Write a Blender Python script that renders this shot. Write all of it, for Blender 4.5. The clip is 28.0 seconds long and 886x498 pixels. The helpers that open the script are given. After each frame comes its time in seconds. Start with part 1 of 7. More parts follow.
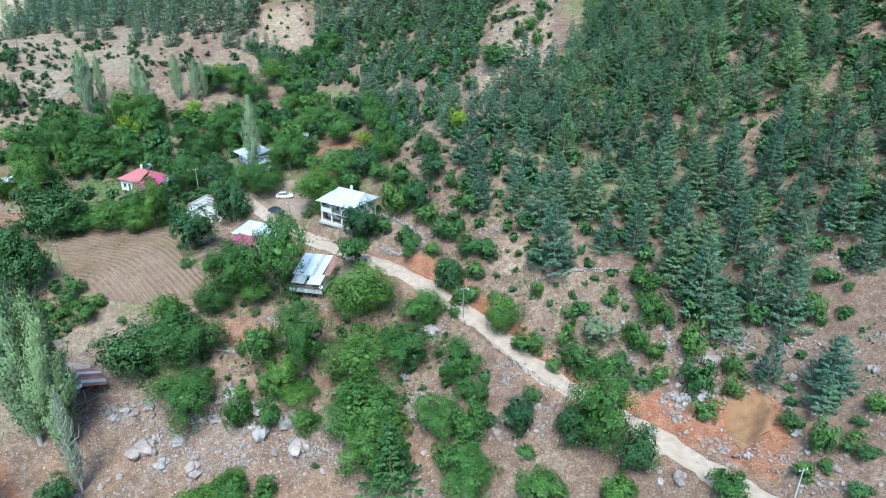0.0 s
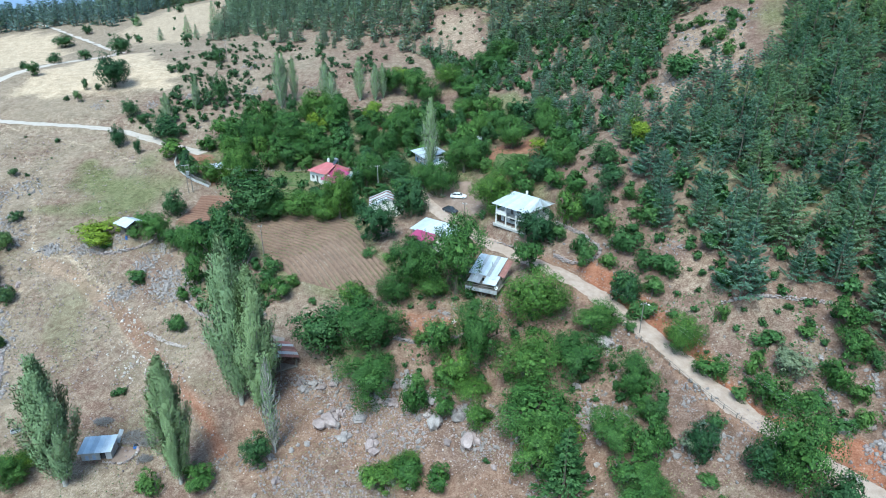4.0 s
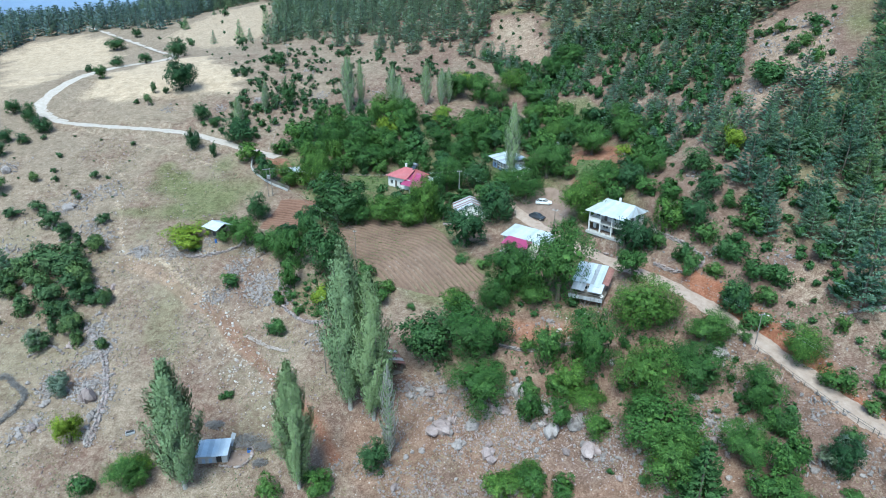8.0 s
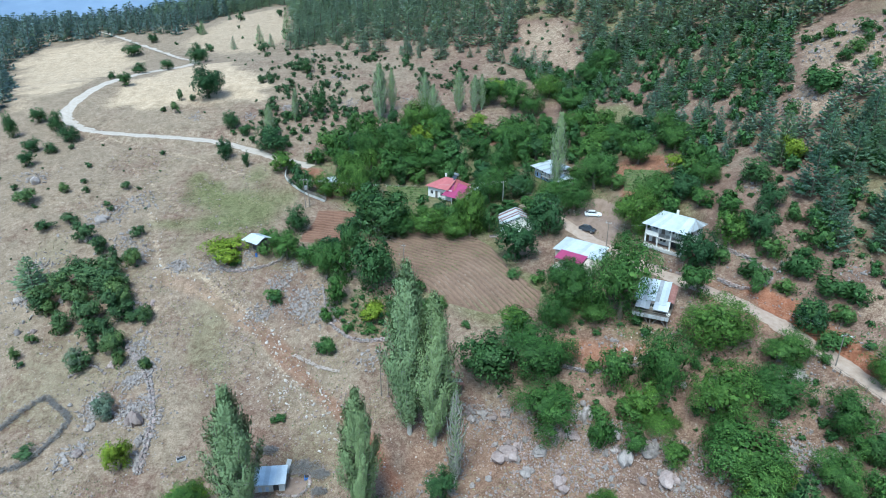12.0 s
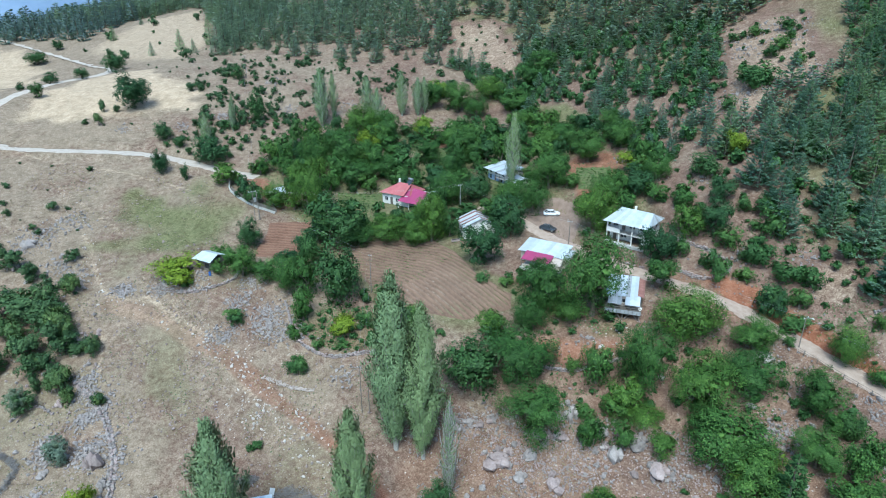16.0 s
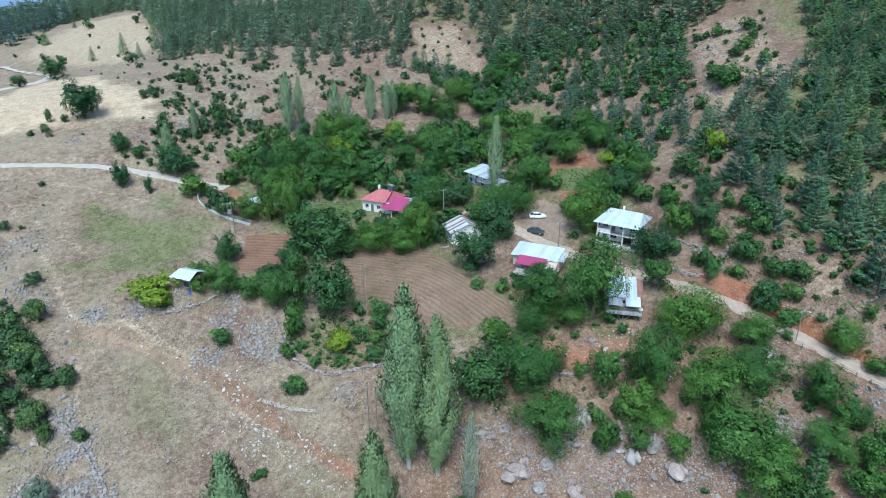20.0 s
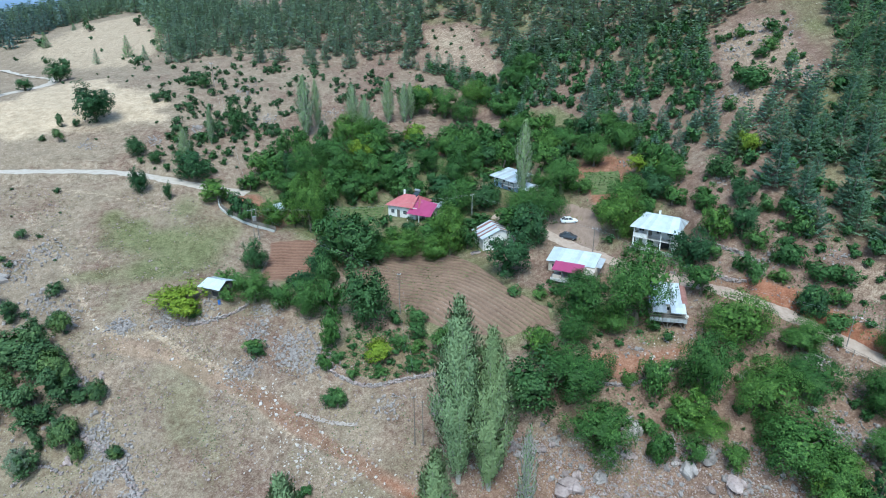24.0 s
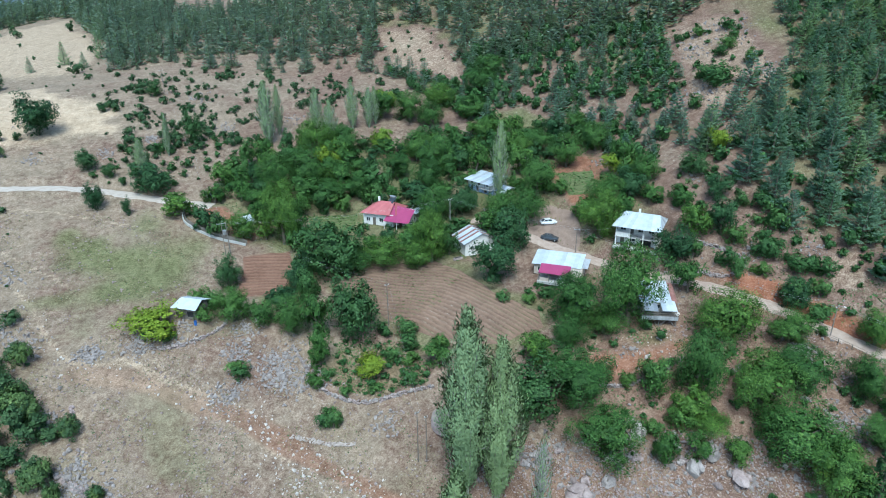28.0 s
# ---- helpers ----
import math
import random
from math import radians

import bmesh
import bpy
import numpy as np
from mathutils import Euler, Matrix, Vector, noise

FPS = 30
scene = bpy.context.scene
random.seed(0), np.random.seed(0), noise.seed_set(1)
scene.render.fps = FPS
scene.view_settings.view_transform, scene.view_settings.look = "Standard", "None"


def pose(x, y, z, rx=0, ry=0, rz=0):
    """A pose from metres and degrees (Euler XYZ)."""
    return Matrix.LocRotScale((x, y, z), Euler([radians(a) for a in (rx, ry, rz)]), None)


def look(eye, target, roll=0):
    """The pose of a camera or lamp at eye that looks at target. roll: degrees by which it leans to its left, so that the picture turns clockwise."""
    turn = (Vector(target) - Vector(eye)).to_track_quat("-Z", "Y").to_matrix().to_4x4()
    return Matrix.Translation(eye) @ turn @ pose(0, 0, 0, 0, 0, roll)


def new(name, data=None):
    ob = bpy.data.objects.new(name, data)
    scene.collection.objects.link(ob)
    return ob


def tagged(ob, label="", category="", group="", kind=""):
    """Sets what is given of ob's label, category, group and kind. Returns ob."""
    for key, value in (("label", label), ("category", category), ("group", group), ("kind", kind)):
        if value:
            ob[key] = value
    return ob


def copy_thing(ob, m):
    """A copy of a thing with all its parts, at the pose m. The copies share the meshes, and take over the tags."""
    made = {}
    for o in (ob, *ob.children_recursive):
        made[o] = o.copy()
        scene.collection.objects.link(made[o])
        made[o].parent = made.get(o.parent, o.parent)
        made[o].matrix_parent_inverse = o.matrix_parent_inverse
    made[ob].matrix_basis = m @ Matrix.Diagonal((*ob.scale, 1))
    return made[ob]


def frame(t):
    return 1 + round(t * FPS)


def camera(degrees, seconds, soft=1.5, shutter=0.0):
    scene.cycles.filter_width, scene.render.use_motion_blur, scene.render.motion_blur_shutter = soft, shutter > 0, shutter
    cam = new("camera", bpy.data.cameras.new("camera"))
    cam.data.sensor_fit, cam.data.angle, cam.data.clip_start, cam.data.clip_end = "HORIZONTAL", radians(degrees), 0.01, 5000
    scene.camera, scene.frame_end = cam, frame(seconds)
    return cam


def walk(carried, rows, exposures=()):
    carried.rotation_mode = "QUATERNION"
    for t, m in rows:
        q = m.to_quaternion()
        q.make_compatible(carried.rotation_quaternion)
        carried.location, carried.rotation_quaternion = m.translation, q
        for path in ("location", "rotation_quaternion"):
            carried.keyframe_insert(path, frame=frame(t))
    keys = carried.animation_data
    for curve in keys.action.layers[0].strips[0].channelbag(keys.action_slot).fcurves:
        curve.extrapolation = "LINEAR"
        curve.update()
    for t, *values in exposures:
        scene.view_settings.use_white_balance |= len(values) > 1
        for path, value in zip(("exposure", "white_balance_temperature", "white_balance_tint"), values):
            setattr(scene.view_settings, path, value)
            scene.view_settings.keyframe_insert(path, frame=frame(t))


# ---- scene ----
cam = camera(70.96, 28.0, soft=1.0)


def flight(x, y, z, yaw, tilt, lean):
    """The drone's pose: heading to the left of +y, tilt above the level, lean to its left, in degrees."""
    return pose(x, y, z, 90 + tilt, 0, yaw) @ pose(0, 0, 0, 0, 0, lean)


PATH = (
    (0, 37.59, -5.1, 56.9, -14.31, -23.50, 0.44),
    (0.5, 36.37, -4.93, 57.34, -10.25, -23.59, 0.37),
    (1, 35.4, -4.94, 57.26, -7.66, -23.48, 0.34),
    (1.5, 34.2, -4.93, 57.3, -6.78, -23.42, 0.34),
    (2, 32.88, -4.95, 57.42, -6.45, -23.41, 0.35),
    (2.5, 31.47, -5.03, 57.58, -4.77, -23.38, 0.36),
    (3, 30.38, -5.12, 57.51, -2.50, -23.25, 0.35),
    (3.5, 29, -5.26, 57.55, -1.79, -23.19, 0.29),
    (5.5, 21.79, -5.57, 57.92, -0.64, -23.09, 0.27),
    (6, 18.83, -5.56, 58.13, -0.58, -23.11, 0.28),
    (6.5, 15.91, -5.4, 58.07, -0.43, -23.05, 0.28),
    (7, 13.13, -5.34, 58.18, -0.26, -23.04, 0.26),
    (7.5, 10.85, -5.11, 58.17, -0.12, -22.99, 0.29),
    (8, 8.84, -4.5, 58.21, -0.07, -22.94, 0.28),
    (8.5, 7.1, -3.75, 58.43, -0.02, -22.95, 0.26),
    (9, 5.54, -2.85, 58.47, 0.07, -22.91, 0.23),
    (9.5, 3.98, -2.07, 58.64, 0.05, -22.88, 0.24),
    (10, 2.53, -1.26, 58.77, 0.06, -22.85, 0.19),
    (10.5, 1.24, -0.61, 58.81, 0.09, -22.82, 0.19),
    (11, 0.01, -0.01, 58.8, 0.13, -22.77, 0.18),
    (11.5, -1.26, 0.49, 58.8, 0.14, -22.72, 0.11),
    (12, -2.61, 1.09, 58.81, 0.09, -22.70, 0.12),
    (12.5, -3.82, 1.48, 58.83, 0.09, -22.65, 0.13),
    (14.5, -8.49, 3.12, 58.91, -2.67, -22.58, -0.00),
    (15, -9.97, 3.45, 59.08, -3.61, -22.60, 0.02),
    (15.5, -11.05, 3.82, 59.07, -4.29, -22.56, -0.03),
    (16, -12.13, 4.26, 59.09, -7.47, -22.60, -0.13),
    (16.5, -13.82, 4.77, 59.24, -9.67, -22.63, -0.12),
    (17, -15.18, 5.32, 59.4, -10.59, -22.67, -0.15),
    (17.5, -16.51, 6.01, 59.38, -11.11, -22.64, -0.18),
    (18, -17.76, 6.7, 59.36, -11.45, -22.60, -0.17),
    (18.5, -18.98, 7.46, 59.47, -11.67, -22.61, -0.20),
    (19, -20.12, 8.24, 59.44, -12.25, -22.60, -0.18),
    (19.5, -21.33, 8.99, 59.38, -12.73, -22.57, -0.20),
    (20, -22.57, 9.74, 59.32, -13.12, -22.55, -0.15),
    (20.5, -23.61, 10.49, 59.44, -13.34, -22.59, -0.24),
    (21, -24.7, 11.25, 59.47, -13.56, -22.59, -0.25),
    (21.5, -25.77, 11.95, 59.36, -13.62, -22.52, -0.26),
    (23.5, -30.24, 14.68, 59.2, -13.97, -22.42, -0.21),
    (24, -31.28, 15.38, 59.16, -13.99, -22.41, -0.23),
    (24.5, -32.21, 16.1, 59.05, -14.04, -22.36, -0.24),
    (25, -33.21, 16.85, 59.03, -14.11, -22.35, -0.23),
    (25.5, -34.45, 17.85, 59.26, -14.26, -22.42, -0.24),
    (26, -35.09, 18.35, 59.08, -14.41, -22.21, -0.50),
    (26.5, -36.02, 19.01, 58.9, -14.65, -22.13, -0.51),
    (27, -36.9, 19.74, 58.92, -15.02, -22.15, -0.48),
    (27.5, -37.45, 20.43, 58.83, -16.38, -22.13, -0.53),
    (28, -38.6, 21.15, 58.99, -19.38, -22.25, -0.57),
)
walk(cam, [(row[0], flight(*row[1:])) for row in PATH], [(0.0, 1.54, 5640.0, -8.0), (3.0, 1.34, 5620.0, -7.5), (6.0, 1.26, 5600.0, -7.0), (11.0, 1.12, 5600.0, -6.0), (28.0, 1.07, 5600.0, -6.0)])

# ---- light: a bright overcast sky, high soft sun behind the drone ----
world = bpy.data.worlds.new("world")
scene.world = world
world.use_nodes = True
wn = world.node_tree.nodes
sky = wn.new("ShaderNodeTexSky")
sky.sky_type, sky.sun_disc = "NISHITA", False
sky.sun_elevation, sky.sun_rotation = radians(60), radians(200)
sky.air_density, sky.dust_density, sky.ozone_density = 1.0, 1.0, 1.5
world.node_tree.links.new(sky.outputs[0], wn["Background"].inputs[0])
wn["Background"].inputs[1].default_value = 0.115
sun_data = bpy.data.lights.new("sun", "SUN")
sun_data.energy, sun_data.angle, sun_data.color = 2.05, radians(24), (1.0, 0.97, 0.93)
sun = new("sun", sun_data)
sun.matrix_world = look((0, 0, 0), (17, 47, -87))


# ---- materials ----
def shader(name, rough=0.8, metal=0.0):
    """A new node material with its nodes, links and surface shader."""
    mat = bpy.data.materials.new(name)
    mat.use_nodes = True
    nodes, links = mat.node_tree.nodes, mat.node_tree.links
    surf = nodes["Principled BSDF"]
    surf.inputs["Roughness"].default_value, surf.inputs["Metallic"].default_value = rough, metal
    return mat, nodes, links, surf


def noise_node(nodes, links, coords, scale, detail=4.0, rough=0.6):
    n = nodes.new("ShaderNodeTexNoise")
    n.inputs["Scale"].default_value, n.inputs["Detail"].default_value, n.inputs["Roughness"].default_value = scale, detail, rough
    links.new(coords, n.inputs["Vector"])
    return n.outputs["Fac"]


def ramp_node(nodes, links, fac, stops):
    r = nodes.new("ShaderNodeValToRGB")
    while len(r.color_ramp.elements) < len(stops):
        r.color_ramp.elements.new(0.5)
    for e, (at, colour) in zip(r.color_ramp.elements, stops):
        e.position, e.color = at, (*colour, 1) if len(colour) == 3 else colour
    links.new(fac, r.inputs["Fac"])
    return r.outputs["Color"]


def mix_node(nodes, links, fac, a, b, blend="MIX"):
    m = nodes.new("ShaderNodeMix")
    m.data_type, m.blend_type = "RGBA", blend
    for socket, value in ((m.inputs[0], fac), (m.inputs[6], a), (m.inputs[7], b)):
        if isinstance(value, (int, float)):
            socket.default_value = value
        elif isinstance(value, tuple):
            socket.default_value = (*value, 1)
        else:
            links.new(value, socket)
    return m.outputs[2]


def math_node(nodes, links, op, a, b=0.0, clamp=False):
    m = nodes.new("ShaderNodeMath")
    m.operation, m.use_clamp = op, clamp
    for socket, value in ((m.inputs[0], a), (m.inputs[1], b)):
        if isinstance(value, (int, float)):
            socket.default_value = value
        else:
            links.new(value, socket)
    return m.outputs[0]


def bump_node(nodes, links, surf, height, strength=0.4, distance=0.05):
    b = nodes.new("ShaderNodeBump")
    b.inputs["Strength"].default_value, b.inputs["Distance"].default_value = strength, distance
    links.new(height, b.inputs["Height"])
    links.new(b.outputs["Normal"], surf.inputs["Normal"])


def place_coords(nodes):
    return nodes.new("ShaderNodeNewGeometry").outputs["Position"]


def mottled(name, dark, light, scale=2.0, rough=0.85, metal=0.0, bump=0.3, depth=0.03, spread=(0.3, 0.7), objects=0.0):
    """A surface of two tones, mottled at two sizes; objects: how much the tone differs from object to object."""
    mat, nodes, links, surf = shader(name, rough, metal)
    at = nodes.new("ShaderNodeTexCoord").outputs["Object"] if objects else place_coords(nodes)
    a, b = noise_node(nodes, links, at, scale), noise_node(nodes, links, at, scale * 7, 3)
    mixed = math_node(nodes, links, "ADD", math_node(nodes, links, "MULTIPLY", a, 0.65), math_node(nodes, links, "MULTIPLY", b, 0.35))
    colour = ramp_node(nodes, links, mixed, ((spread[0], dark), (spread[1], light)))
    if objects:
        rnd = nodes.new("ShaderNodeObjectInfo").outputs["Random"]
        tone = ramp_node(nodes, links, rnd, ((0, (1 - objects,) * 3), (1, (1 + objects * 0.5,) * 3)))
        colour = mix_node(nodes, links, 1.0, colour, tone, "MULTIPLY")
    links.new(colour, surf.inputs["Base Color"])
    bump_node(nodes, links, surf, mixed, bump, depth)
    return mat


def leafy(name, dark, light, warm, rough=0.55, through_light=0.1, patch=0.0, speck=0.42, vary=1.0):
    """Leaves: tones vary from leaf to leaf and from plant to plant."""
    mat, nodes, links, surf = shader(name, rough)
    surf.inputs["Specular IOR Level"].default_value = 0.15
    island = nodes.new("ShaderNodeNewGeometry").outputs["Random Per Island"]
    rnd = nodes.new("ShaderNodeObjectInfo").outputs["Random"]
    clump = noise_node(nodes, links, place_coords(nodes), 0.55, 2)
    both = math_node(nodes, links, "ADD", math_node(nodes, links, "MULTIPLY", island, speck), math_node(nodes, links, "MULTIPLY", clump, 1.02 - speck))
    colour = ramp_node(nodes, links, both, ((0.12, dark), (0.62, light), (0.95, warm)))
    tone = ramp_node(nodes, links, rnd, ((0, (1 - 0.3 * vary, 1 - 0.24 * vary, 1 - 0.22 * vary)), (0.5, (1, 1, 1)), (1, (1 + 0.32 * vary, 1 + 0.18 * vary, 1 - 0.08 * vary))))
    colour = mix_node(nodes, links, 1.0, colour, tone, "MULTIPLY")
    links.new(colour, surf.inputs["Base Color"])
    if patch:
        tone = ramp_node(nodes, links, noise_node(nodes, links, place_coords(nodes), 0.13, 2), ((0.36, (1 - patch,) * 3), (0.64, (1 + patch, 1 + patch * 0.9, 1 + patch * 0.7))))
        colour = mix_node(nodes, links, 1.0, colour, tone, "MULTIPLY")
    back = nodes.new("ShaderNodeBsdfTranslucent")
    links.new(mix_node(nodes, links, 1.0, colour, (1.0, 1.0, 0.55), "MULTIPLY"), back.inputs["Color"])
    both_sides = nodes.new("ShaderNodeMixShader")
    both_sides.inputs[0].default_value = through_light
    links.new(surf.outputs[0], both_sides.inputs[1])
    links.new(back.outputs[0], both_sides.inputs[2])
    links.new(both_sides.outputs[0], nodes["Material Output"].inputs["Surface"])
    return mat


def ground_material():
    """Soil, dry grass, meadow, straw and stones, shared out by the cover that the ground sheet carries."""
    mat, nodes, links, surf = shader("ground_cover", 0.95)
    surf.inputs["Specular IOR Level"].default_value = 0.1
    at = place_coords(nodes)
    big, mid, fine = noise_node(nodes, links, at, 0.06, 5), noise_node(nodes, links, at, 0.8, 6, 0.7), noise_node(nodes, links, at, 3.2, 5, 0.7)
    blend = math_node(nodes, links, "ADD", math_node(nodes, links, "MULTIPLY", mid, 0.3), math_node(nodes, links, "MULTIPLY", math_node(nodes, links, "ADD", fine, noise_node(nodes, links, at, 9.0, 4, 0.75)), 0.35))
    soil = ramp_node(nodes, links, blend, ((0.4, (0.106, 0.065, 0.046)), (0.5, (0.168, 0.108, 0.083)), (0.6, (0.285, 0.207, 0.169))))
    dry = ramp_node(nodes, links, blend, ((0.38, (0.13, 0.098, 0.068)), (0.5, (0.242, 0.187, 0.137)), (0.62, (0.375, 0.297, 0.23))))
    red = ramp_node(nodes, links, blend, ((0.38, (0.118, 0.062, 0.041)), (0.5, (0.212, 0.128, 0.088)), (0.62, (0.345, 0.243, 0.188))))
    green = ramp_node(nodes, links, blend, ((0.42, (0.05, 0.068, 0.022)), (0.5, (0.118, 0.134, 0.052)), (0.58, (0.215, 0.215, 0.11))))
    straw = ramp_node(nodes, links, blend, ((0.42, (0.3, 0.22, 0.15)), (0.5, (0.44, 0.335, 0.235)), (0.58, (0.55, 0.44, 0.33))))
    cover = nodes.new("ShaderNodeAttribute")
    cover.attribute_name = "cover"
    split = nodes.new("ShaderNodeSeparateColor")
    links.new(cover.outputs["Color"], split.inputs[0])

    def share(value, soft=3.0):
        wob = math_node(nodes, links, "ADD", value, math_node(nodes, links, "MULTIPLY", math_node(nodes, links, "SUBTRACT", blend, 0.5), 1.1))
        return math_node(nodes, links, "MULTIPLY", math_node(nodes, links, "SUBTRACT", wob, 0.33), soft, True)

    way = nodes.new("ShaderNodeSeparateXYZ")
    links.new(at, way.inputs[0])
    eastward = math_node(nodes, links, "ADD", 0.44, math_node(nodes, links, "MULTIPLY", way.outputs["X"], 0.0010))
    patchy = math_node(nodes, links, "MULTIPLY", math_node(nodes, links, "SUBTRACT", math_node(nodes, links, "ADD", math_node(nodes, links, "MULTIPLY", big, 0.6), math_node(nodes, links, "MULTIPLY", mid, 0.4)), eastward), 6.0, True)
    colour = mix_node(nodes, links, patchy, soil, dry)
    colour = mix_node(nodes, links, share(split.outputs["Blue"], 2.4), colour, straw)
    colour = mix_node(nodes, links, share(split.outputs["Green"], 1.7), colour, green)
    colour = mix_node(nodes, links, share(split.outputs["Red"]), colour, red)
    raw_earth = ramp_node(nodes, links, blend, ((0.38, (0.15, 0.055, 0.032)), (0.5, (0.27, 0.115, 0.068)), (0.62, (0.38, 0.215, 0.15))))
    colour = mix_node(nodes, links, math_node(nodes, links, "MULTIPLY", math_node(nodes, links, "SUBTRACT", split.outputs["Red"], 0.8), 2.4, True), colour, raw_earth)
    cell = nodes.new("ShaderNodeTexVoronoi")
    cell.inputs["Scale"].default_value = 1.1
    links.new(at, cell.inputs["Vector"])
    stone = math_node(nodes, links, "MULTIPLY", math_node(nodes, links, "SUBTRACT", math_node(nodes, links, "ADD", 0.16, math_node(nodes, links, "MULTIPLY", math_node(nodes, links, "SUBTRACT", mid, 0.5), 0.5)), cell.outputs["Distance"]), 12.0, True)
    stony = math_node(nodes, links, "MULTIPLY", stone, cover.outputs["Alpha"])
    colour = mix_node(nodes, links, stony, colour, ramp_node(nodes, links, fine, ((0.3, (0.26, 0.235, 0.22)), (0.7, (0.58, 0.53, 0.49)))))
    worn = ramp_node(nodes, links, noise_node(nodes, links, at, 0.27, 6, 0.65), ((0.36, (0.82, 0.82, 0.8)), (0.5, (0.98, 0.98, 0.97)), (0.64, (1.1, 1.09, 1.08))))
    colour = mix_node(nodes, links, 1.0, colour, worn, "MULTIPLY")
    links.new(colour, surf.inputs["Base Color"])
    bump_node(nodes, links, surf, math_node(nodes, links, "ADD", blend, math_node(nodes, links, "MULTIPLY", stony, 0.5)), 0.6, 0.16)
    return mat


GROUND = ground_material()
GRAVEL = mottled("pale_gravel", (0.28, 0.2, 0.155), (0.47, 0.375, 0.31), 0.8, 0.95, bump=0.4)
GRAVEL_PALE = mottled("white_gravel", (0.35, 0.29, 0.24), (0.53, 0.465, 0.405), 0.8, 0.95, bump=0.4)


def tilth(name, moist, dry):
    """Ploughed soil: crumbly, paler where the ridges have dried out."""
    mat, nodes, links, surf = shader(name, 0.95)
    at = place_coords(nodes)
    crumb = math_node(nodes, links, "ADD", math_node(nodes, links, "MULTIPLY", noise_node(nodes, links, at, 2.4, 5, 0.7), 0.6), math_node(nodes, links, "MULTIPLY", noise_node(nodes, links, at, 0.16, 3), 0.4))
    crest = nodes.new("ShaderNodeAttribute")
    crest.attribute_name = "crest"
    dryness = math_node(nodes, links, "ADD", math_node(nodes, links, "MULTIPLY", crest.outputs["Fac"], 0.13), crumb)
    links.new(ramp_node(nodes, links, dryness, ((0.3, moist), (0.72, dry))), surf.inputs["Base Color"])
    bump_node(nodes, links, surf, crumb, 0.7, 0.08)
    return mat


TILTH = tilth("ploughed_soil", (0.085, 0.05, 0.034), (0.265, 0.172, 0.12))
TILTH_RED = tilth("red_ploughed_soil", (0.1, 0.048, 0.03), (0.25, 0.14, 0.095))
ROCK = mottled("pale_limestone", (0.165, 0.14, 0.13), (0.46, 0.41, 0.39), 1.6, 0.9, bump=0.6, depth=0.08, objects=0.3)
ROCK_WARM = mottled("stained_limestone", (0.165, 0.117, 0.106), (0.46, 0.378, 0.36), 1.8, 0.9, bump=0.6, depth=0.08, objects=0.3)
ROCK_PALE = mottled("white_limestone", (0.34, 0.295, 0.265), (0.64, 0.58, 0.535), 1.8, 0.9, bump=0.5, depth=0.06)
BARK = mottled("bark", (0.07, 0.055, 0.04), (0.19, 0.16, 0.13), 3.0, 0.9)
BARK_PALE = mottled("pale_bark", (0.22, 0.21, 0.19), (0.46, 0.45, 0.42), 2.5, 0.85)
LEAF_WALNUT = leafy("walnut_leaves", (0.008, 0.027, 0.008), (0.078, 0.168, 0.041), (0.198, 0.33, 0.08))
LEAF_OAK = leafy("oak_leaves", (0.012, 0.034, 0.013), (0.052, 0.118, 0.046), (0.11, 0.205, 0.08))
LEAF_YELLOW = leafy("yellow_green_leaves", (0.06, 0.11, 0.014), (0.16, 0.25, 0.035), (0.28, 0.36, 0.06))
LEAF_GREY = leafy("grey_green_leaves", (0.07, 0.105, 0.075), (0.15, 0.205, 0.15), (0.24, 0.30, 0.23))
LEAF_POPLAR = leafy("poplar_leaves", (0.125, 0.19, 0.098), (0.2, 0.285, 0.145), (0.275, 0.365, 0.195), speck=0.15, vary=0.3)
LEAF_PINE = leafy("pine_needles", (0.11, 0.2, 0.145), (0.25, 0.39, 0.29), (0.37, 0.525, 0.385), 0.6, 0.48, 0.2, 0.34)
# Pine needles again, slightly bluer: the haze of distance tinted into the colour.
LEAF_PINE_HAZED = leafy("hazed_slope_needles", (0.115, 0.194, 0.162), (0.255, 0.38, 0.305), (0.37, 0.505, 0.39), 0.6, 0.48, 0.2, 0.34)
# Skyline needles carry more of the distance haze, mixed into their blue-green.
LEAF_FAR = leafy("hazed_skyline_needles", (0.1, 0.165, 0.155), (0.225, 0.325, 0.285), (0.32, 0.43, 0.36), 0.6, 0.35, 0.25, 0.36)
# Bluest needles, for the ridge: distance haze painted into the leaf colour.
LEAF_RIDGE = leafy("hazed_ridge_needles", (0.095, 0.15, 0.165), (0.195, 0.275, 0.275), (0.28, 0.37, 0.355), 0.6, 0.35, 0.2, 0.3)
LEAF_HILL = leafy("hill_bush_leaves", (0.03, 0.062, 0.028), (0.085, 0.15, 0.06), (0.16, 0.24, 0.1))
LEAF_SCRUB = leafy("scrub_leaves", (0.016, 0.045, 0.012), (0.08, 0.168, 0.053), (0.152, 0.26, 0.088))
TIN = mottled("pale_roof_tin", (0.50, 0.55, 0.60), (0.72, 0.77, 0.81), 0.7, 0.42, 0.25, 0.08, 0.02, objects=0.18)
TIN_OLD = mottled("weathered_grey_tin", (0.34, 0.35, 0.37), (0.58, 0.60, 0.62), 0.9, 0.5, 0.3, 0.1, 0.02, objects=0.2)
TIN_RUST = mottled("rusty_tin", (0.16, 0.062, 0.05), (0.34, 0.18, 0.155), 1.4, 0.75, 0.1, 0.15, 0.02, objects=0.25)
TIN_RED = mottled("orange_red_roof", (0.34, 0.085, 0.09), (0.45, 0.15, 0.155), 0.8, 0.55, 0.0, 0.1, 0.02, objects=0.1)
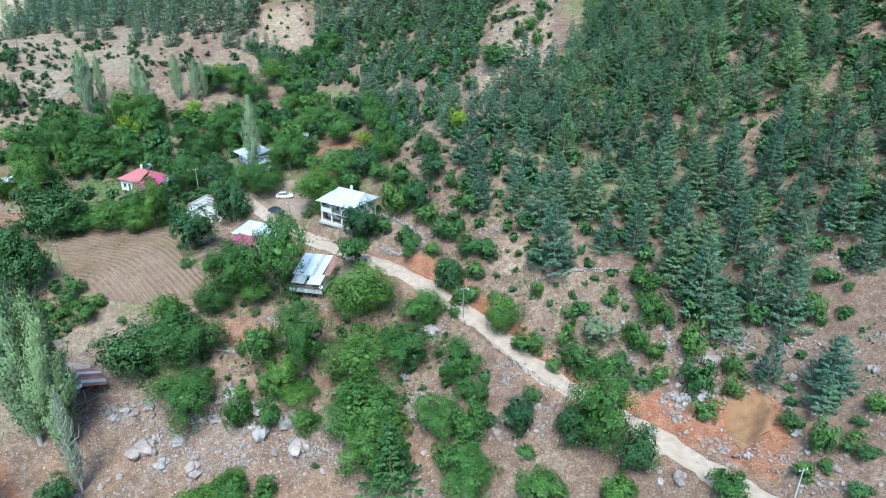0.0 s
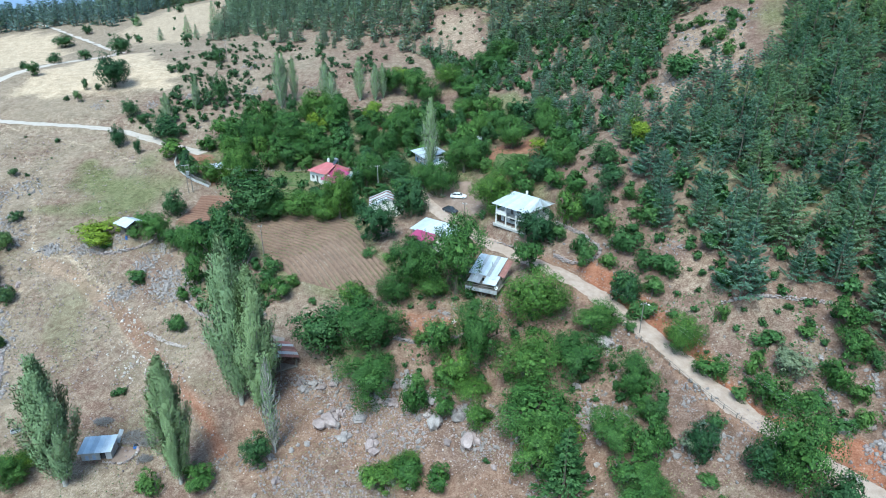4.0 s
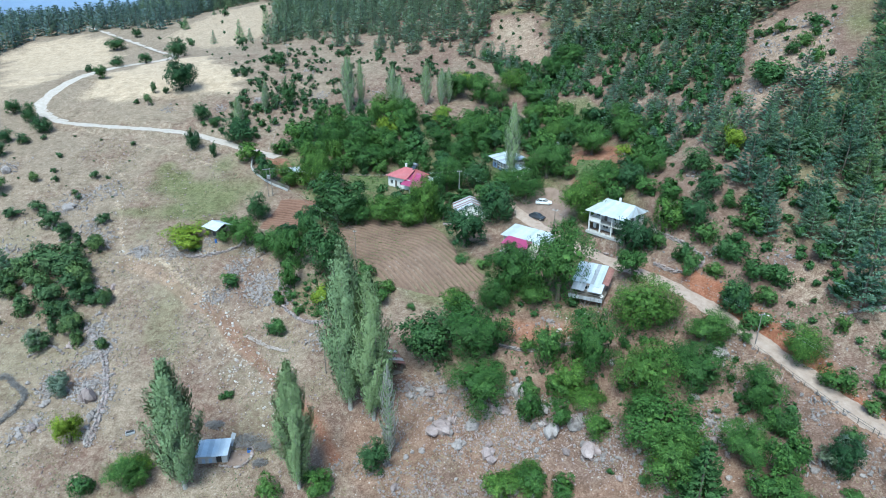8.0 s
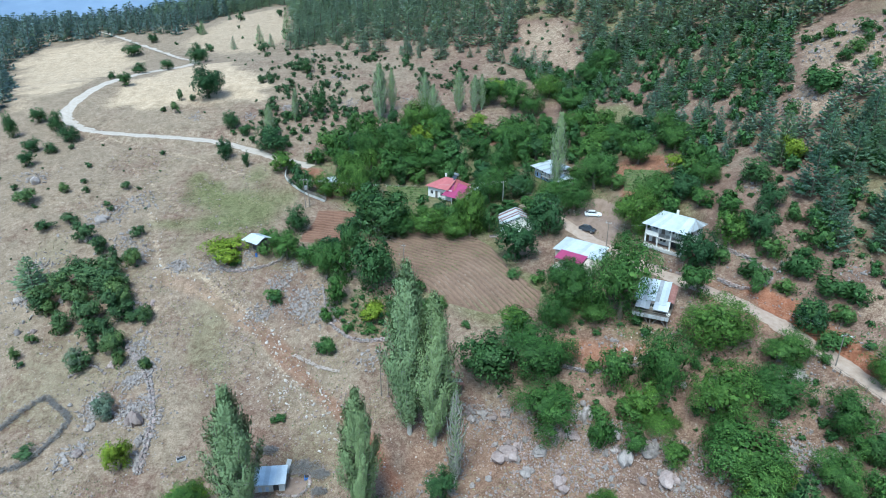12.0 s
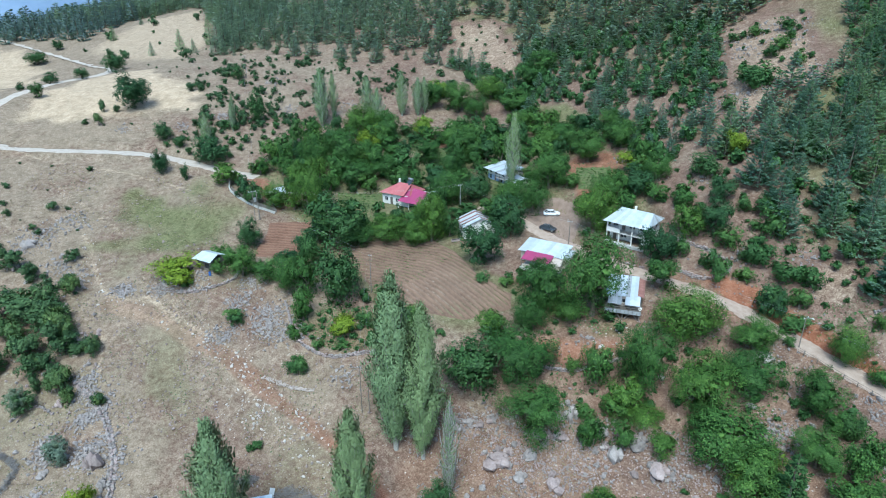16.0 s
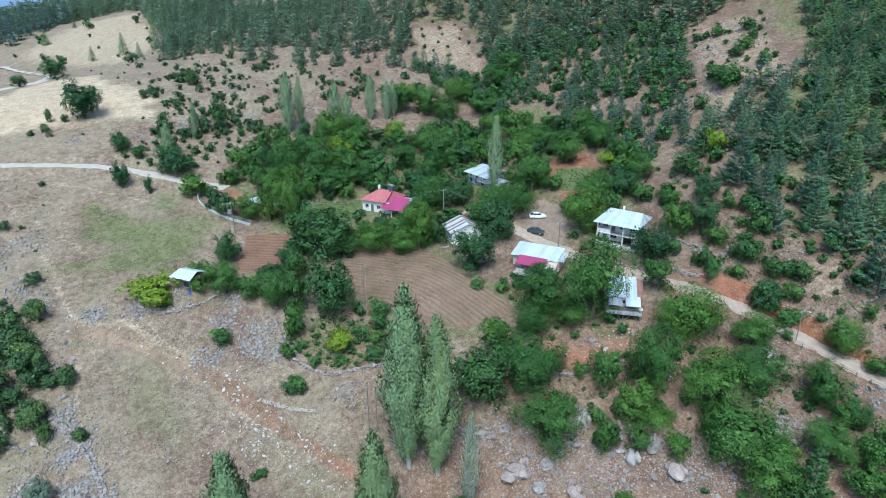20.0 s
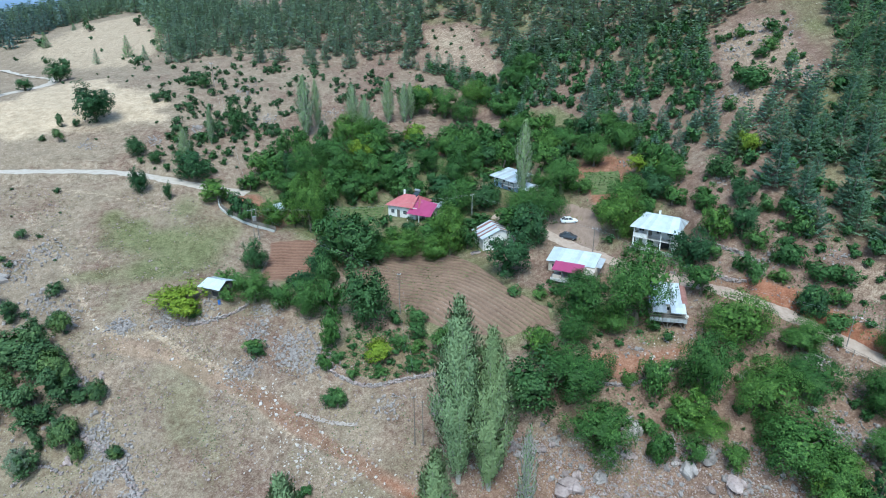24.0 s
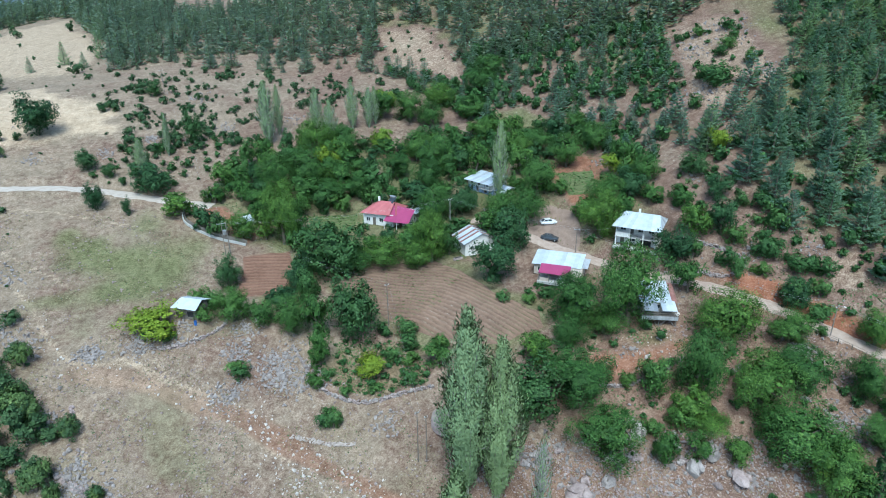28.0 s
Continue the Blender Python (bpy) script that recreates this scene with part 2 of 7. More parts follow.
TIN_MAGENTA = mottled("magenta_red_tin", (0.27, 0.036, 0.11), (0.34, 0.055, 0.145), 0.7, 0.5, 0.0, 0.08, 0.02, objects=0.06)
PLASTER = mottled("white_plaster", (0.58, 0.56, 0.53), (0.80, 0.79, 0.76), 1.0, 0.9, bump=0.15)
PLASTER_BLUE = mottled("faded_blue_plaster", (0.28, 0.38, 0.56), (0.45, 0.55, 0.70), 1.2, 0.9, bump=0.15)
PLASTER_TAN = mottled("bare_tan_plaster", (0.36, 0.30, 0.25), (0.55, 0.48, 0.42), 1.2, 0.9, bump=0.2)
CONCRETE = mottled("grey_concrete", (0.30, 0.30, 0.29), (0.50, 0.49, 0.47), 1.1, 0.9, bump=0.2)
WOOD = mottled("weathered_timber", (0.10, 0.085, 0.07), (0.26, 0.23, 0.20), 4.0, 0.85, bump=0.3, objects=0.25)
# Near-black that stands for the shade in open bays and the trough.
DARK = mottled("shade_black", (0.018, 0.018, 0.02), (0.04, 0.04, 0.042), 2.0, 0.7)
GLASS = mottled("dark_window_glass", (0.02, 0.025, 0.03), (0.05, 0.06, 0.07), 1.0, 0.12)
BLUE = mottled("blue_plastic", (0.03, 0.10, 0.35), (0.06, 0.17, 0.45), 2.0, 0.5)
CAR_WHITE = mottled("white_car_paint", (0.74, 0.75, 0.76), (0.82, 0.82, 0.83), 0.8, 0.25, bump=0.02)
CAR_DARK = mottled("dark_grey_car_paint", (0.055, 0.065, 0.08), (0.085, 0.1, 0.12), 0.8, 0.22, 0.4, 0.02)
RUBBER = mottled("tyre_rubber", (0.015, 0.015, 0.015), (0.03, 0.03, 0.03), 6.0, 0.9)
STEEL = mottled("galvanised_steel", (0.35, 0.36, 0.37), (0.52, 0.53, 0.54), 3.0, 0.45, 0.7, 0.1)
BRUSHWOOD = mottled("dry_brushwood", (0.13, 0.118, 0.112), (0.36, 0.335, 0.325), 3.0, 0.9)
EARTH_ROOF = mottled("packed_earth", (0.20, 0.165, 0.14), (0.34, 0.285, 0.245), 0.9, 0.95, bump=0.4)
BED = mottled("garden_bed", (0.05, 0.075, 0.025), (0.16, 0.17, 0.07), 1.2, 0.95, bump=0.7, depth=0.08)
# Blue-grey of the distant haze, put straight into the slopes' base colour.
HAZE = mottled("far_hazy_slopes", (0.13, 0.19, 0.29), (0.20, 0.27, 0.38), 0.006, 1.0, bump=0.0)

# ground heights: a wide lattice of the valley and a finer one round the hamlet
WIDE_X = np.array([-340.0, -170.0, -95.0, -45.0, -5.0, 35.0, 70.0, 105.0, 150.0, 320.0])
WIDE_Y = np.array([20.0, 75.0, 105.0, 135.0, 165.0, 205.0, 255.0, 330.0, 460.0, 700.0])
WIDE_H = np.array([[-66.6, -45.3, -39.0, -36.4, -33.2, -25.8, -16.0, -3.4, 25.7, 138.6], [-56.1, -31.1, -26.9, -25.4, -24.2, -18.9, -8.2, -1.9, 26.0, 137.5], [-50.0, -22.8, -20.5, -16.6, -13.6, -6.1, 1.2, 13.3, 35.6, 137.9], [-43.1, -11.5, -9.2, -7.5, -3.3, 1.0, 13.9, 26.4, 47.7, 139.6], [-36.5, 0.7, -0.3, -0.7, 0.7, 8.9, 18.3, 36.2, 56.3, 142.2], [-28.1, 10.0, 10.6, 11.2, 10.2, 14.2, 25.0, 44.8, 66.0, 146.7], [-16.4, 21.0, 23.8, 24.5, 25.1, 27.7, 42.1, 56.4, 76.5, 152.9], [9.7, 17.8, 30.1, 36.5, 41.9, 51.9, 62.0, 72.7, 90.0, 163.0], [25.5, 35.5, 45.3, 51.7, 60.2, 71.2, 81.8, 93.7, 111.3, 178.1], [6.0, 53.1, 69.4, 80.2, 90.7, 105.2, 119.3, 132.7, 146.3, 172.6]])
FINE_X = np.linspace(-75, 130, 11)
FINE_Y = np.linspace(55, 199, 9)
FINE_H = np.pad(np.array([[0.1, -0.4, -0.2, 1.1, 0.4, 0.3, 0.4, 0.3, -0.7], [0.7, -0.5, -0.5, -0.8, -0.4, -0.7, -1.4, 0.7, -0.5], [0.6, -0.4, 0.4, 1.2, 0.6, 0.1, 0.1, 1.0, -0.8], [-0.3, -0.3, 0.6, 1.4, 0.0, -1.2, -0.2, 0.6, 0.1], [1.1, 0.9, 0.2, -0.2, -0.3, -0.2, 0.5, 0.5, -0.1], [0.5, 0.1, -0.0, 0.1, 0.5, 0.2, -0.2, 0.4, 0.2], [0.3, -0.1, -0.3, 0.3, 0.3, -1.3, -1.0, 0.3, -0.2]]), 1)


def spline_weights(knots, v):
    """Weights of the knots at each v, for a smooth curve through all of them."""
    v = np.clip(v, knots[0], knots[-1])
    n, eye = len(knots), np.eye(len(knots))
    slope = np.zeros((n, n))
    for k in range(n):
        if k in (0, n - 1):
            a = min(k, n - 2)
            slope[k] = (eye[a + 1] - eye[a]) / (knots[a + 1] - knots[a])
        else:
            h0, h1 = knots[k] - knots[k - 1], knots[k + 1] - knots[k]
            slope[k] = ((eye[k] - eye[k - 1]) / h0 * h1 + (eye[k + 1] - eye[k]) / h1 * h0) / (h0 + h1)
    i = np.clip(np.searchsorted(knots, v, side="right") - 1, 0, n - 2)
    h = (knots[i + 1] - knots[i])[:, None]
    s = (v - knots[i])[:, None] / h
    return ((2 * s**3 - 3 * s**2 + 1) * eye[i] + (s**3 - 2 * s**2 + s) * h * slope[i]
            + (3 * s**2 - 2 * s**3) * eye[i + 1] + (s**3 - s**2) * h * slope[i + 1])


def land(x, y):
    """The smooth land, without its small forms."""
    x, y = np.atleast_1d(np.asarray(x, float)), np.atleast_1d(np.asarray(y, float))
    z = np.einsum("ni,ij,nj->n", spline_weights(WIDE_Y, y), WIDE_H, spline_weights(WIDE_X, x))
    return z + np.einsum("ni,ij,nj->n", spline_weights(FINE_Y, y), FINE_H, spline_weights(FINE_X, x))


def lattice_noise(x, y, size, seed):
    """Smooth noise between -1 and 1 with lumps of the given size."""
    u, v = x / size, y / size
    i, j = np.floor(u), np.floor(v)
    fu, fv = u - i, v - j
    fu, fv = fu * fu * (3 - 2 * fu), fv * fv * (3 - 2 * fv)

    def corner(a, b):
        h = np.sin(a * 127.1 + b * 311.7 + seed * 74.7) * 43758.5453
        return (h - np.floor(h)) * 2 - 1

    return ((corner(i, j) * (1 - fu) + corner(i + 1, j) * fu) * (1 - fv)
            + (corner(i, j + 1) * (1 - fu) + corner(i + 1, j + 1) * fu) * fv)


def to_line(x, y, line):
    """Distance from each point to a line of corners, and how far along the line its foot lies."""
    best, along, run = np.full(len(x), 1e9), np.zeros(len(x)), 0.0
    for (ax, ay), (bx, by) in zip(line[:-1], line[1:]):
        dx, dy = bx - ax, by - ay
        length = math.hypot(dx, dy)
        s = np.clip(((x - ax) * dx + (y - ay) * dy) / length**2, 0, 1)
        d = np.hypot(x - ax - s * dx, y - ay - s * dy)
        near = d < best
        best[near], along[near] = d[near], run + s[near] * length
        run += length
    return best, along


def to_area(x, y, corners):
    """Distance to the outline of an area, negative inside it."""
    d, _ = to_line(x, y, [*corners, corners[0]])
    inside = np.zeros(len(x), bool)
    for (ax, ay), (bx, by) in zip(corners, [*corners[1:], corners[0]]):
        if ay != by:
            inside ^= ((ay > y) != (by > y)) & (x < (bx - ax) * (y - ay) / (by - ay) + ax)
    return np.where(inside, -d, d)


def rounded(line, step=1.5):
    """A line of corners as a smooth line of close points."""
    line = np.array(line, float)
    s = np.r_[0, np.cumsum(np.hypot(*np.diff(line, axis=0).T))]
    return spline_weights(s, np.arange(0, s[-1] + step, step)) @ line


def step(v, a, b):
    s = np.clip((v - a) / (b - a), 0, 1)
    return s * s * (3 - 2 * s)


# the plan: roads, fields and bare places
VILLAGE_ROAD = [(104, 30), (98, 40), (95.1, 47.5), (92, 54.3), (89.3, 60.2), (85, 67), (79, 75), (76.1, 80.3), (73.9, 86.1), (71.1, 92.5), (67.2, 98.8), (62.9, 104.9),
                (57.2, 111.9), (52.4, 117.4), (48.3, 122.6), (44.5, 127.2), (40.5, 132.5), (36, 138.6), (31.5, 145.5), (29, 151), (25, 157), (19, 162)]
VALLEY_ROAD = [(-44, 191), (-50.9, 194.2), (-58, 197.2), (-64.3, 200.4), (-72.9, 204.6), (-79.4, 207.1), (-96, 210.6), (-111.3, 212.4), (-125.1, 214.9), (-134.2, 220.6),
               (-139.8, 227.7), (-141.2, 237.4), (-140.9, 247.7), (-139.5, 258.8), (-137.7, 267.1), (-134, 285), (-126, 308), (-128, 328), (-144.7, 353.9), (-166, 382.8), (-197.7, 416.6), (-221.6, 440.6), (-250, 470)]
FOOT_TRACKS = [[(-72.1, 141.7), (-60.7, 138.2), (-50.5, 129.9), (-41.9, 122.5), (-33.2, 111.7), (-21, 99.1), (-12, 90)],
               [(-126.6, 212.5), (-117.5, 210.1), (-103, 203.8), (-85.2, 197.4), (-70.5, 190.2), (-60.4, 184.7)],
               [(-100, 190), (-81.7, 161.4), (-78.1, 150.3), (-70.1, 139), (-62.3, 134.8), (-50.1, 125.6), (-38.5, 115.1), (-25, 100.7)],
               [(-118.1, 207.3), (-105.9, 196), (-91.6, 182.5), (-81.8, 172.5), (-74.8, 165.6)], [(-86.1, 166.7), (-81.6, 159.6), (-76.7, 149.5), (-74.3, 144.9), (-68.5, 136.1), (-59.7, 133.6), (-51.9, 125.8)],
               [(-67.8, 137.3), (-58.7, 133.4), (-48.1, 126.3)], [(-57.3, 138.2), (-52.9, 131.0), (-46.1, 122.0)], [(-63.3, 140.3), (-57.7, 134.4), (-43.2, 118.8), (-35.9, 110.3)], [(-70.0, 130.0), (-67.8, 119.0)], [(-103.5, 195.2), (-90.0, 180.4), (-76.3, 167.5)]]
MAIN_FIELD = [(-19.6, 150.6), (-9.3, 155.2), (3.3, 152.9), (9.4, 144.8), (12.7, 133.5), (18.7, 124.5), (17.7, 119.8), (7.8, 118.5), (2.3, 121.5), (-5.2, 126.5), (-11.9, 134)]
SMALL_FIELD = [(-38.1, 168), (-26.8, 168.4), (-28.4, 159.7), (-31, 149.7), (-40.3, 152.5)]
FENCED_PLOT = [(-50, 190.1), (-45.2, 182.9), (-36.8, 173.7), (-33, 177.5), (-40.7, 189.7)]
VINE_PLOT = [(-28.1, 129.4), (-22, 131.2), (-12.1, 127), (-6.8, 119.5), (-8.5, 115.8), (-17.8, 116.3), (-23.8, 120.2), (-27.6, 124.4)]
RED_TERRACE = [(20.2, 110.6), (29, 109.1), (36.2, 106.6), (44.1, 107.3), (44.7, 103.6), (34.4, 102.8), (23.6, 103.1)]
MEADOW = [(-87.9, 188.8), (-62.2, 185.4), (-47.8, 175.3), (-47.5, 159.6), (-57.5, 151.4), (-67.9, 151), (-77.7, 165.5)]
STRAW_HILL = [(-128.7, 231.3), (-130, 257.3), (-124, 300.4), (-101.2, 298.1), (-78.1, 261.8), (-69.3, 240.4), (-81.6, 234.7), (-101.9, 232.3)]
FAR_STRAW = [(-255.5, 402.9), (-230.5, 439.1), (-192.1, 395.6), (-165.8, 344.2), (-146, 251.2), (-158.6, 243.5), (-161.2, 232.9), (-253.6, 376.6)]
FAR_HILL = [(-169.3, 400), (-154.1, 491.8), (-123.6, 506.7), (-83.7, 363), (-92, 322.8), (-121.5, 341.7)]
BARE_SLOPE = [(84.3, 170.1), (97.3, 181.8), (107.6, 204.5), (119, 202.1), (126.9, 193.9), (109.8, 159.2), (101.8, 162.7), (88.2, 155.2)]
BARE_PATCH = [(31.3, 312.9), (50, 297.3), (51.1, 262), (49.9, 244), (40.7, 253.6), (26.9, 274.5)]
RED_BED = [(45, 171), (50, 180), (59, 178), (63, 169), (59, 159), (52, 151), (43, 154)]
GLADE = [(46, 206), (49.5, 220), (58.5, 214.5), (62.5, 201.5), (58, 195)]
ORCHARD = [(-53, 190), (-42, 200), (-29, 215), (-5, 222), (14, 210), (34, 214), (54, 197), (64, 177), (60, 148), (56, 134), (44, 138), (24, 150), (11, 148), (-13, 157), (-22, 151), (-31, 139),
           (-36, 149), (-35, 161), (-31, 173), (-45, 178)]
WALNUT_GROVE = [(19, 132), (38, 132), (44, 122), (45, 113), (52, 111), (66, 95), (69, 81), (62, 72), (42, 78), (38, 86), (22, 92), (12, 100), (9, 116), (20, 110)]
PIT = [(100.2, 59.5), (103.6, 64), (108, 61.6), (106.4, 58), (103.6, 55.4), (99.8, 55.8)]
RED_TRACK = [(-71.7, 139.3), (-60, 134.5), (-52.9, 129), (-43.4, 121.8), (-36.5, 114.5), (-31.8, 109.3), (-25, 102.5), (-19.6, 97.1), (-15.2, 92.3), (-11, 86)]
TERRACE_GROUND = [(72.6, 105.6), (77.9, 109.8), (85.1, 109.3), (86.3, 102.2), (83, 98), (74.6, 99.1)]
RED_SCARS = [(88.5, 69.5), (94, 70), (98, 65.5), (101, 65.5), (104.5, 66), (109.5, 61), (107, 55), (103, 49), (99, 47), (97, 52), (94.5, 57.5), (91.5, 63)]
ROAD_CUT = [(56.8, 116.9), (63.1, 116.9), (68.1, 107.4), (73.1, 99.8), (77.3, 91.6), (79.8, 83.4), (82, 77), (90, 70), (96, 69), (98, 62), (97, 55), (93, 57), (87, 66), (78, 78), (74, 88), (63, 106)]
GULLY = [(102.3, 62.5), (107, 61.5), (106.6, 59.6), (100.4, 54.5), (97.4, 54.8), (96.3, 56.6)]
CAR_YARD = [(27, 154), (33, 158), (39, 157), (42.5, 152.2), (41, 145.5), (37.5, 140.3), (31.8, 146.3)]
STONY_BANK = [(-5, 100), (15, 98), (30, 92), (50, 82), (58, 74), (60, 60), (-5, 70), (-12, 90)]
GARDEN_BEDS = [[(47.5, 169.3), (56.2, 165.7), (51.1, 154.1), (44.3, 157.7)], [(-20.1, 184), (-7.2, 181.2), (-9.8, 173.4), (-20.2, 175.3)], [(7.5, 207), (16.6, 202.7), (11.8, 191.5), (4.3, 196.7)], [(-22, 173.5), (-12, 171.5), (-11, 165), (-19, 166)]]
PADS = [(49.9, 134.6, 7.5, 4.6), (29, 136, 4.5, -0.2), (14.5, 151.5, 4.5, 0.3), (28.6, 173.0, 6.0, 8.6), (-1, 169, 6.5, 3.6), (-50, 147, 3.5, -2.4), (-31.5, 87, 3.5, -22.6), (35.5, 151, 4, 5.0)]
ROAD_LINES = [(rounded(VILLAGE_ROAD), 2.6), (rounded(VALLEY_ROAD), 2.3)]
ROAD_LEVELS = []
for line, half in ROAD_LINES:
    level = land(line[:, 0], line[:, 1])
    kernel = np.hanning(17) / np.hanning(17).sum()
    ROAD_LEVELS.append(np.convolve(np.pad(level, 8, "edge"), kernel, "valid"))


def ground_z(x, y):
    """The height of the ground, with road beds, building pads, banks and lumps."""
    x, y = np.atleast_1d(np.asarray(x, float)), np.atleast_1d(np.asarray(y, float))
    z = land(x, y)
    near = step(np.hypot(x, y - 120), 260, 160)
    z = z + (lattice_noise(x, y, 14, 1) * 0.45 + lattice_noise(x, y, 5.5, 2) * 0.22 + lattice_noise(x, y, 2.1, 3) * 0.09) * (0.4 + 0.6 * near)
    stony = step(to_area(x, y, STONY_BANK), 4, -4)
    z = z + stony * (lattice_noise(x, y, 3.4, 4) * 0.45 + lattice_noise(x, y, 1.3, 5) * 0.16)
    tops = step(to_area(x, y, GULLY), 1.2, -1.2)
    z = z - tops * 1.5
    for px, py, r, level in PADS:
        w = step(np.hypot(x - px, y - py), r + 2.5, r)
        z = z * (1 - w) + level * w
    for (line, half), level in zip(ROAD_LINES, ROAD_LEVELS):
        box = (x > line[:, 0].min() - 9) & (x < line[:, 0].max() + 9) & (y > line[:, 1].min() - 9) & (y < line[:, 1].max() + 9)
        if box.any():
            d, s = to_line(x[box], y[box], line)
            w = step(d, half + 2.2, half)
            z[box] = z[box] * (1 - w) + np.interp(s, np.r_[0, np.cumsum(np.hypot(*np.diff(line, axis=0).T))], level) * w
    return z


def raw_mesh(name, verts, quads, smooth=False):
    """A mesh from arrays of corners and four-sided faces."""
    me = bpy.data.meshes.new(name)
    verts, quads = np.asarray(verts, np.float32), np.asarray(quads, np.int32)
    me.vertices.add(len(verts))
    me.vertices.foreach_set("co", verts.ravel())
    me.loops.add(quads.size)
    me.loops.foreach_set("vertex_index", quads.ravel())
    me.polygons.add(len(quads))
    me.polygons.foreach_set("loop_start", np.arange(0, quads.size, 4, dtype=np.int32))
    if smooth:
        me.polygons.foreach_set("use_smooth", np.ones(len(quads), bool))
    me.update(calc_edges=True)
    return me


def leaf_mesh(name, verts, quads, normals):
    """A crown of single leaves, shaded by the swell of the bough that each leaf grows on."""
    me = raw_mesh(name, verts, quads, True)
    me.normals_split_custom_set_from_vertices(np.asarray(normals, np.float32))
    return me


def sheet_quads(n, m):
    """Faces of a sheet of m rows of n corners."""
    i, j = np.meshgrid(np.arange(n - 1), np.arange(m - 1))
    a = (j * n + i).ravel()
    return np.stack([a, a + 1, a + n + 1, a + n], 1)


def spaced(*stops):
    """Growing and shrinking steps: pairs of (end, step)."""
    out, at = [stops[0]], stops[0]
    for end, by in stops[1:]:
        count = max(1, round((end - at) / by))
        out += list(np.linspace(at, end, count + 1)[1:])
        at = end
    return np.array(out)


# ---- the ground: one sheet out to the far slopes ----
gx = spaced(-2600, (-900, 340), (-340, 35), (-150, 5), (-95, 1.6), (-75, 1.0), (112, 0.8), (150, 1.4), (320, 6), (900, 40), (2600, 340))
gy = spaced(-900, (-100, 160), (20, 12), (55, 2), (62, 1.2), (160, 0.8), (215, 1.2), (330, 2.4), (700, 9), (1000, 40), (2600, 270))
GX, GY = (a.ravel() for a in np.meshgrid(gx, gy))
GZ = ground_z(GX, GY)
away = np.hypot(GX, GY - 200)
GZ = GZ - step(away, 520, 1500) * np.where(GX < 0, 60, 0) * step(GX, 0, -300)
ground_mesh = raw_mesh("ground", np.stack([GX, GY, GZ], 1), sheet_quads(len(gx), len(gy)), True)


def share_of(area, soft):
    return step(to_area(GX, GY, area) + lattice_noise(GX, GY, 6, 11) * soft * 0.7, soft, -soft)


wob = lattice_noise(GX, GY, 9, 12)
cover = np.zeros((len(GX), 4))
cover[:, 0] = np.maximum.reduce([share_of(ROAD_CUT, 1.5) * 1.3, share_of(RED_SCARS, 1.2) * 1.35, step(to_line(GX, GY, RED_TRACK)[0] + wob * 0.9, 3.4, 0.9) * (0.48 + 0.34 * step(GY, 130, 110) + 0.26 * step(GY, 104, 94)), share_of(RED_TERRACE, 1.2), 0.75 * step(to_line(GX, GY, VILLAGE_ROAD)[0] + wob * 1.2, 5.5, 2.5) * step(GY, 50, 60) * step(GY, 130, 118), share_of(FENCED_PLOT, 1), share_of([(4, 214), (20, 212), (19, 203), (6, 208)], 1.5), share_of(RED_BED, 1.5) * 1.05, share_of(SMALL_FIELD, 1) * 0.8, share_of(GULLY, 1) * 1.3,
                                 0.46 * share_of(WALNUT_GROVE, 3), 0.3 * share_of(BARE_SLOPE, 4), 0.55 * share_of(STONY_BANK, 4) * step(wob, -0.7, 0.4), 0.45 * share_of(VINE_PLOT, 2),
                                 0.42 * step(to_line(GX, GY, FOOT_TRACKS[0])[0] + wob * 1.5, 4.5, 0.5) * step(GY, 130, 105)])
cover[:, 1] = np.maximum.reduce([share_of(MEADOW, 14) * 0.8, share_of(ORCHARD, 4) * (0.62 + 0.25 * wob), share_of(WALNUT_GROVE, 3) * (0.3 + 0.4 * wob), share_of(VINE_PLOT, 1.5) * 0.62, share_of(GLADE, 2) * 0.75, 0.52 * share_of([(-68.2, 131.3), (-54.6, 130.4), (-43.4, 115.3), (-47.1, 104.7), (-59.3, 111.3)], 6),
                                 0.62 * step(GX, 60, 95) * step(GY, 92, 115) * (1 - share_of(BARE_SLOPE, 4)) * (0.75 + 0.5 * wob), 0.6 * step(GX, 15, 40) * step(GY, 215, 235) * (1 - share_of(BARE_PATCH, 4)) * (0.8 + 0.5 * wob),
                                 0.7 * step(np.abs(to_area(GX, GY, MAIN_FIELD)) + wob * 4, 8, 0), 0.28 * step(wob, 0.2, 0.8), 0.42 * step(lattice_noise(GX, GY, 13, 14) + 0.4 * wob, -0.4, 0.7) * step(GX, 20, -20) * step(GY, 175, 150)])
paths = np.maximum.reduce([step(to_line(GX, GY, t)[0] + wob * 0.3, 1.1, 0.2) for t in FOOT_TRACKS])
cover[:, 2] = np.maximum.reduce([paths * 0.52, 0.27 * share_of([(-260, 440), (-120, 510), (-60, 330), (-20, 292), (15, 264), (-2, 230), (-45, 222), (-130, 222), (-165, 225)], 12) * (0.85 + 0.4 * wob), share_of(STRAW_HILL, 9) * 0.9, share_of(FAR_STRAW, 12) * 0.85, share_of(FAR_HILL, 7) * 0.6, share_of(BARE_PATCH, 4) * 0.46, share_of(BARE_SLOPE, 4) * 0.46, share_of(TERRACE_GROUND, 3) * 0.42])
cover[:, 3] = np.clip(0.35 + 0.5 * wob + share_of(STONY_BANK, 4) * 0.8 - share_of(MEADOW, 6) - cover[:, 2] - share_of(ORCHARD, 3) * 0.5, 0, 1)
attr = ground_mesh.color_attributes.new("cover", "FLOAT_COLOR", "POINT")
attr.data.foreach_set("color", cover.astype(np.float32).ravel())
ground_mesh.materials.append(GROUND)
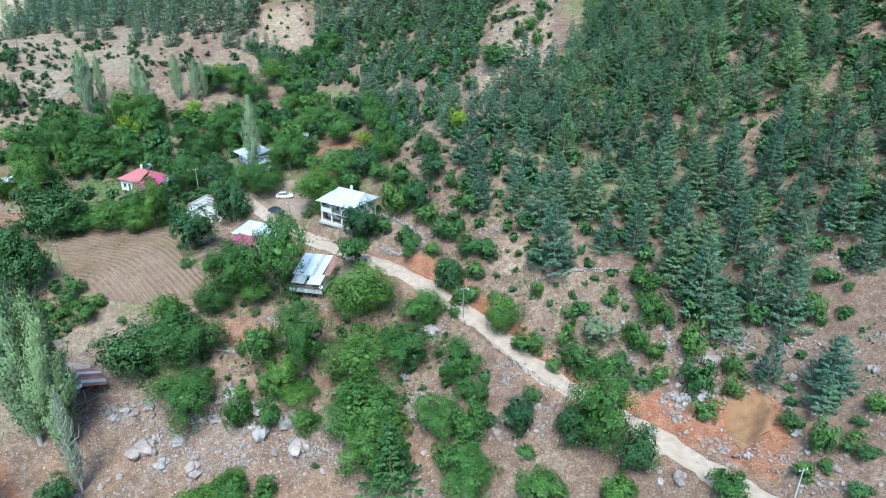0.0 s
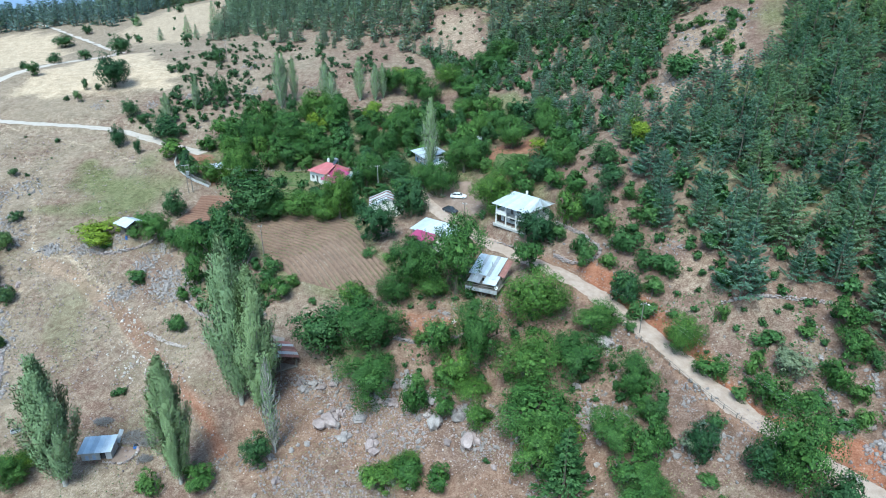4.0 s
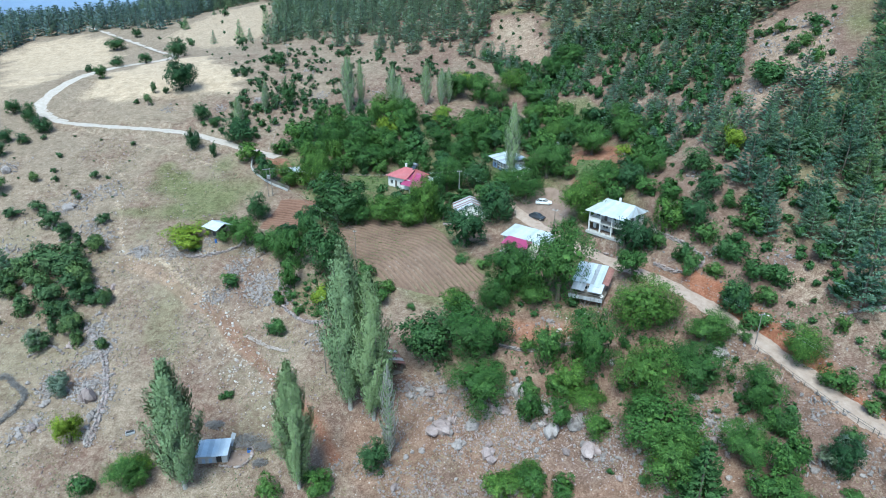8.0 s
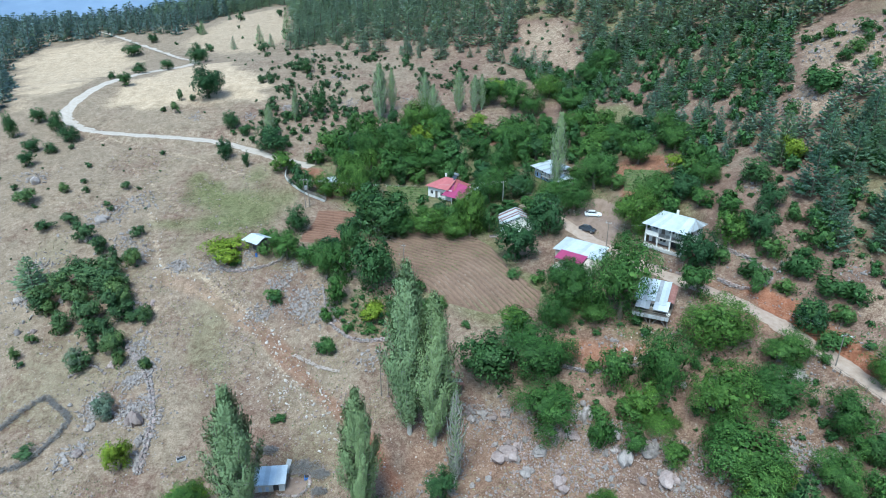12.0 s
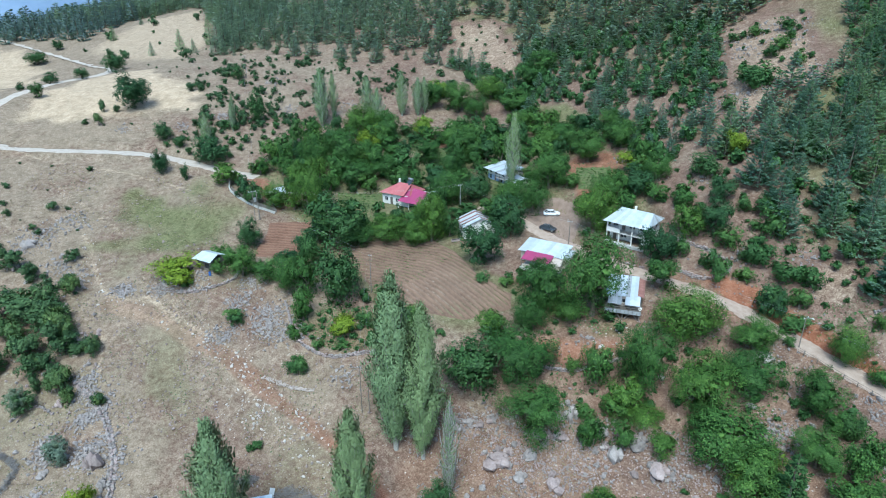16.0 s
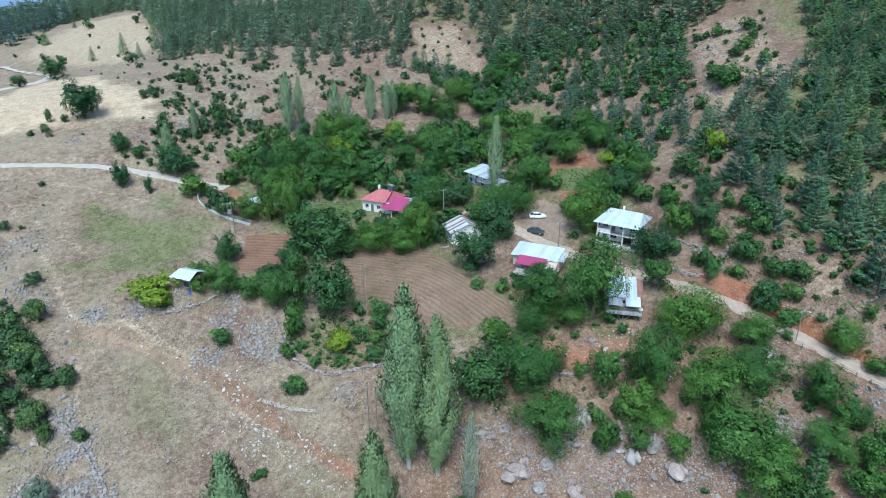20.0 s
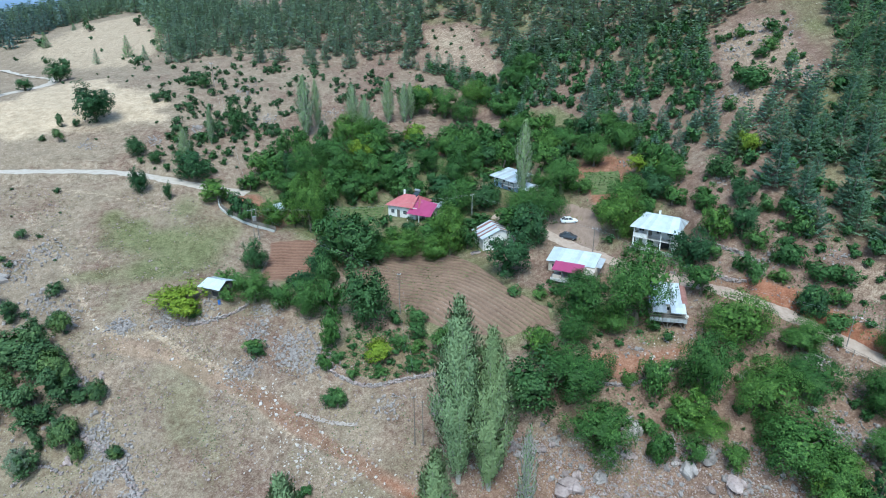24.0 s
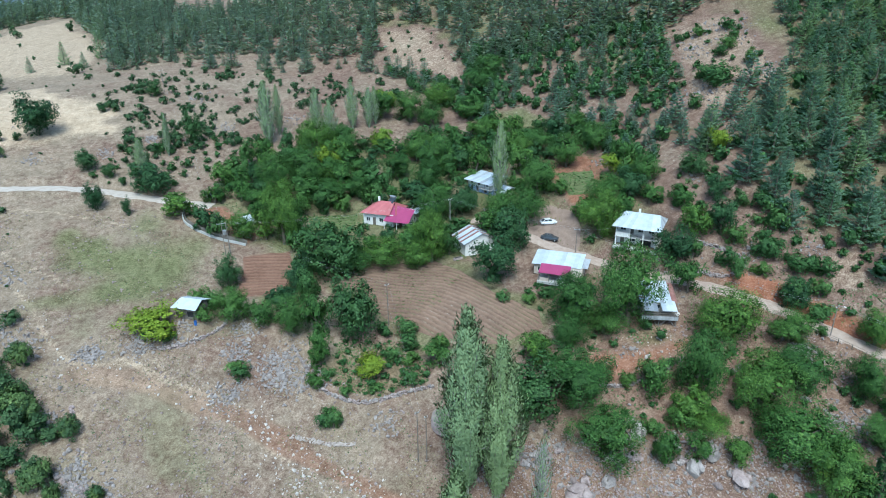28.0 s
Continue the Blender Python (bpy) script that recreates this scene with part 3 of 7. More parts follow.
tagged(new("ground", ground_mesh), "stony hillside of dry grass and pinkish soil", "ground", kind="structure")


def strip(name, line, half, lift, material, label, category, levels=None):
    """A road laid along a line, with worn uneven edges and two wheel tracks."""
    line = np.asarray(line)
    way = np.gradient(line, axis=0)
    side = np.stack([-way[:, 1], way[:, 0]], 1) / np.hypot(*way.T)[:, None]
    rows, across = [], np.linspace(-1, 1, 9)
    for k, (p, s) in enumerate(zip(line, side)):
        edge = half * (1 + 0.14 * math.sin(k * 0.9) + 0.1 * math.sin(k * 2.3 + 1))
        for a in across:
            q = p + s * a * edge
            rows.append((q[0], q[1], 0.05 - 0.09 * math.exp(-((abs(a) - 0.45) / 0.14) ** 2) - 0.12 * max(0, abs(a) - 0.85) / 0.15))
    v = np.array(rows)
    v[:, 2] += ground_z(v[:, 0], v[:, 1]) + lift
    me = raw_mesh(name, v, sheet_quads(9, len(line)), True)
    me.materials.append(material)
    return tagged(new(name, me), label, category, kind="structure")


strip("road", ROAD_LINES[0][0], 2.4, 0.05, GRAVEL, "pale gravel village road cut into red soil", "road")
strip("road", ROAD_LINES[1][0], 2.2, 0.05, GRAVEL_PALE, "whitish gravel road winding over dry hills", "road")


def draped(name, area, cell, lift, material, label, category, relief=None):
    """A patch of ground of its own: a grid cut to an area, laid over the land."""
    xs = np.arange(min(p[0] for p in area), max(p[0] for p in area) + cell, cell)
    ys = np.arange(min(p[1] for p in area), max(p[1] for p in area) + cell, cell)
    X, Y = (a.ravel() for a in np.meshgrid(xs, ys))
    d = to_area(X, Y, area) + lattice_noise(X, Y, 4, 21) * 0.5
    Z = ground_z(X, Y) + lift * step(d, 0.3, -0.6) - 0.25 * step(d, 0, 0.6)
    rise = np.zeros(len(X))
    if relief:
        rise = relief(X, Y) * step(d, 0.2, -0.8)
        Z = Z + rise
    q = sheet_quads(len(xs), len(ys))
    q = q[(d[q] < 0.5).any(1)]
    used, q = np.unique(q, return_inverse=True)
    me = raw_mesh(name, np.stack([X, Y, Z], 1)[used], q.reshape(-1, 4), True)
    crest = me.attributes.new("crest", "FLOAT", "POINT")
    crest.data.foreach_set("value", (rise / max(np.abs(rise).max(), 0.01)).astype(np.float32)[used])
    me.materials.append(material)
    return tagged(new(name, me), label, category, kind="structure")


def furrows(x0, y0, turn, pitch, depth, bend):
    """Curved plough ridges."""
    def relief(x, y):
        u = (x - x0) * math.cos(turn) + (y - y0) * math.sin(turn)
        v = -(x - x0) * math.sin(turn) + (y - y0) * math.cos(turn)
        return depth * np.sin((v + bend * np.sqrt(u * u + 6)) * 2 * math.pi / pitch) * (0.8 + 0.3 * lattice_noise(x, y, 3, 31))
    return relief


draped("field", MAIN_FIELD, 0.22, 0.16, TILTH, "brown ploughed field with curved furrows", "field", furrows(2, 139, -0.78, 1.25, 0.3, 0.28))
draped("field", SMALL_FIELD, 0.25, 0.15, TILTH_RED, "small red ploughed field below a fenced plot", "field", furrows(-34, 160, -0.2, 1.25, 0.18, 0.06))
for bed, turn in zip(GARDEN_BEDS, (-0.4, -0.2, -0.5, 0.9)):
    draped("field", bed, 0.3, 0.15, BED, "green garden bed in rows among the trees", "garden bed", furrows(bed[0][0], bed[0][1], turn, 1.3, 0.2, 0.0))
draped("ground_pit", PIT, 0.4, 0.32, mottled("ochre_clay", (0.15, 0.075, 0.036), (0.31, 0.172, 0.09), 0.6, 0.95, bump=0.6), "ochre clay floor of a dug pit beside the road", "pit")
YARD_SOIL = mottled("trodden_yard_soil", (0.165, 0.112, 0.086), (0.3, 0.22, 0.175), 0.7, 0.95, bump=0.4)
draped("pavement", [(-30.2, 84.6), (-28.4, 84.2), (-27, 85.2), (-26.8, 87), (-27.6, 88.4), (-29.4, 88.8), (-30.4, 87.6)], 0.4, 0.12, YARD_SOIL, "bare trodden yard of an animal pen", "yard")
draped("pavement", CAR_YARD, 0.5, 0.10, YARD_SOIL, "trodden earth yard where cars park", "yard")


# ---- far hazy mountains past the valley: the haze is their blue base colour ----
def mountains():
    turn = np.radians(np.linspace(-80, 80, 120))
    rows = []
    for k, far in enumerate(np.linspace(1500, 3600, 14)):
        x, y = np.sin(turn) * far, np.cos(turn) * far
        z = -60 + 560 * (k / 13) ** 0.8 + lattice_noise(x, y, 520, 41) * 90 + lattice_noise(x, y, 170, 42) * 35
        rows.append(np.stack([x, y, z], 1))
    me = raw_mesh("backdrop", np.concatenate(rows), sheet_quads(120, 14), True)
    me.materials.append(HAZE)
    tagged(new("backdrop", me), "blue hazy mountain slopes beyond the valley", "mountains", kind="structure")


mountains()


# ---- plants: places, widths and heights in metres ----
WALNUTS_A = [(46.1, 90.2, 11, 10.3), (54.8, 90.5, 11, 8.5), (46.3, 80.9, 14.2, 9.2), (63.1, 83.7, 7.9, 9), (64.1, 78.2, 5.3, 5.5), (57.3, 74.5, 7.9, 6.5), (37, 95.2, 9.7, 14), (29.5, 98.9, 6.5, 8.3), (48.4, 103.2, 12.6, 11), (60.2, 98.3, 9, 6.4), (49.3, 115.5, 7.4, 7.2), (33.6, 113.8, 14.8, 17.1), (23.7, 118.3, 11, 11.4), (20.3, 113.8, 8.2, 6.9), (28.5, 114.4, 9.3, 6.5), (-27.8, 172.1, 10, 15.8), (4.1, 150.6, 9.3, 13), (10, 167.3, 9.8, 10.2), (43.6, 140.4, 11.3, 11.8), (49.7, 148.8, 10.1, 8.6), (37.6, 161.9, 11.2, 9.6), (31.3, 154.9, 10.6, 9), (52.2, 172.7, 10.5, 9.5), (50, 186.3, 10.6, 7.2)]
WALNUTS_B = [(43.8, 184.8, 8.8, 7.3), (-26.5, 195.9, 11.2, 11.6), (-17.6, 198.1, 16.7, 11.4), (12.1, 112, 7.2, 7.5), (15.1, 102.3, 13.2, 11.2), (15.9, 93.3, 11.5, 9.6), (24.8, 88.9, 5.2, 7.5), (30.5, 92.3, 4.7, 4.2), (29.8, 86.4, 4.5, 5.6), (36.3, 84.1, 4.8, 5), (35.4, 90.4, 7.2, 3.3), (-37.6, 175.7, 9, 7), (-43.3, 193.3, 7.9, 5.8), (-32.8, 188.6, 9.1, 5.5), (-14.4, 189.5, 14.8, 6.4), (-6.9, 154.4, 12.5, 6.8), (0.5, 150.7, 8.8, 6.6), (-14.3, 152.8, 9.2, 5.5), (-41.9, 143.9, 8.8, 7.4), (-30.8, 137.5, 8.4, 8.8), (-36.2, 141.7, 7.3, 5.5), (-25.8, 133.7, 6.9, 10.4), (-26.9, 127.1, 5.4, 8.8), (-28.5, 122.8, 3.8, 3.9)]
WALNUTS_C = [(19.8, 190.9, 12.3, 10.8), (26.2, 159.9, 9.1, 7.7), (39.3, 203.7, 9.2, 7.6), (14.1, 182.5, 10.2, 8.7), (-4.7, 188.4, 10.5, 7), (7.7, 194.1, 10.7, 8), (79.2, 61.9, 11.3, 14.1), (73.9, 91.4, 8, 7.8), (76.3, 84.2, 6.3, 4.1), (99.9, 86.7, 6.6, 6.6), (99.1, 82.3, 6.4, 6.4), (94.4, 77.8, 5.2, 6.4), (83.1, 76.5, 7, 5.8), (61.2, 70.2, 5.5, 8.6), (59.1, 62.5, 8.7, 6.9), (68.8, 58.1, 6.9, 3.5), (78.2, 53.8, 6.7, 3.4), (92, 48.4, 6.5, 3.2), (23, 77, 7.6, 3.8), (45.4, 73.1, 9.8, 10.2), (32.9, 93.1, 6.1, 6.4), (-11.2, 217.5, 13.7, 10), (-3.3, 211.5, 11.5, 9.9)]
WALNUTS_D = [(13.1, 234.5, 12.5, 9.5), (23.1, 229.7, 12.3, 10.6), (35.9, 234.4, 12.5, 8.5), (41.9, 220, 11.8, 8.1), (49.7, 232.8, 12.3, 9.3), (56.7, 238.3, 12.5, 8.6), (28.5, 223.1, 10, 9.1), (17.2, 203.2, 11.1, 9.5), (63, 175.2, 9.6, 8.3), (62.9, 160.9, 7.4, 7.7), (63.6, 188.1, 8.5, 7), (62.1, 149.9, 8.4, 7.2), (63.3, 136.3, 7.8, 6), (59.9, 127.8, 7.4, 7.7)]
OAKS_A = [(-91.6, 240.2, 13.2, 12.8), (-129.4, 253.7, 5.4, 5.6), (-141.2, 267.3, 3.3, 3.4), (-47.4, 225.2, 6.5, 10.6), (-122.7, 316.9, 11, 9.2), (-128.8, 294.1, 6.7, 4.8), (-136.6, 282.8, 6.5, 4.6), (-186.9, 414.9, 6.4, 6), (-186.7, 385.1, 12.1, 7.6), (-75, 255, 4.1, 3.3), (-59.7, 268.5, 5.7, 5.4), (-72.5, 195.4, 5.4, 7.2), (-64.6, 191, 2.5, 5.3), (-145.9, 220.8, 6, 5.4), (-135.9, 213.9, 5.4, 6.9), (-127.8, 206.9, 6.8, 5.9), (-136.5, 199.6, 5.5, 4.9), (-132.6, 189.5, 5.3, 5.1), (-129.8, 198.7, 4.4, 3.8), (-147.7, 208.5, 4.6, 8.8), (6.6, 103, 12.4, 11.6), (-3.3, 82.3, 5.8, 6.9), (-42, 157.2, 6.4, 7.3), (-18.9, 130.4, 10.4, 13.9)]
OAKS_B = [(-19.5, 154.4, 15.4, 14), (-27.8, 151, 6.2, 6.8), (-58.5, 201.2, 11.4, 8.3), (-75.7, 215.6, 6.3, 6.1), (-70.1, 210.4, 4.2, 4), (14.3, 137.4, 10.5, 10.6), (23.1, 146.9, 9.6, 11.3), (17.8, 167.1, 9.8, 8), (55.9, 147.2, 8.3, 8), (70.2, 132.5, 6.3, 6.5), (71.1, 142.8, 8, 5.9), (82.7, 57.2, 6.7, 7.3), (68.9, 68.2, 4.9, 7.9), (64.9, 124.9, 7.6, 8.8), (67, 104.5, 6.4, 7.2), (64.7, 77.1, 4.4, 5.1), (25.5, 121, 8.4, 8.7), (51.6, 124.2, 8.8, 10.2), (77, 64, 7, 7.5)]
PALE_TREES_A = [(-56.6, 145.7, 13.2, 5.3), (-61.3, 89.4, 5.9, 6.8), (-46.6, 83.4, 7.3, 3.5), (-18.2, 121.7, 7.5, 4.2), (48.9, 75.5, 10.6, 5), (-8.9, 208, 9.5, 7.8), (17.8, 242.1, 9.9, 6.6), (8.3, 213.7, 9.7, 7.1), (79.9, 146.4, 6.7, 7), (59.6, 158.7, 8.9, 5.2)]
GREY_SHRUBS_A = [(88.4, 81.6, 6.5, 5), (69.2, 69, 4.5, 6.1), (-80.7, 113.5, 4.4, 5.5), (-68.9, 100.5, 4.7, 4.9)]
BUSHES_A = [(-99.8, 227.5, 3.3, 4.3), (-101.5, 238.2, 3, 4.4), (-97.3, 237.8, 3.4, 2.6), (-122, 169.9, 7.4, 4.4), (-114.2, 176.4, 3.7, 3.1), (-107.7, 176.2, 2.7, 2), (-97.5, 179.1, 3.4, 2.4), (-99.4, 170.6, 2.3, 1.6), (-111.4, 159.2, 6.2, 2.7), (-105.7, 161.8, 5.3, 3), (-98, 154.3, 6.3, 5.5), (-92.3, 151.3, 4.2, 3.3), (-84.8, 156.4, 4, 3), (-65.8, 112.6, 2.9, 3), (-74.7, 118.6, 5, 5.5), (-72.1, 114.4, 2.7, 3.7), (-78.9, 117.5, 1.9, 3), (-96, 116.7, 2.7, 3.5), (-94.5, 120.7, 2.8, 2.6), (-42.8, 131.2, 4.3, 2.6), (-27.1, 114, 4.3, 4.2), (-80.7, 93.7, 4.5, 2), (-92.4, 133.2, 8.4, 7), (-88, 137.9, 11.3, 5.4)]
BUSHES_B = [(-96, 129.2, 5.8, 5.4), (-81.2, 121.4, 5.3, 4.2), (-75.1, 117.5, 5.2, 5.4), (-98.4, 131.2, 7, 4.9), (-89.8, 124.6, 5.7, 4.6), (-83.7, 126, 6.7, 6), (-79.1, 127.7, 6.8, 7.1), (-74.3, 126, 5.5, 2.4), (-70.8, 125.9, 4.2, 4), (-77, 130.2, 5.3, 5.5), (-92.4, 139.9, 7, 5.6), (-84.5, 139.6, 5.6, 5.8), (-92.1, 148.9, 4.7, 4.9), (-85.6, 145.3, 3.5, 3.6), (-81.9, 145.2, 4.7, 3.9), (-88.2, 136, 6.5, 5.3), (-83.3, 134.5, 7.6, 6.4), (-78.6, 130.9, 6.4, 6.6), (-76, 126.3, 6.2, 5), (-71.3, 126.1, 4.2, 3.5), (-80.7, 135.2, 5.5, 4.2), (-83.5, 123.9, 4, 3.6), (-79.7, 123.1, 5.1, 3.8), (-74.4, 118.1, 5.3, 4.9)]
BUSHES_C = [(-72.2, 114.9, 2.9, 3.9), (-66, 112.8, 3.1, 2.6), (-79.6, 118.5, 2.2, 3.3), (-80.6, 113.7, 5.7, 4.4), (-86.3, 127.6, 5.1, 6.7), (-34.7, 99.2, 3.2, 1.6), (-41.6, 129.4, 4.1, 3.2), (-28.1, 115, 4.6, 3), (-80.4, 143.6, 4.2, 4.9), (103.2, 74.2, 6.1, 6.1), (101.6, 80.7, 4.1, 3.7), (111, 76.2, 4.2, 3.3), (96.3, 75.1, 4.1, 4), (99, 66.1, 5.7, 7.2), (104, 64.1, 3.5, 4.1), (120.6, 68.5, 4.9, 5.1), (126.3, 72, 5.3, 2.7), (106.4, 54.5, 3.9, 3.2), (106.8, 49, 4.1, 5.2), (101.7, 46.6, 3.2, 3.4), (112.6, 54.6, 3.4, 3), (110, 44.6, 4.1, 1.8), (108.6, 46.8, 2.3, 2.4), (97.9, 62.1, 4.5, 3.2)]
BUSHES_D = [(88.1, 75.6, 3.9, 3.2), (79, 78.7, 3.9, 2.5), (82.7, 82.8, 4.1, 4.2), (106.8, 68.2, 3.8, 3.9), (95.3, 71.3, 3.8, 3.1), (90.2, 75.5, 4.9, 2.2), (71.8, 103.1, 5, 4), (75.2, 106.6, 5.8, 4.6), (70.2, 115.1, 6.1, 4.8), (75.2, 119.4, 6.2, 6.5), (68.6, 64.5, 3.5, 1.7), (93.7, 87.4, 4.3, 1.9), (87, 87.6, 6.3, 2.7), (81.6, 93.9, 2.8, 4), (97.9, 168.2, 10.4, 5.5), (115.8, 184.1, 3.8, 3.3), (106, 197.6, 4.1, 2.8), (111.3, 194.4, 5, 3.5), (108, 179.7, 4.7, 4.2), (88.2, 165.7, 4.5, 4.6), (109.6, 169.3, 4.4, 4.6), (56.5, 123.3, 4.9, 4.2), (60.2, 117.7, 4.7, 4.9), (65.8, 121.3, 5.9, 5.3)]
BUSHES_E = [(68.2, 115.9, 5.1, 5.3), (67, 104.9, 6.4, 6.7), (69.2, 99.9, 6.3, 3.7), (63.8, 131.7, 5.1, 3.8), (73.1, 128.5, 3.7, 3.8), (73.3, 122.9, 3.6, 2.3), (77.2, 125.1, 7.2, 4.7), (61.2, 114.3, 5, 4.7), (65, 112.5, 4.5, 3.3), (73, 109.3, 6.6, 4.1)]
POPLARS_A = [(-8.9, 95.1, 8.2, 33.4), (-4.2, 93, 7.2, 29.6), (-36.6, 80.6, 7.7, 25.5), (-16.3, 80.4, 6.3, 25.1), (28.3, 166, 5, 20), (-25.4, 223.7, 6, 18.8), (-9.6, 226.8, 4.9, 14.9), (2.6, 228.5, 4.9, 15), (8.3, 228.6, 4.1, 12.9), (-61.6, 210.9, 4.2, 10.1), (-54.8, 219.6, 2, 9.6), (-25.4, 230.7, 3.4, 15.8), (-21.4, 228.6, 3.4, 15.7), (-6.4, 220, 5.2, 13.6), (11, 231, 3.5, 12.3), (-54.7, 222.2, 2.1, 11)]
BARE_POPLARS_A = [(-0.6, 85.4, 3.4, 20.5)]
PINES_A = [(86.4, 97.6, 11.4, 16.4), (97.4, 98, 6.9, 10.1), (79.1, 133.7, 11.2, 11.9), (87.5, 120.2, 10.4, 13.6), (106.2, 100.3, 9.6, 11.5), (108.1, 80.7, 12.1, 16.3), (115.6, 76.1, 9, 17.2), (123.2, 76.5, 7.9, 13.9), (77.4, 118.5, 7.6, 9.6), (109.3, 63.2, 5.7, 11.6), (117.3, 85.3, 9.4, 14.6), (110.4, 92.6, 9.8, 13.9), (117.5, 99.4, 11.3, 13.1), (132.8, 95.9, 10, 12.8), (123.5, 99.8, 10.2, 14.3), (115.4, 108.7, 8.4, 11.3), (108.1, 120.8, 8.9, 13.3), (98.1, 122, 10.1, 11.9), (93.8, 132.4, 9.3, 12.5), (99.3, 112.2, 7.3, 10.2), (93.1, 109.5, 9.5, 11.2), (136.6, 88.5, 9.6, 13.4), (132.8, 78.7, 10, 12.6), (130.7, 70.3, 6.6, 10.1)]
PINES_B = [(-86.3, 350.5, 7.8, 16.2), (-101.9, 352.6, 6.7, 10.7), (-158, 422.7, 6.5, 9.1), (-154.5, 468.6, 4, 5), (-115.3, 349.2, 4.2, 7.6), (-91.5, 335.6, 4.6, 7.2)]
BUSHES_F = [(99.9, 69.7, 4.5, 3), (124.3, 65.7, 3, 1.6), (127.1, 68.8, 2.4, 1.4), (105.2, 40.7, 4, 2), (65.8, 96.3, 2.5, 2), (73.2, 73.6, 3.6, 2.4), (64.6, 72.4, 4, 3), (104.9, 46.1, 2.5, 1.6), (109.5, 57.7, 2.5, 1.6), (112.8, 49.4, 2.4, 1.5), (115.8, 49.5, 4, 3), (110.8, 47.7, 2.6, 1.6), (93.1, 92.8, 2, 1.2), (103.2, 94.1, 3, 2.2), (111.1, 60.5, 2.4, 1), (91.8, 70.8, 4.5, 2.6), (89.3, 72.1, 3, 2)]
BUSHES_G = [(-11.9, 117.1, 4, 2.5), (-10.5, 120.8, 4, 2.5), (-9.6, 124.7, 4.5, 3.5), (-13.4, 123.2, 3.5, 2.5), (-47.4, 144.2, 4.5, 3), (-57.6, 144, 5, 2.6), (-54.5, 142.6, 3.5, 1.8), (-46, 149.5, 5.5, 4.5), (-48.6, 151.8, 5, 4), (-9.1, 128, 5, 4), (2, 116.1, 2.5, 1.2), (-13.3, 129.2, 4, 3), (-3.6, 122.7, 4, 3), (-26, 124, 3, 2), (-18.3, 117.5, 3, 2), (-23.6, 119.3, 3, 2), (25.2, 93.6, 4.5, 3), (26, 102.1, 3.5, 3), (22.5, 128, 4.5, 3), (13.5, 130.3, 4, 2), (18.4, 127.8, 4, 2), (71.3, 119.7, 3, 2)]
WALNUTS_E = [(-5.6, 118.8, 6, 5), (-18.3, 136.6, 7, 6)]
WISPY_PINES = [(-102.7, 137, 10, 9), (114.6, 56.9, 9.5, 10), (111.5, 54.5, 6, 7)]
WALNUTS_F = [(34.5, 168.5, 6, 5), (20, 168, 5, 4.5), (19.1, 75.8, 6, 5), (24, 76.2, 5.5, 5.5), (29.3, 74.6, 5, 4), (58.7, 67.3, 7, 5), (-46.2, 80.5, 8, 7), (-12.8, 79, 6, 4.5)]
BUSHES_H = [(98.3, 171.5, 11, 5.5), (112, 182, 6, 4), (118, 190, 6, 4), (42, 74.1, 2.5, 1.5), (37.2, 76.8, 1.5, 1), (-54.4, 79.4, 5, 4), (-14.9, 82, 3, 2), (-21.2, 79, 5, 4), (-75.8, 119.6, 4, 3), (-81.5, 123.1, 4.5, 3), (-89.2, 130.9, 6, 5), (-83.3, 132.8, 6, 4.5), (-89.3, 123, 5, 4), (-95.1, 136.7, 6, 5), (-94.7, 128.1, 5, 4)]
GREY_SHRUBS_B = [(68, 70, 5, 3.5), (-70.8, 103.3, 4, 3.5)]


def part(name, bm, material, parent, label=""):
    """Links a bmesh or a ready mesh as ONE mesh object under a thing or a part."""
    if isinstance(bm, bmesh.types.BMesh):
        me = bpy.data.meshes.new(name)
        bm.to_mesh(me)
        bm.free()
    else:
        me = bm
    if material and not me.materials:
        me.materials.append(material)
    ob = new(name, me)
    ob.parent = parent
    return tagged(ob, label)


def unit(v):
    return v / np.maximum(np.linalg.norm(v, axis=-1, keepdims=True), 1e-9)


def leaf_quads(rng, at, facing, size, slim=0.62, swell=None):
    """Leaf-shaped four-sided faces at the places, turned to face outwards; with swell, also a soft normal for each corner."""
    n = len(at)
    facing = unit(facing + rng.normal(0, 0.45, (n, 3)))
    if swell is not None:
        facing = np.where((facing * swell).sum(1, keepdims=True) < 0, -facing, facing)
    a = unit(np.cross(facing, rng.normal(0, 1, (n, 3))))
    b = np.cross(facing, a)
    s = (size * rng.uniform(0.65, 1.35, n))[:, None]
    curl = facing * s * rng.uniform(-0.25, 0.1, n)[:, None]
    v = np.stack([at - a * s * 0.5 + curl, at - b * s * 0.5 * slim, at + a * s * 0.5 + curl, at + b * s * 0.5 * slim], 1)
    faces = np.arange(4 * n).reshape(-1, 4)
    if swell is None:
        return v.reshape(-1, 3), faces
    return v.reshape(-1, 3), faces, np.repeat(unit(unit(swell) + facing * 0.5), 4, 0)


def tube(points, radii, sides=6):
    """A tapered tube along points."""
    points = np.asarray(points, float)
    way = unit(np.gradient(points, axis=0))
    a = unit(np.cross(way, [0.31, 0.87, 0.2]))
    b = np.cross(way, a)
    turn = np.linspace(0, 2 * np.pi, sides, endpoint=False)
    ring = points[:, None] + np.asarray(radii)[:, None, None] * (np.cos(turn)[None, :, None] * a[:, None] + np.sin(turn)[None, :, None] * b[:, None])
    quads = [(k * sides + i, k * sides + (i + 1) % sides, (k + 1) * sides + (i + 1) % sides, (k + 1) * sides + i) for k in range(len(points) - 1) for i in range(sides)]
    return ring.reshape(-1, 3), np.array(quads)


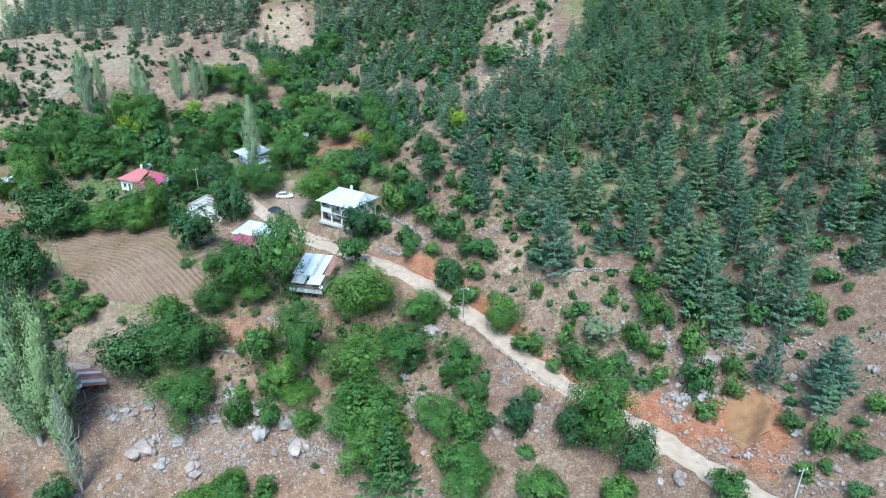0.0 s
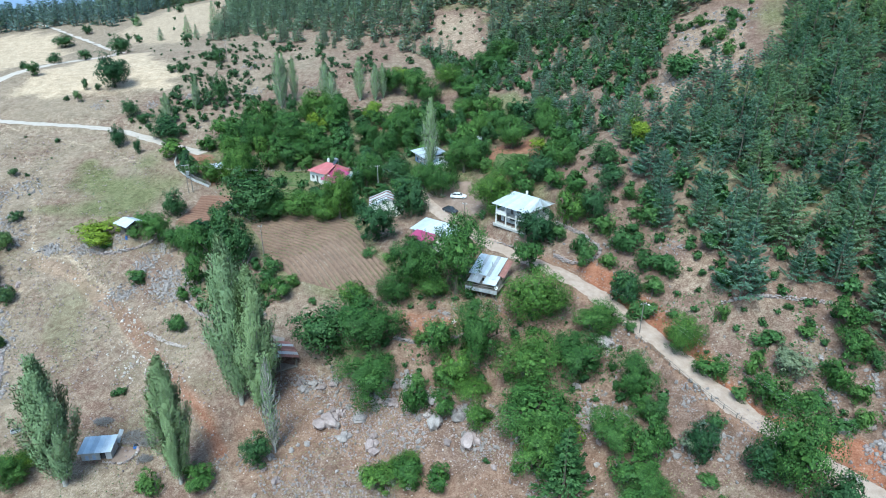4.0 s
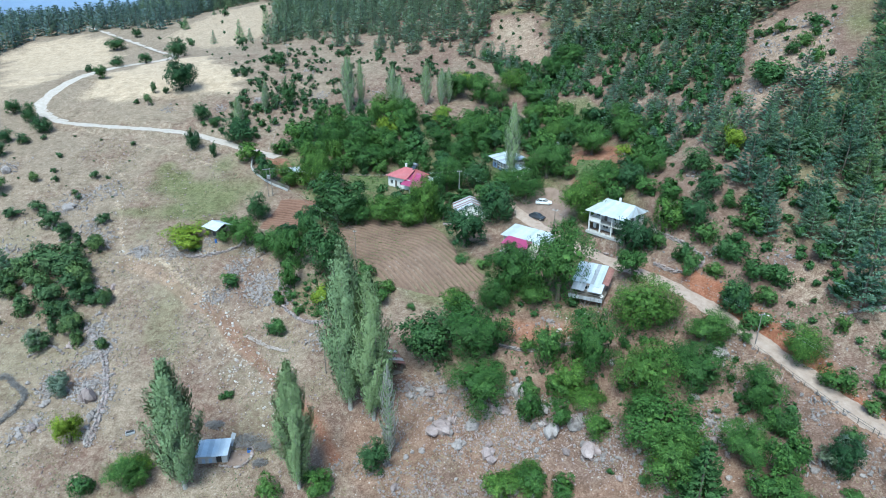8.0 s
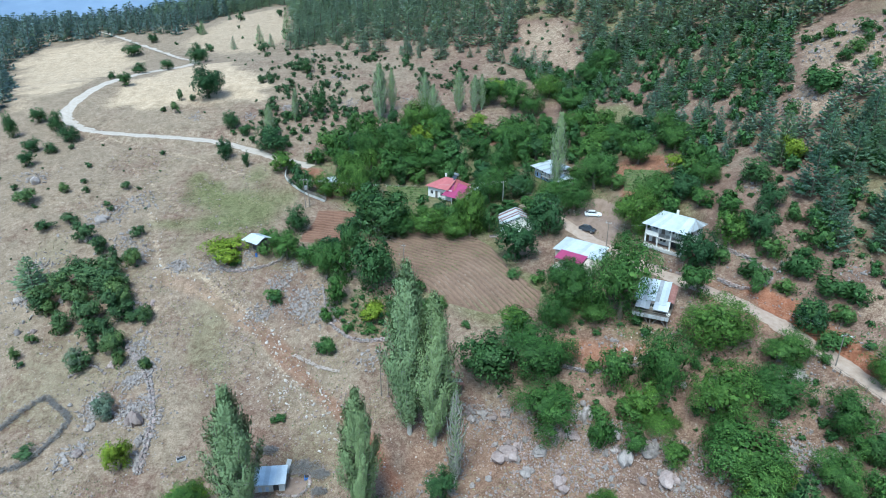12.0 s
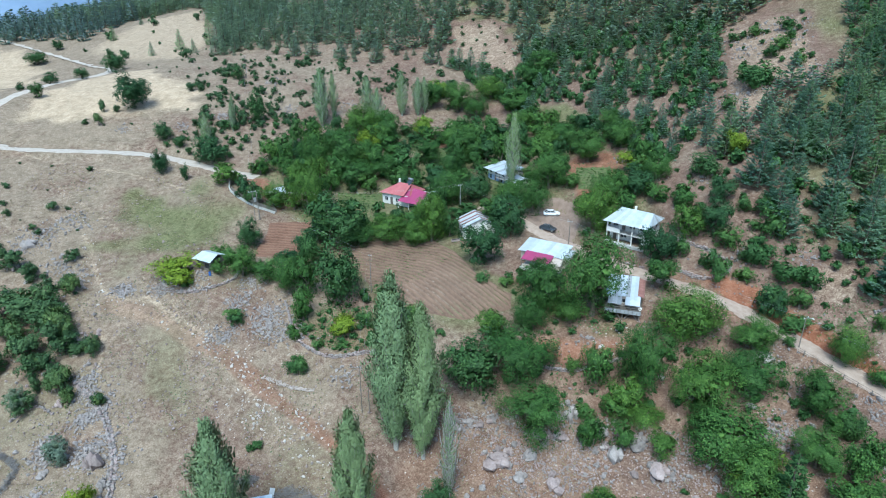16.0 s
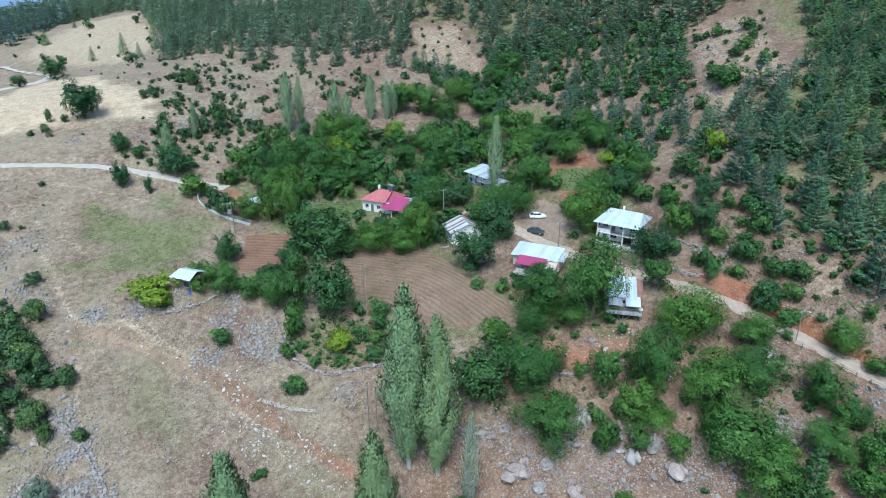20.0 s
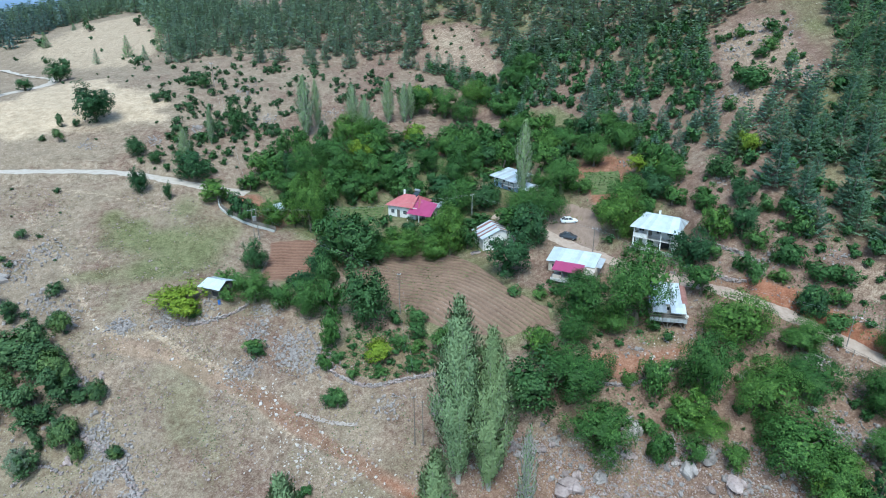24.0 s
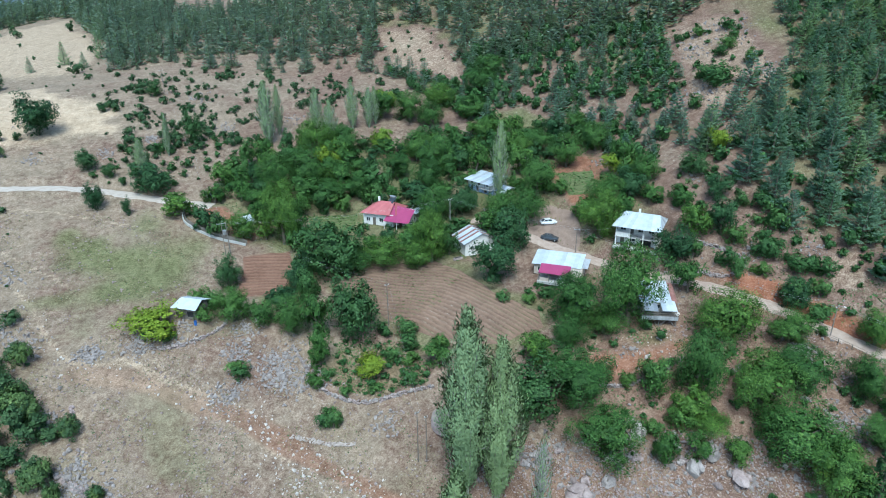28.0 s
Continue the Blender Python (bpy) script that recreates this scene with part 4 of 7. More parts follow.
def joined(pieces):
    """Arrays of several pieces as one."""
    verts, quads, count = [], [], 0
    for v, q in pieces:
        verts.append(v)
        quads.append(np.asarray(q) + count)
        count += len(v)
    return np.concatenate(verts), np.concatenate(quads)


def broad_tree(seed, width, height, leaf, leaves, lobes, low=0.05, spread=0.2, limbs=8):
    """Trunk with limbs, and a crown of boughs, each a heap of smaller tufts of leaves, uneven, with gaps."""
    rng = np.random.default_rng(seed)
    c, r = np.array([0, 0, height * (low + (1 - low) / 2)]), np.array([width / 2, width / 2, height * (1 - low) / 2])
    dirs = unit(rng.normal(0, 1, (lobes, 3)) * [1, 1, 0.85] + [0, 0, 0.12])
    mids = c + dirs * r * rng.uniform(0.3, 0.7, (lobes, 1))
    sizes = rng.uniform(0.7, 1.3, lobes) * spread
    tufts_each = 15
    box = np.array([width, width, height * 0.85])
    out = unit(rng.normal(0, 1, (lobes * tufts_each, 3)) + np.repeat(dirs, tufts_each, 0) * 0.7 + [0, 0, 0.35])
    tuft = np.repeat(mids, tufts_each, 0) + out * np.repeat(sizes, tufts_each)[:, None] * rng.uniform(0.5, 0.92, (lobes * tufts_each, 1)) * box
    small = np.repeat(sizes, tufts_each) * rng.uniform(0.26, 0.5, lobes * tufts_each)
    pick = rng.choice(len(tuft), leaves, p=small**1.6 / (small**1.6).sum())
    way = unit(rng.normal(0, 1, (leaves, 3)) + out[pick] * 0.8 + [0, 0, 0.3])
    at = tuft[pick] + way * small[pick][:, None] * rng.uniform(0.5, 1.12, (leaves, 1)) * box
    reach = np.quantile(np.hypot(at[:, 0], at[:, 1]), 0.965)
    at = at * [width * 0.5 / reach, width * 0.5 / reach, 1]
    ends = np.quantile(at[:, 2], (0.015, 0.99))
    at[:, 2] = height * (low + 0.03 + (0.97 - low) * (at[:, 2] - ends[0]) / (ends[1] - ends[0]))
    mids = mids * [width * 0.5 / reach, width * 0.5 / reach, 1]
    keep = at[:, 2] > height * 0.02
    bough = mids[pick // tufts_each]
    swell = 1.25 * unit(at - bough) + 0.4 * unit((at - c) / r) + 0.35 * way + [0, 0, 0.25]
    crown = leaf_quads(rng, at[keep], (way + 0.4 * unit(at - c) + [0, 0, 0.3])[keep], leaf, 0.7, swell[keep])
    deep = leaves // 14
    spot = at[rng.integers(0, leaves, deep)]
    heart = np.array([0, 0, height * 0.5])
    spot = heart + (spot - heart) * rng.uniform(0.35, 0.78, (deep, 1))
    inner = leaf_quads(rng, spot, unit(spot - heart) + [0, 0, 0.2], leaf * 3.0, 0.8, unit(spot - heart))
    crown = (*joined([crown[:2], inner[:2]]), np.concatenate([crown[2], inner[2]]))
    lean = rng.normal(0, 0.04, 2) * width
    knee = np.array([lean[0], lean[1], height * 0.32])
    base = width * 0.028 + 0.05
    pieces = [tube([(0, 0, -0.3), (lean[0] * 0.3, lean[1] * 0.3, height * 0.14), knee], [base * 1.5, base, base * 0.85], 8)]
    for m in mids[np.argsort(-sizes)[: min(limbs, lobes)]]:
        mid = knee * 0.45 + m * 0.55 + [0, 0, height * 0.03]
        pieces.append(tube([knee * 0.96, mid, m], [base * 0.6, base * 0.36, base * 0.14], 5))
    return joined(pieces), crown


def poplar_tree(seed, width, height, leaf, leaves, bare=0.13):
    """A tall narrow poplar: pale trunk, steep branches, leaves in rising plumes."""
    rng = np.random.default_rng(seed)
    top = np.array([rng.normal(0, 0.15), rng.normal(0, 0.15), height])
    pieces = [tube([(0, 0, -0.4), top * [0.3, 0.3, 0.3], top * [0.7, 0.7, 0.7], top * [1, 1, 0.98]], [width * 0.06, width * 0.045, width * 0.02, 0.03], 8)]
    spots, facing, swells = [], [], []
    plumes = 96
    for k in range(plumes):
        f = bare * 0.5 + (0.86 - bare * 0.5) * (k / plumes)
        turn = k * 2.4 + rng.normal(0, 0.3)
        rise = min(1.0 - f, rng.uniform(0.12, 0.22))
        tip = f + rise
        wide = width * 0.56 * min(1.0, max(0.12, (tip - 0.06) / 0.42)) ** 0.75 * max(0.0, 1 - max(0, tip - 0.62) / 0.38) ** 0.6 * rng.uniform(0.45, 1.0) + 0.1
        way = np.array([math.cos(turn), math.sin(turn), 0])
        start = np.array([0, 0, f * height])
        mid, end = start + way * wide * 0.8 + [0, 0, rise * height * 0.4], start + way * wide + [0, 0, rise * height]
        pieces.append(tube([start, mid, end], [0.09, 0.06, 0.02], 4))
        n = leaves // plumes
        s = rng.uniform(0.1, 1.18, n)[:, None]
        line = np.where(s < 0.5, start + (mid - start) * s * 2, mid + (end - mid) * (s - 0.5) * 2)
        off = np.clip(rng.normal(0, 1, (n, 3)), -1.5, 1.5) * [width * 0.062, width * 0.062, height * 0.022]
        spots.append(line + off)
        facing.append(unit(off + way * 0.3) + [0, 0, 0.15])
        swells.append(unit(off) * 0.3 + way * 0.8 + [0, 0, 0.35])
    at, swell = np.concatenate(spots), unit(np.concatenate(swells))
    n = len(at)
    long = unit(np.concatenate(facing) * [0.35, 0.35, 0] + [0, 0, 1.0] + rng.normal(0, 0.3, (n, 3)))
    across = unit(np.cross(swell + rng.normal(0, 0.4, (n, 3)), long))
    size = leaf * rng.uniform(0.7, 1.4, (n, 1))
    v = np.stack([at - long * size * 0.5, at + across * size * 0.15, at + long * size * 0.5, at - across * size * 0.15], 1)
    flip = (np.cross(v[:, 1] - v[:, 0], v[:, 2] - v[:, 0]) * swell).sum(1) < 0
    v[flip] = v[flip][:, ::-1]
    return joined(pieces), (v.reshape(-1, 3), np.arange(4 * n).reshape(-1, 4), np.repeat(unit(swell + rng.normal(0, 0.2, (n, 3))), 4, 0))


def pine_tree(seed, width, height, whorls, arms, sprays, spray, slim=0.3):
    """A young pine: tiers of arms that droop and rise at the tips, set close with needle sprays."""
    rng = np.random.default_rng(seed)
    pieces = [tube([(0, 0, -0.3), (rng.normal(0, 0.06), rng.normal(0, 0.06), height * 0.5), (0, 0, height * 0.98)], [width * 0.022 + 0.04, width * 0.013 + 0.02, 0.015], 6)]
    quads, swells = [], []
    for k in range(whorls):
        f = 0.05 + 0.92 * (k / whorls) ** 0.92
        reach = width * 0.5 * (1 - f) ** 0.8 * rng.uniform(0.82, 1.12) + 0.12
        count = max(4, round(arms * (1 - 0.4 * f)))
        for a in range(count):
            turn = a * 2 * math.pi / count + k * 0.9 + rng.normal(0, 0.22)
            way = np.array([math.cos(turn), math.sin(turn), 0])
            side = np.array([-way[1], way[0], 0])
            length = reach * rng.uniform(0.62, 1.15)
            n = max(4, round(sprays * (1 - 0.55 * f)))
            s = np.sqrt(rng.uniform(0.05, 1, n))[:, None]
            lateral = rng.uniform(-1, 1, (n, 1))
            lift = rng.normal(0, 0.13, (n, 1))
            at = way * length * s + side * lateral * length * 0.42 * (1.12 - s) + [0, 0, 1] * (f * height + length * (-0.24 * s + 0.5 * s**2) - np.abs(lateral) * 0.12 * length * 0.4 + lift)
            long = unit(way + side * lateral * 0.8 + [0, 0, 0.3] + rng.normal(0, 0.3, (n, 3)))
            across = unit(np.cross(long, np.array([0, 0, 1]) + rng.normal(0, 0.4, (n, 3))))
            size = spray * rng.uniform(0.7, 1.3, (n, 1)) * (0.6 + 0.4 * (1 - f))
            swell = unit(way * (0.35 + 0.5 * s) + side * lateral * 0.35 + [0, 0, 0.75] + np.array([0, 0, 0.9]) * lift)
            across = np.where((np.cross(long, across) * swell).sum(1, keepdims=True) < 0, -across, across)
            quads.append(np.stack([at - long * size * 0.5, at - across * size * slim, at + long * size * 0.6, at + across * size * slim], 1).reshape(-1, 3))
            swells.append(np.repeat(unit(swell + rng.normal(0, 0.16, (n, 3))), 4, 0))
    v = np.concatenate(quads)
    return joined(pieces), (v, np.arange(len(v)).reshape(-1, 4), np.concatenate(swells))


def grown(kind, shape, bark, leaves, label, category):
    """A plant as a thing at the origin: an Empty with a trunk and a crown."""
    root = new(kind)
    (tv, tq), crown = shape
    part("trunk", raw_mesh("trunk", tv, tq, True), bark, root)
    part("crown", leaf_mesh("crown", *crown), leaves, root)
    return tagged(root, label, category)


def planted(ob, x, y, sx, sz, turn, sink=0.1):
    """The pose of a plant on the ground, stretched to its size."""
    z = float(ground_z(x, y)[0])
    return Matrix.LocRotScale((x, y, z - sink), Euler((0, 0, turn)), (sx, sx, sz))


def plant_all(makers, rows, nominal, group, first):
    """One plant a row of (x, y, width, height), from a few grown shapes in turn."""
    rng = random.Random(len(rows) + len(group))
    done = first
    for n, (x, y, w, h) in enumerate(rows):
        k = n % len(makers)
        ob, m = makers[k], planted(None, x, y, w / nominal[0], h / nominal[1], rng.uniform(0, 6.28))
        if k not in done:
            done.add(k)
            ob.matrix_basis = m
            tagged(ob, group=group)
            SCALES[ob] = m
        else:
            twin = copy_thing(ob, Matrix.Identity(4))
            twin.matrix_basis = m
            tagged(twin, group=group)


def scattered(rng, area, gap, avoid=(), tries=30000, room=()):
    """Places in an area, no two nearer than gap, outside the other areas."""
    lo, hi = np.min(area, 0), np.max(area, 0)
    spots = rng.uniform(lo, hi, (tries, 2))
    spots = spots[to_area(spots[:, 0], spots[:, 1], area) < 0]
    for other, by in avoid:
        spots = spots[to_area(spots[:, 0], spots[:, 1], other) > by]
    for line, half in ROAD_LINES:
        spots = spots[to_line(spots[:, 0], spots[:, 1], line)[0] > half + 1.5]
    taken, out = {}, []
    for px, py in room:
        taken.setdefault((int(px // gap), int(py // gap)), []).append((px, py))
    for x, y in spots:
        i, j = int(x // gap), int(y // gap)
        if all((x - a) ** 2 + (y - b) ** 2 > gap * gap for p in (i - 1, i, i + 1) for q in (j - 1, j, j + 1) for a, b in taken.get((p, q), ())):
            taken.setdefault((i, j), []).append((x, y))
            out.append((x, y))
    return out


SCALES = {}
all_walnuts = [(x, y, w * (1.12 if 9 < x < 70 and y < 106 else 1.0), h) for x, y, w, h in WALNUTS_A + WALNUTS_B + WALNUTS_C + WALNUTS_D + WALNUTS_E + WALNUTS_F]
big = [grown("walnut_tree", broad_tree(s, 10, 9, 0.21, 12000, 21 + s, spread=0.21), BARK, LEAF_WALNUT, "large bright green walnut tree with a lobed spreading crown", "tree") for s in (1, 2, 3, 4)]
plant_all(big, [r for r in all_walnuts if r[2] >= 8], (10, 9), "walnut trees of the hamlet", set())
mid = [grown("fruit_tree", broad_tree(s, 6, 5.5, 0.26, 3000, 13 + s % 5), BARK, LEAF_WALNUT, "small bright green fruit tree with a dense crown", "tree") for s in (11, 12, 13, 14)]
plant_all(mid, [r for r in all_walnuts if r[2] < 8], (6, 5.5), "fruit trees of the hamlet", set())
oaks = [grown("oak_tree", broad_tree(s, 6.5, 7, 0.27, 4200, 26 + s % 5, 0.0), BARK, LEAF_OAK, "dark green oak tree with a dense rounded crown", "tree") for s in (21, 22, 23, 24)]
plant_all(oaks, OAKS_A + OAKS_B, (6.5, 7), "dark oak trees", set())
pale = [grown("mulberry_tree", broad_tree(s, 8, 6, 0.30, 3200, 15), BARK, LEAF_YELLOW, "yellow-green tree with a loose low crown", "tree") for s in (31, 32)]
plant_all(pale, PALE_TREES_A, (8, 6), "yellow-green trees", set())
grey = [grown("oleaster_shrub", broad_tree(s, 5, 5.2, 0.24, 2400, 12), BARK_PALE, LEAF_GREY, "silvery grey-green shrub on stony ground", "shrub") for s in (35, 36)]
plant_all(grey, GREY_SHRUBS_A + GREY_SHRUBS_B, (5, 5.2), "silvery shrubs", set())
bushes = [grown("bush", broad_tree(s, 4, 3.4, 0.25, 1250, 10, 0.02, 0.22, 4), BARK, LEAF_SCRUB, "dense green bush on the stony slope", "bush") for s in (41, 42, 43, 44, 45)]
dark_bushes = [grown("bush", broad_tree(s, 4, 3.4, 0.25, 1250, 10, 0.02, 0.22, 4), BARK, LEAF_HILL, "dark green oak bush on the dry slope", "bush") for s in (46, 47, 48)]
all_bushes = BUSHES_A + BUSHES_B + BUSHES_C + BUSHES_D + BUSHES_E + BUSHES_F + BUSHES_G + BUSHES_H
plant_all(bushes, [r for r in all_bushes if r[0] > -60], (4, 3.4), "bushes on the slopes", set())
plant_all(dark_bushes, [r for r in all_bushes if r[0] <= -60], (4, 3.4), "dark bushes on the dry slope", set())
tall = [grown("poplar_tree", poplar_tree(s, 6, 28, 0.42, 36000), BARK_PALE, LEAF_POPLAR, "tall narrow poplar with a pale trunk", "tree") for s in (51, 52, 53)]
plant_all(tall, [r for r in POPLARS_A if r[3] > 20], (6, 28), "tall poplars below the hamlet", set())
slim = [grown("poplar_tree", poplar_tree(s, 4, 15, 0.42, 4200, 0.05), BARK_PALE, LEAF_POPLAR, "slender poplar rising out of the orchard", "tree") for s in (55, 56)]
plant_all(slim, [r for r in POPLARS_A if r[3] <= 20], (4, 15), "slender poplars in the orchard", set())
thin = [grown("poplar_tree", poplar_tree(58, 2.2, 13.6, 0.3, 1500, 0.1), BARK_PALE, LEAF_POPLAR, "thin half-bare young poplar with few leaves", "tree")]
plant_all(thin, BARE_POPLARS_A, (2.2, 13.6), "half-bare poplar", set())
house_room = [([(px - r, py - r), (px + r, py - r), (px + r, py + r), (px - r, py + r)], 1.0) for px, py, r, _ in PADS]
CLEARING = [(2, 206), (17, 206), (15, 188), (8, 183), (2, 186)]
grove_rng = np.random.default_rng(3)
grown_at = [(r[0], r[1]) for r in all_walnuts + OAKS_A + OAKS_B]
plots = [(CAR_YARD, 3), (MAIN_FIELD, 2.5), (SMALL_FIELD, 2), (FENCED_PLOT, 2), (VINE_PLOT, 1), (BARE_SLOPE, 2), (RED_TERRACE, 1), (RED_BED, 1)] + [(bed, 1.5) for bed in GARDEN_BEDS] + [([(19, 176), (30, 181), (40, 174), (34, 160), (22, 160)], 0.5), (CLEARING, 0.5)] + [([(-24, 184), (-6, 180), (-6, 166), (-14, 162), (-24, 168)], 0.5)] + house_room
fill = [(x, y, 4.8 + 5 * grove_rng.random(), 3.8 + 5 * grove_rng.random()) for x, y in scattered(grove_rng, ORCHARD, 5.0, plots, room=grown_at)]
young = [grown("fruit_tree", broad_tree(s, 6, 5.5, 0.32, 1900, 11), BARK, leaf, label, "tree") for s, leaf, label in ((91, LEAF_WALNUT, "green fruit tree in the dense orchard"), (92, LEAF_OAK, "dark green tree in the dense orchard"), (93, LEAF_WALNUT, "green fruit tree in the dense orchard"), (94, LEAF_SCRUB, "leafy green tree in the dense orchard"))]
plant_all(young, fill, (6, 5.5), "trees of the dense orchard", set())
NEAR_PINES = [pine_tree(s, 8.5, 12.5, 14, 9, 58, 0.52, 0.22) for s in (61, 62, 63, 64)]
pines = [grown("pine_tree", shape, BARK, LEAF_PINE, "blue-green pine with drooping layered branches", "tree") for shape in NEAR_PINES]
plant_all(pines, PINES_A + PINES_B + WISPY_PINES, (8.5, 12.5), "pines of the hillside wood", set())

feathery = [grown("conifer_tree", NEAR_PINES[1], BARK, LEAF_SCRUB, "feathery light green conifer above the stony bank", "tree")]
plant_all(feathery, [(48.4, 68.4, 10.5, 13.5)], (8.5, 12.5), "light green conifer", set())


# ---- woods and scrub ----
def spread_stuff(name, rng, shapes, rows, bark, leaves, label, category):
    """Many far plants as two joined meshes, stems and leaves."""
    stems, crowns, swells = [], [], []
    for n, (x, y, w, h) in enumerate(rows):
        (tv, tq), (cv, cq, cn), (nw, nh) = shapes[n % len(shapes)]
        t = rng.uniform(0, 6.28)
        turn = np.array([[math.cos(t), math.sin(t), 0], [-math.sin(t), math.cos(t), 0], [0, 0, 1]])
        size, foot = np.array([w / nw, w / nw, h / nh]), np.array([x, y, rows_z[name][n] - 0.1])
        stems.append(((tv @ turn) * size + foot, tq))
        crowns.append(((cv @ turn) * size + foot, cq))
        swells.append(cn @ turn)
    root = tagged(new(name), label, category, kind="stuff")
    part("trunk", raw_mesh("trunk", *joined(stems), True), bark, root)
    part("crown", leaf_mesh("crown", *joined(crowns), np.concatenate(swells)), leaves, root)


rows_z = {}
WOOD_EAST = [(127, 175), (118, 156), (103, 149), (88, 141), (80, 151), (71, 139), (76, 128), (83, 117), (80, 108), (85, 98), (93, 99), (101, 99), (106, 87), (105, 80), (109, 74), (118, 70), (126, 76), (135, 68), (175, 64), (185, 130), (150, 205)]
WOOD_NORTH = [(-120, 540), (-96, 360), (-78, 336), (-50, 323), (-21, 309), (1, 290), (25, 284), (32, 303), (38, 314), (54, 290), (53, 256), (60, 243), (84, 234), (102, 210), (122, 208), (150, 205), (185, 160), (170, 260), (90, 380), (-60, 440)]
WOOD_WEST = [(-330, 330), (-246, 382), (-262, 425), (-217, 445), (-178, 430), (-165, 520), (-230, 640), (-420, 640), (-420, 330)]
WOOD_VALLEY = [(-160, 236), (-165, 228), (-175, 215), (-230, 260), (-260, 360), (-250, 370)]
SLOPE_FOOT = [(76, 166), (84, 170), (100, 166), (118, 160), (103, 149), (88, 141), (76, 150)]
SCRUB_NORTH = [(26, 268), (52, 262), (60, 258), (86, 244), (112, 214), (104, 205), (96, 182), (82, 168), (66, 154), (64, 177), (54, 197), (42, 216)]
WOOD_BACK = [(-205, 470), (-182, 497), (-128, 524), (-104, 420), (-96, 372), (-60, 440), (-60, 560), (-170, 690), (-280, 640)]
rng = np.random.default_rng(7)
kept = [(r[0], r[1]) for r in PINES_A + PINES_B]


def patchy(spots, size, seed, over):
    """The places that lie in the denser patches of an uneven growth."""
    p = np.array(spots)
    return p[lattice_noise(p[:, 0], p[:, 1], size, seed) + 0.5 * lattice_noise(p[:, 0], p[:, 1], size * 0.4, seed + 1) > over]


def sized(spots, narrow, wide, tall, lean=1.4):
    """Rows of (x, y, width, height): more small plants than large ones, tall times as high as wide."""
    return [(x, y, w, w * rng.uniform(*tall)) for (x, y), w in ((p, narrow + (wide - narrow) * rng.random() ** lean) for p in spots)]


near_wood = [tuple(p) for p in patchy(scattered(rng, WOOD_EAST, 5.3, [(BARE_SLOPE, 1), (TERRACE_GROUND, 1.5)], room=kept), 15, 91, -0.6)]
near_wood.sort(key=lambda p: (p[0] - 60) ** 2 + (p[1] - 90) ** 2)
lone, crowd = near_wood[:150], near_wood[150:]
plant_all(pines, sized(lone, 6.5, 11.0, (1.15, 1.45), 1.0), (8.5, 12.5), "pines of the hillside wood", {0, 1, 2, 3})
FAR_PINES = [(*pine_tree(s, 7, 11, 11, 8, 11, 1.0, 0.28), (7, 11)) for s in (71, 72, 73)]
far = sized(crowd, 6.5, 11.0, (1.15, 1.45), 1.0)
bare = [(BARE_PATCH, 2), (BARE_SLOPE, 1), (FAR_HILL, 3), (GLADE, 1), (RED_BED, 1)]
north = sized(scattered(rng, WOOD_NORTH, 5.8, bare), 5, 12, (1.1, 1.45), 1.2)
north += sized(scattered(rng, WOOD_BACK, 8.0, [(FAR_HILL, 4)]), 8, 13, (1.2, 1.5), 1.0)
mixed = patchy(scattered(rng, SCRUB_NORTH, 4.6, bare), 17, 93, -0.4)
far += sized(mixed, 3.2, 7.5, (1.15, 1.6))
far += sized(scattered(rng, SLOPE_FOOT, 5.2, bare), 5, 8.5, (1.3, 1.5))
WOOD_FRINGE = [(-80, 333), (-50, 320), (-21, 306), (1, 286), (25, 280), (21, 266), (-6, 276), (-36, 296), (-62, 308), (-84, 322)]
north += sized(patchy(scattered(rng, WOOD_FRINGE, 4.6), 12, 95, -0.2), 2.5, 8.5, (1.1, 1.5))
rows_z["pine_wood"] = ground_z([r[0] for r in far], [r[1] for r in far])
spread_stuff("pine_wood", rng, FAR_PINES, far, BARK, LEAF_PINE_HAZED, "dense blue-green pine wood covering the far slopes", "wood")
rows_z["far_pine_wood"] = ground_z([r[0] for r in north], [r[1] for r in north])
spread_stuff("far_pine_wood", rng, FAR_PINES, north, BARK, LEAF_FAR, "blue-green pine wood along the skyline with haze-tinted needles", "wood")
RIDGE_TREES = [(*pine_tree(s, 9, 11, 9, 7, 7, 1.5), (9, 11)) for s in (75, 76, 77)]
ridge = sized(scattered(rng, WOOD_WEST, 8.0, [(FAR_STRAW, 3)]), 8, 13, (1.15, 1.4), 1.0)
ridge += sized(scattered(rng, WOOD_VALLEY, 7, [(FAR_STRAW, 3)]), 6, 11, (1.0, 1.3), 1.0)
rows_z["ridge_wood"] = ground_z([r[0] for r in ridge], [r[1] for r in ridge])
spread_stuff("ridge_wood", rng, RIDGE_TREES, ridge, BARK, LEAF_RIDGE, "pine wood on the far ridge with haze-blue needle colour", "wood")
FAR_BUSHES = [(*broad_tree(s, 3.2, 2.4, 0.46, 170, 8, 0.02, 0.24, 2), (3.2, 2.4)) for s in (81, 82, 83, 84)]
HILL_BUSHES = [(-60, 296), (-36, 290), (-6, 276), (21, 268), (30, 250), (19, 227), (-18, 226), (-46, 220), (-70, 214), (-66, 240), (-78, 270)]
scrub = sized(patchy(scattered(rng, SCRUB_NORTH, 2.6, bare), 13, 97, -0.7), 2.0, 5.8, (0.65, 1.05))
dark_scrub = sized(patchy(scattered(rng, HILL_BUSHES, 2.0), 6, 99, 0.32), 1.0, 4.0, (0.6, 0.85), 1.6)
dark_scrub += sized(scattered(rng, HILL_BUSHES, 8.5), 0.9, 3.6, (0.6, 0.85), 1.6)
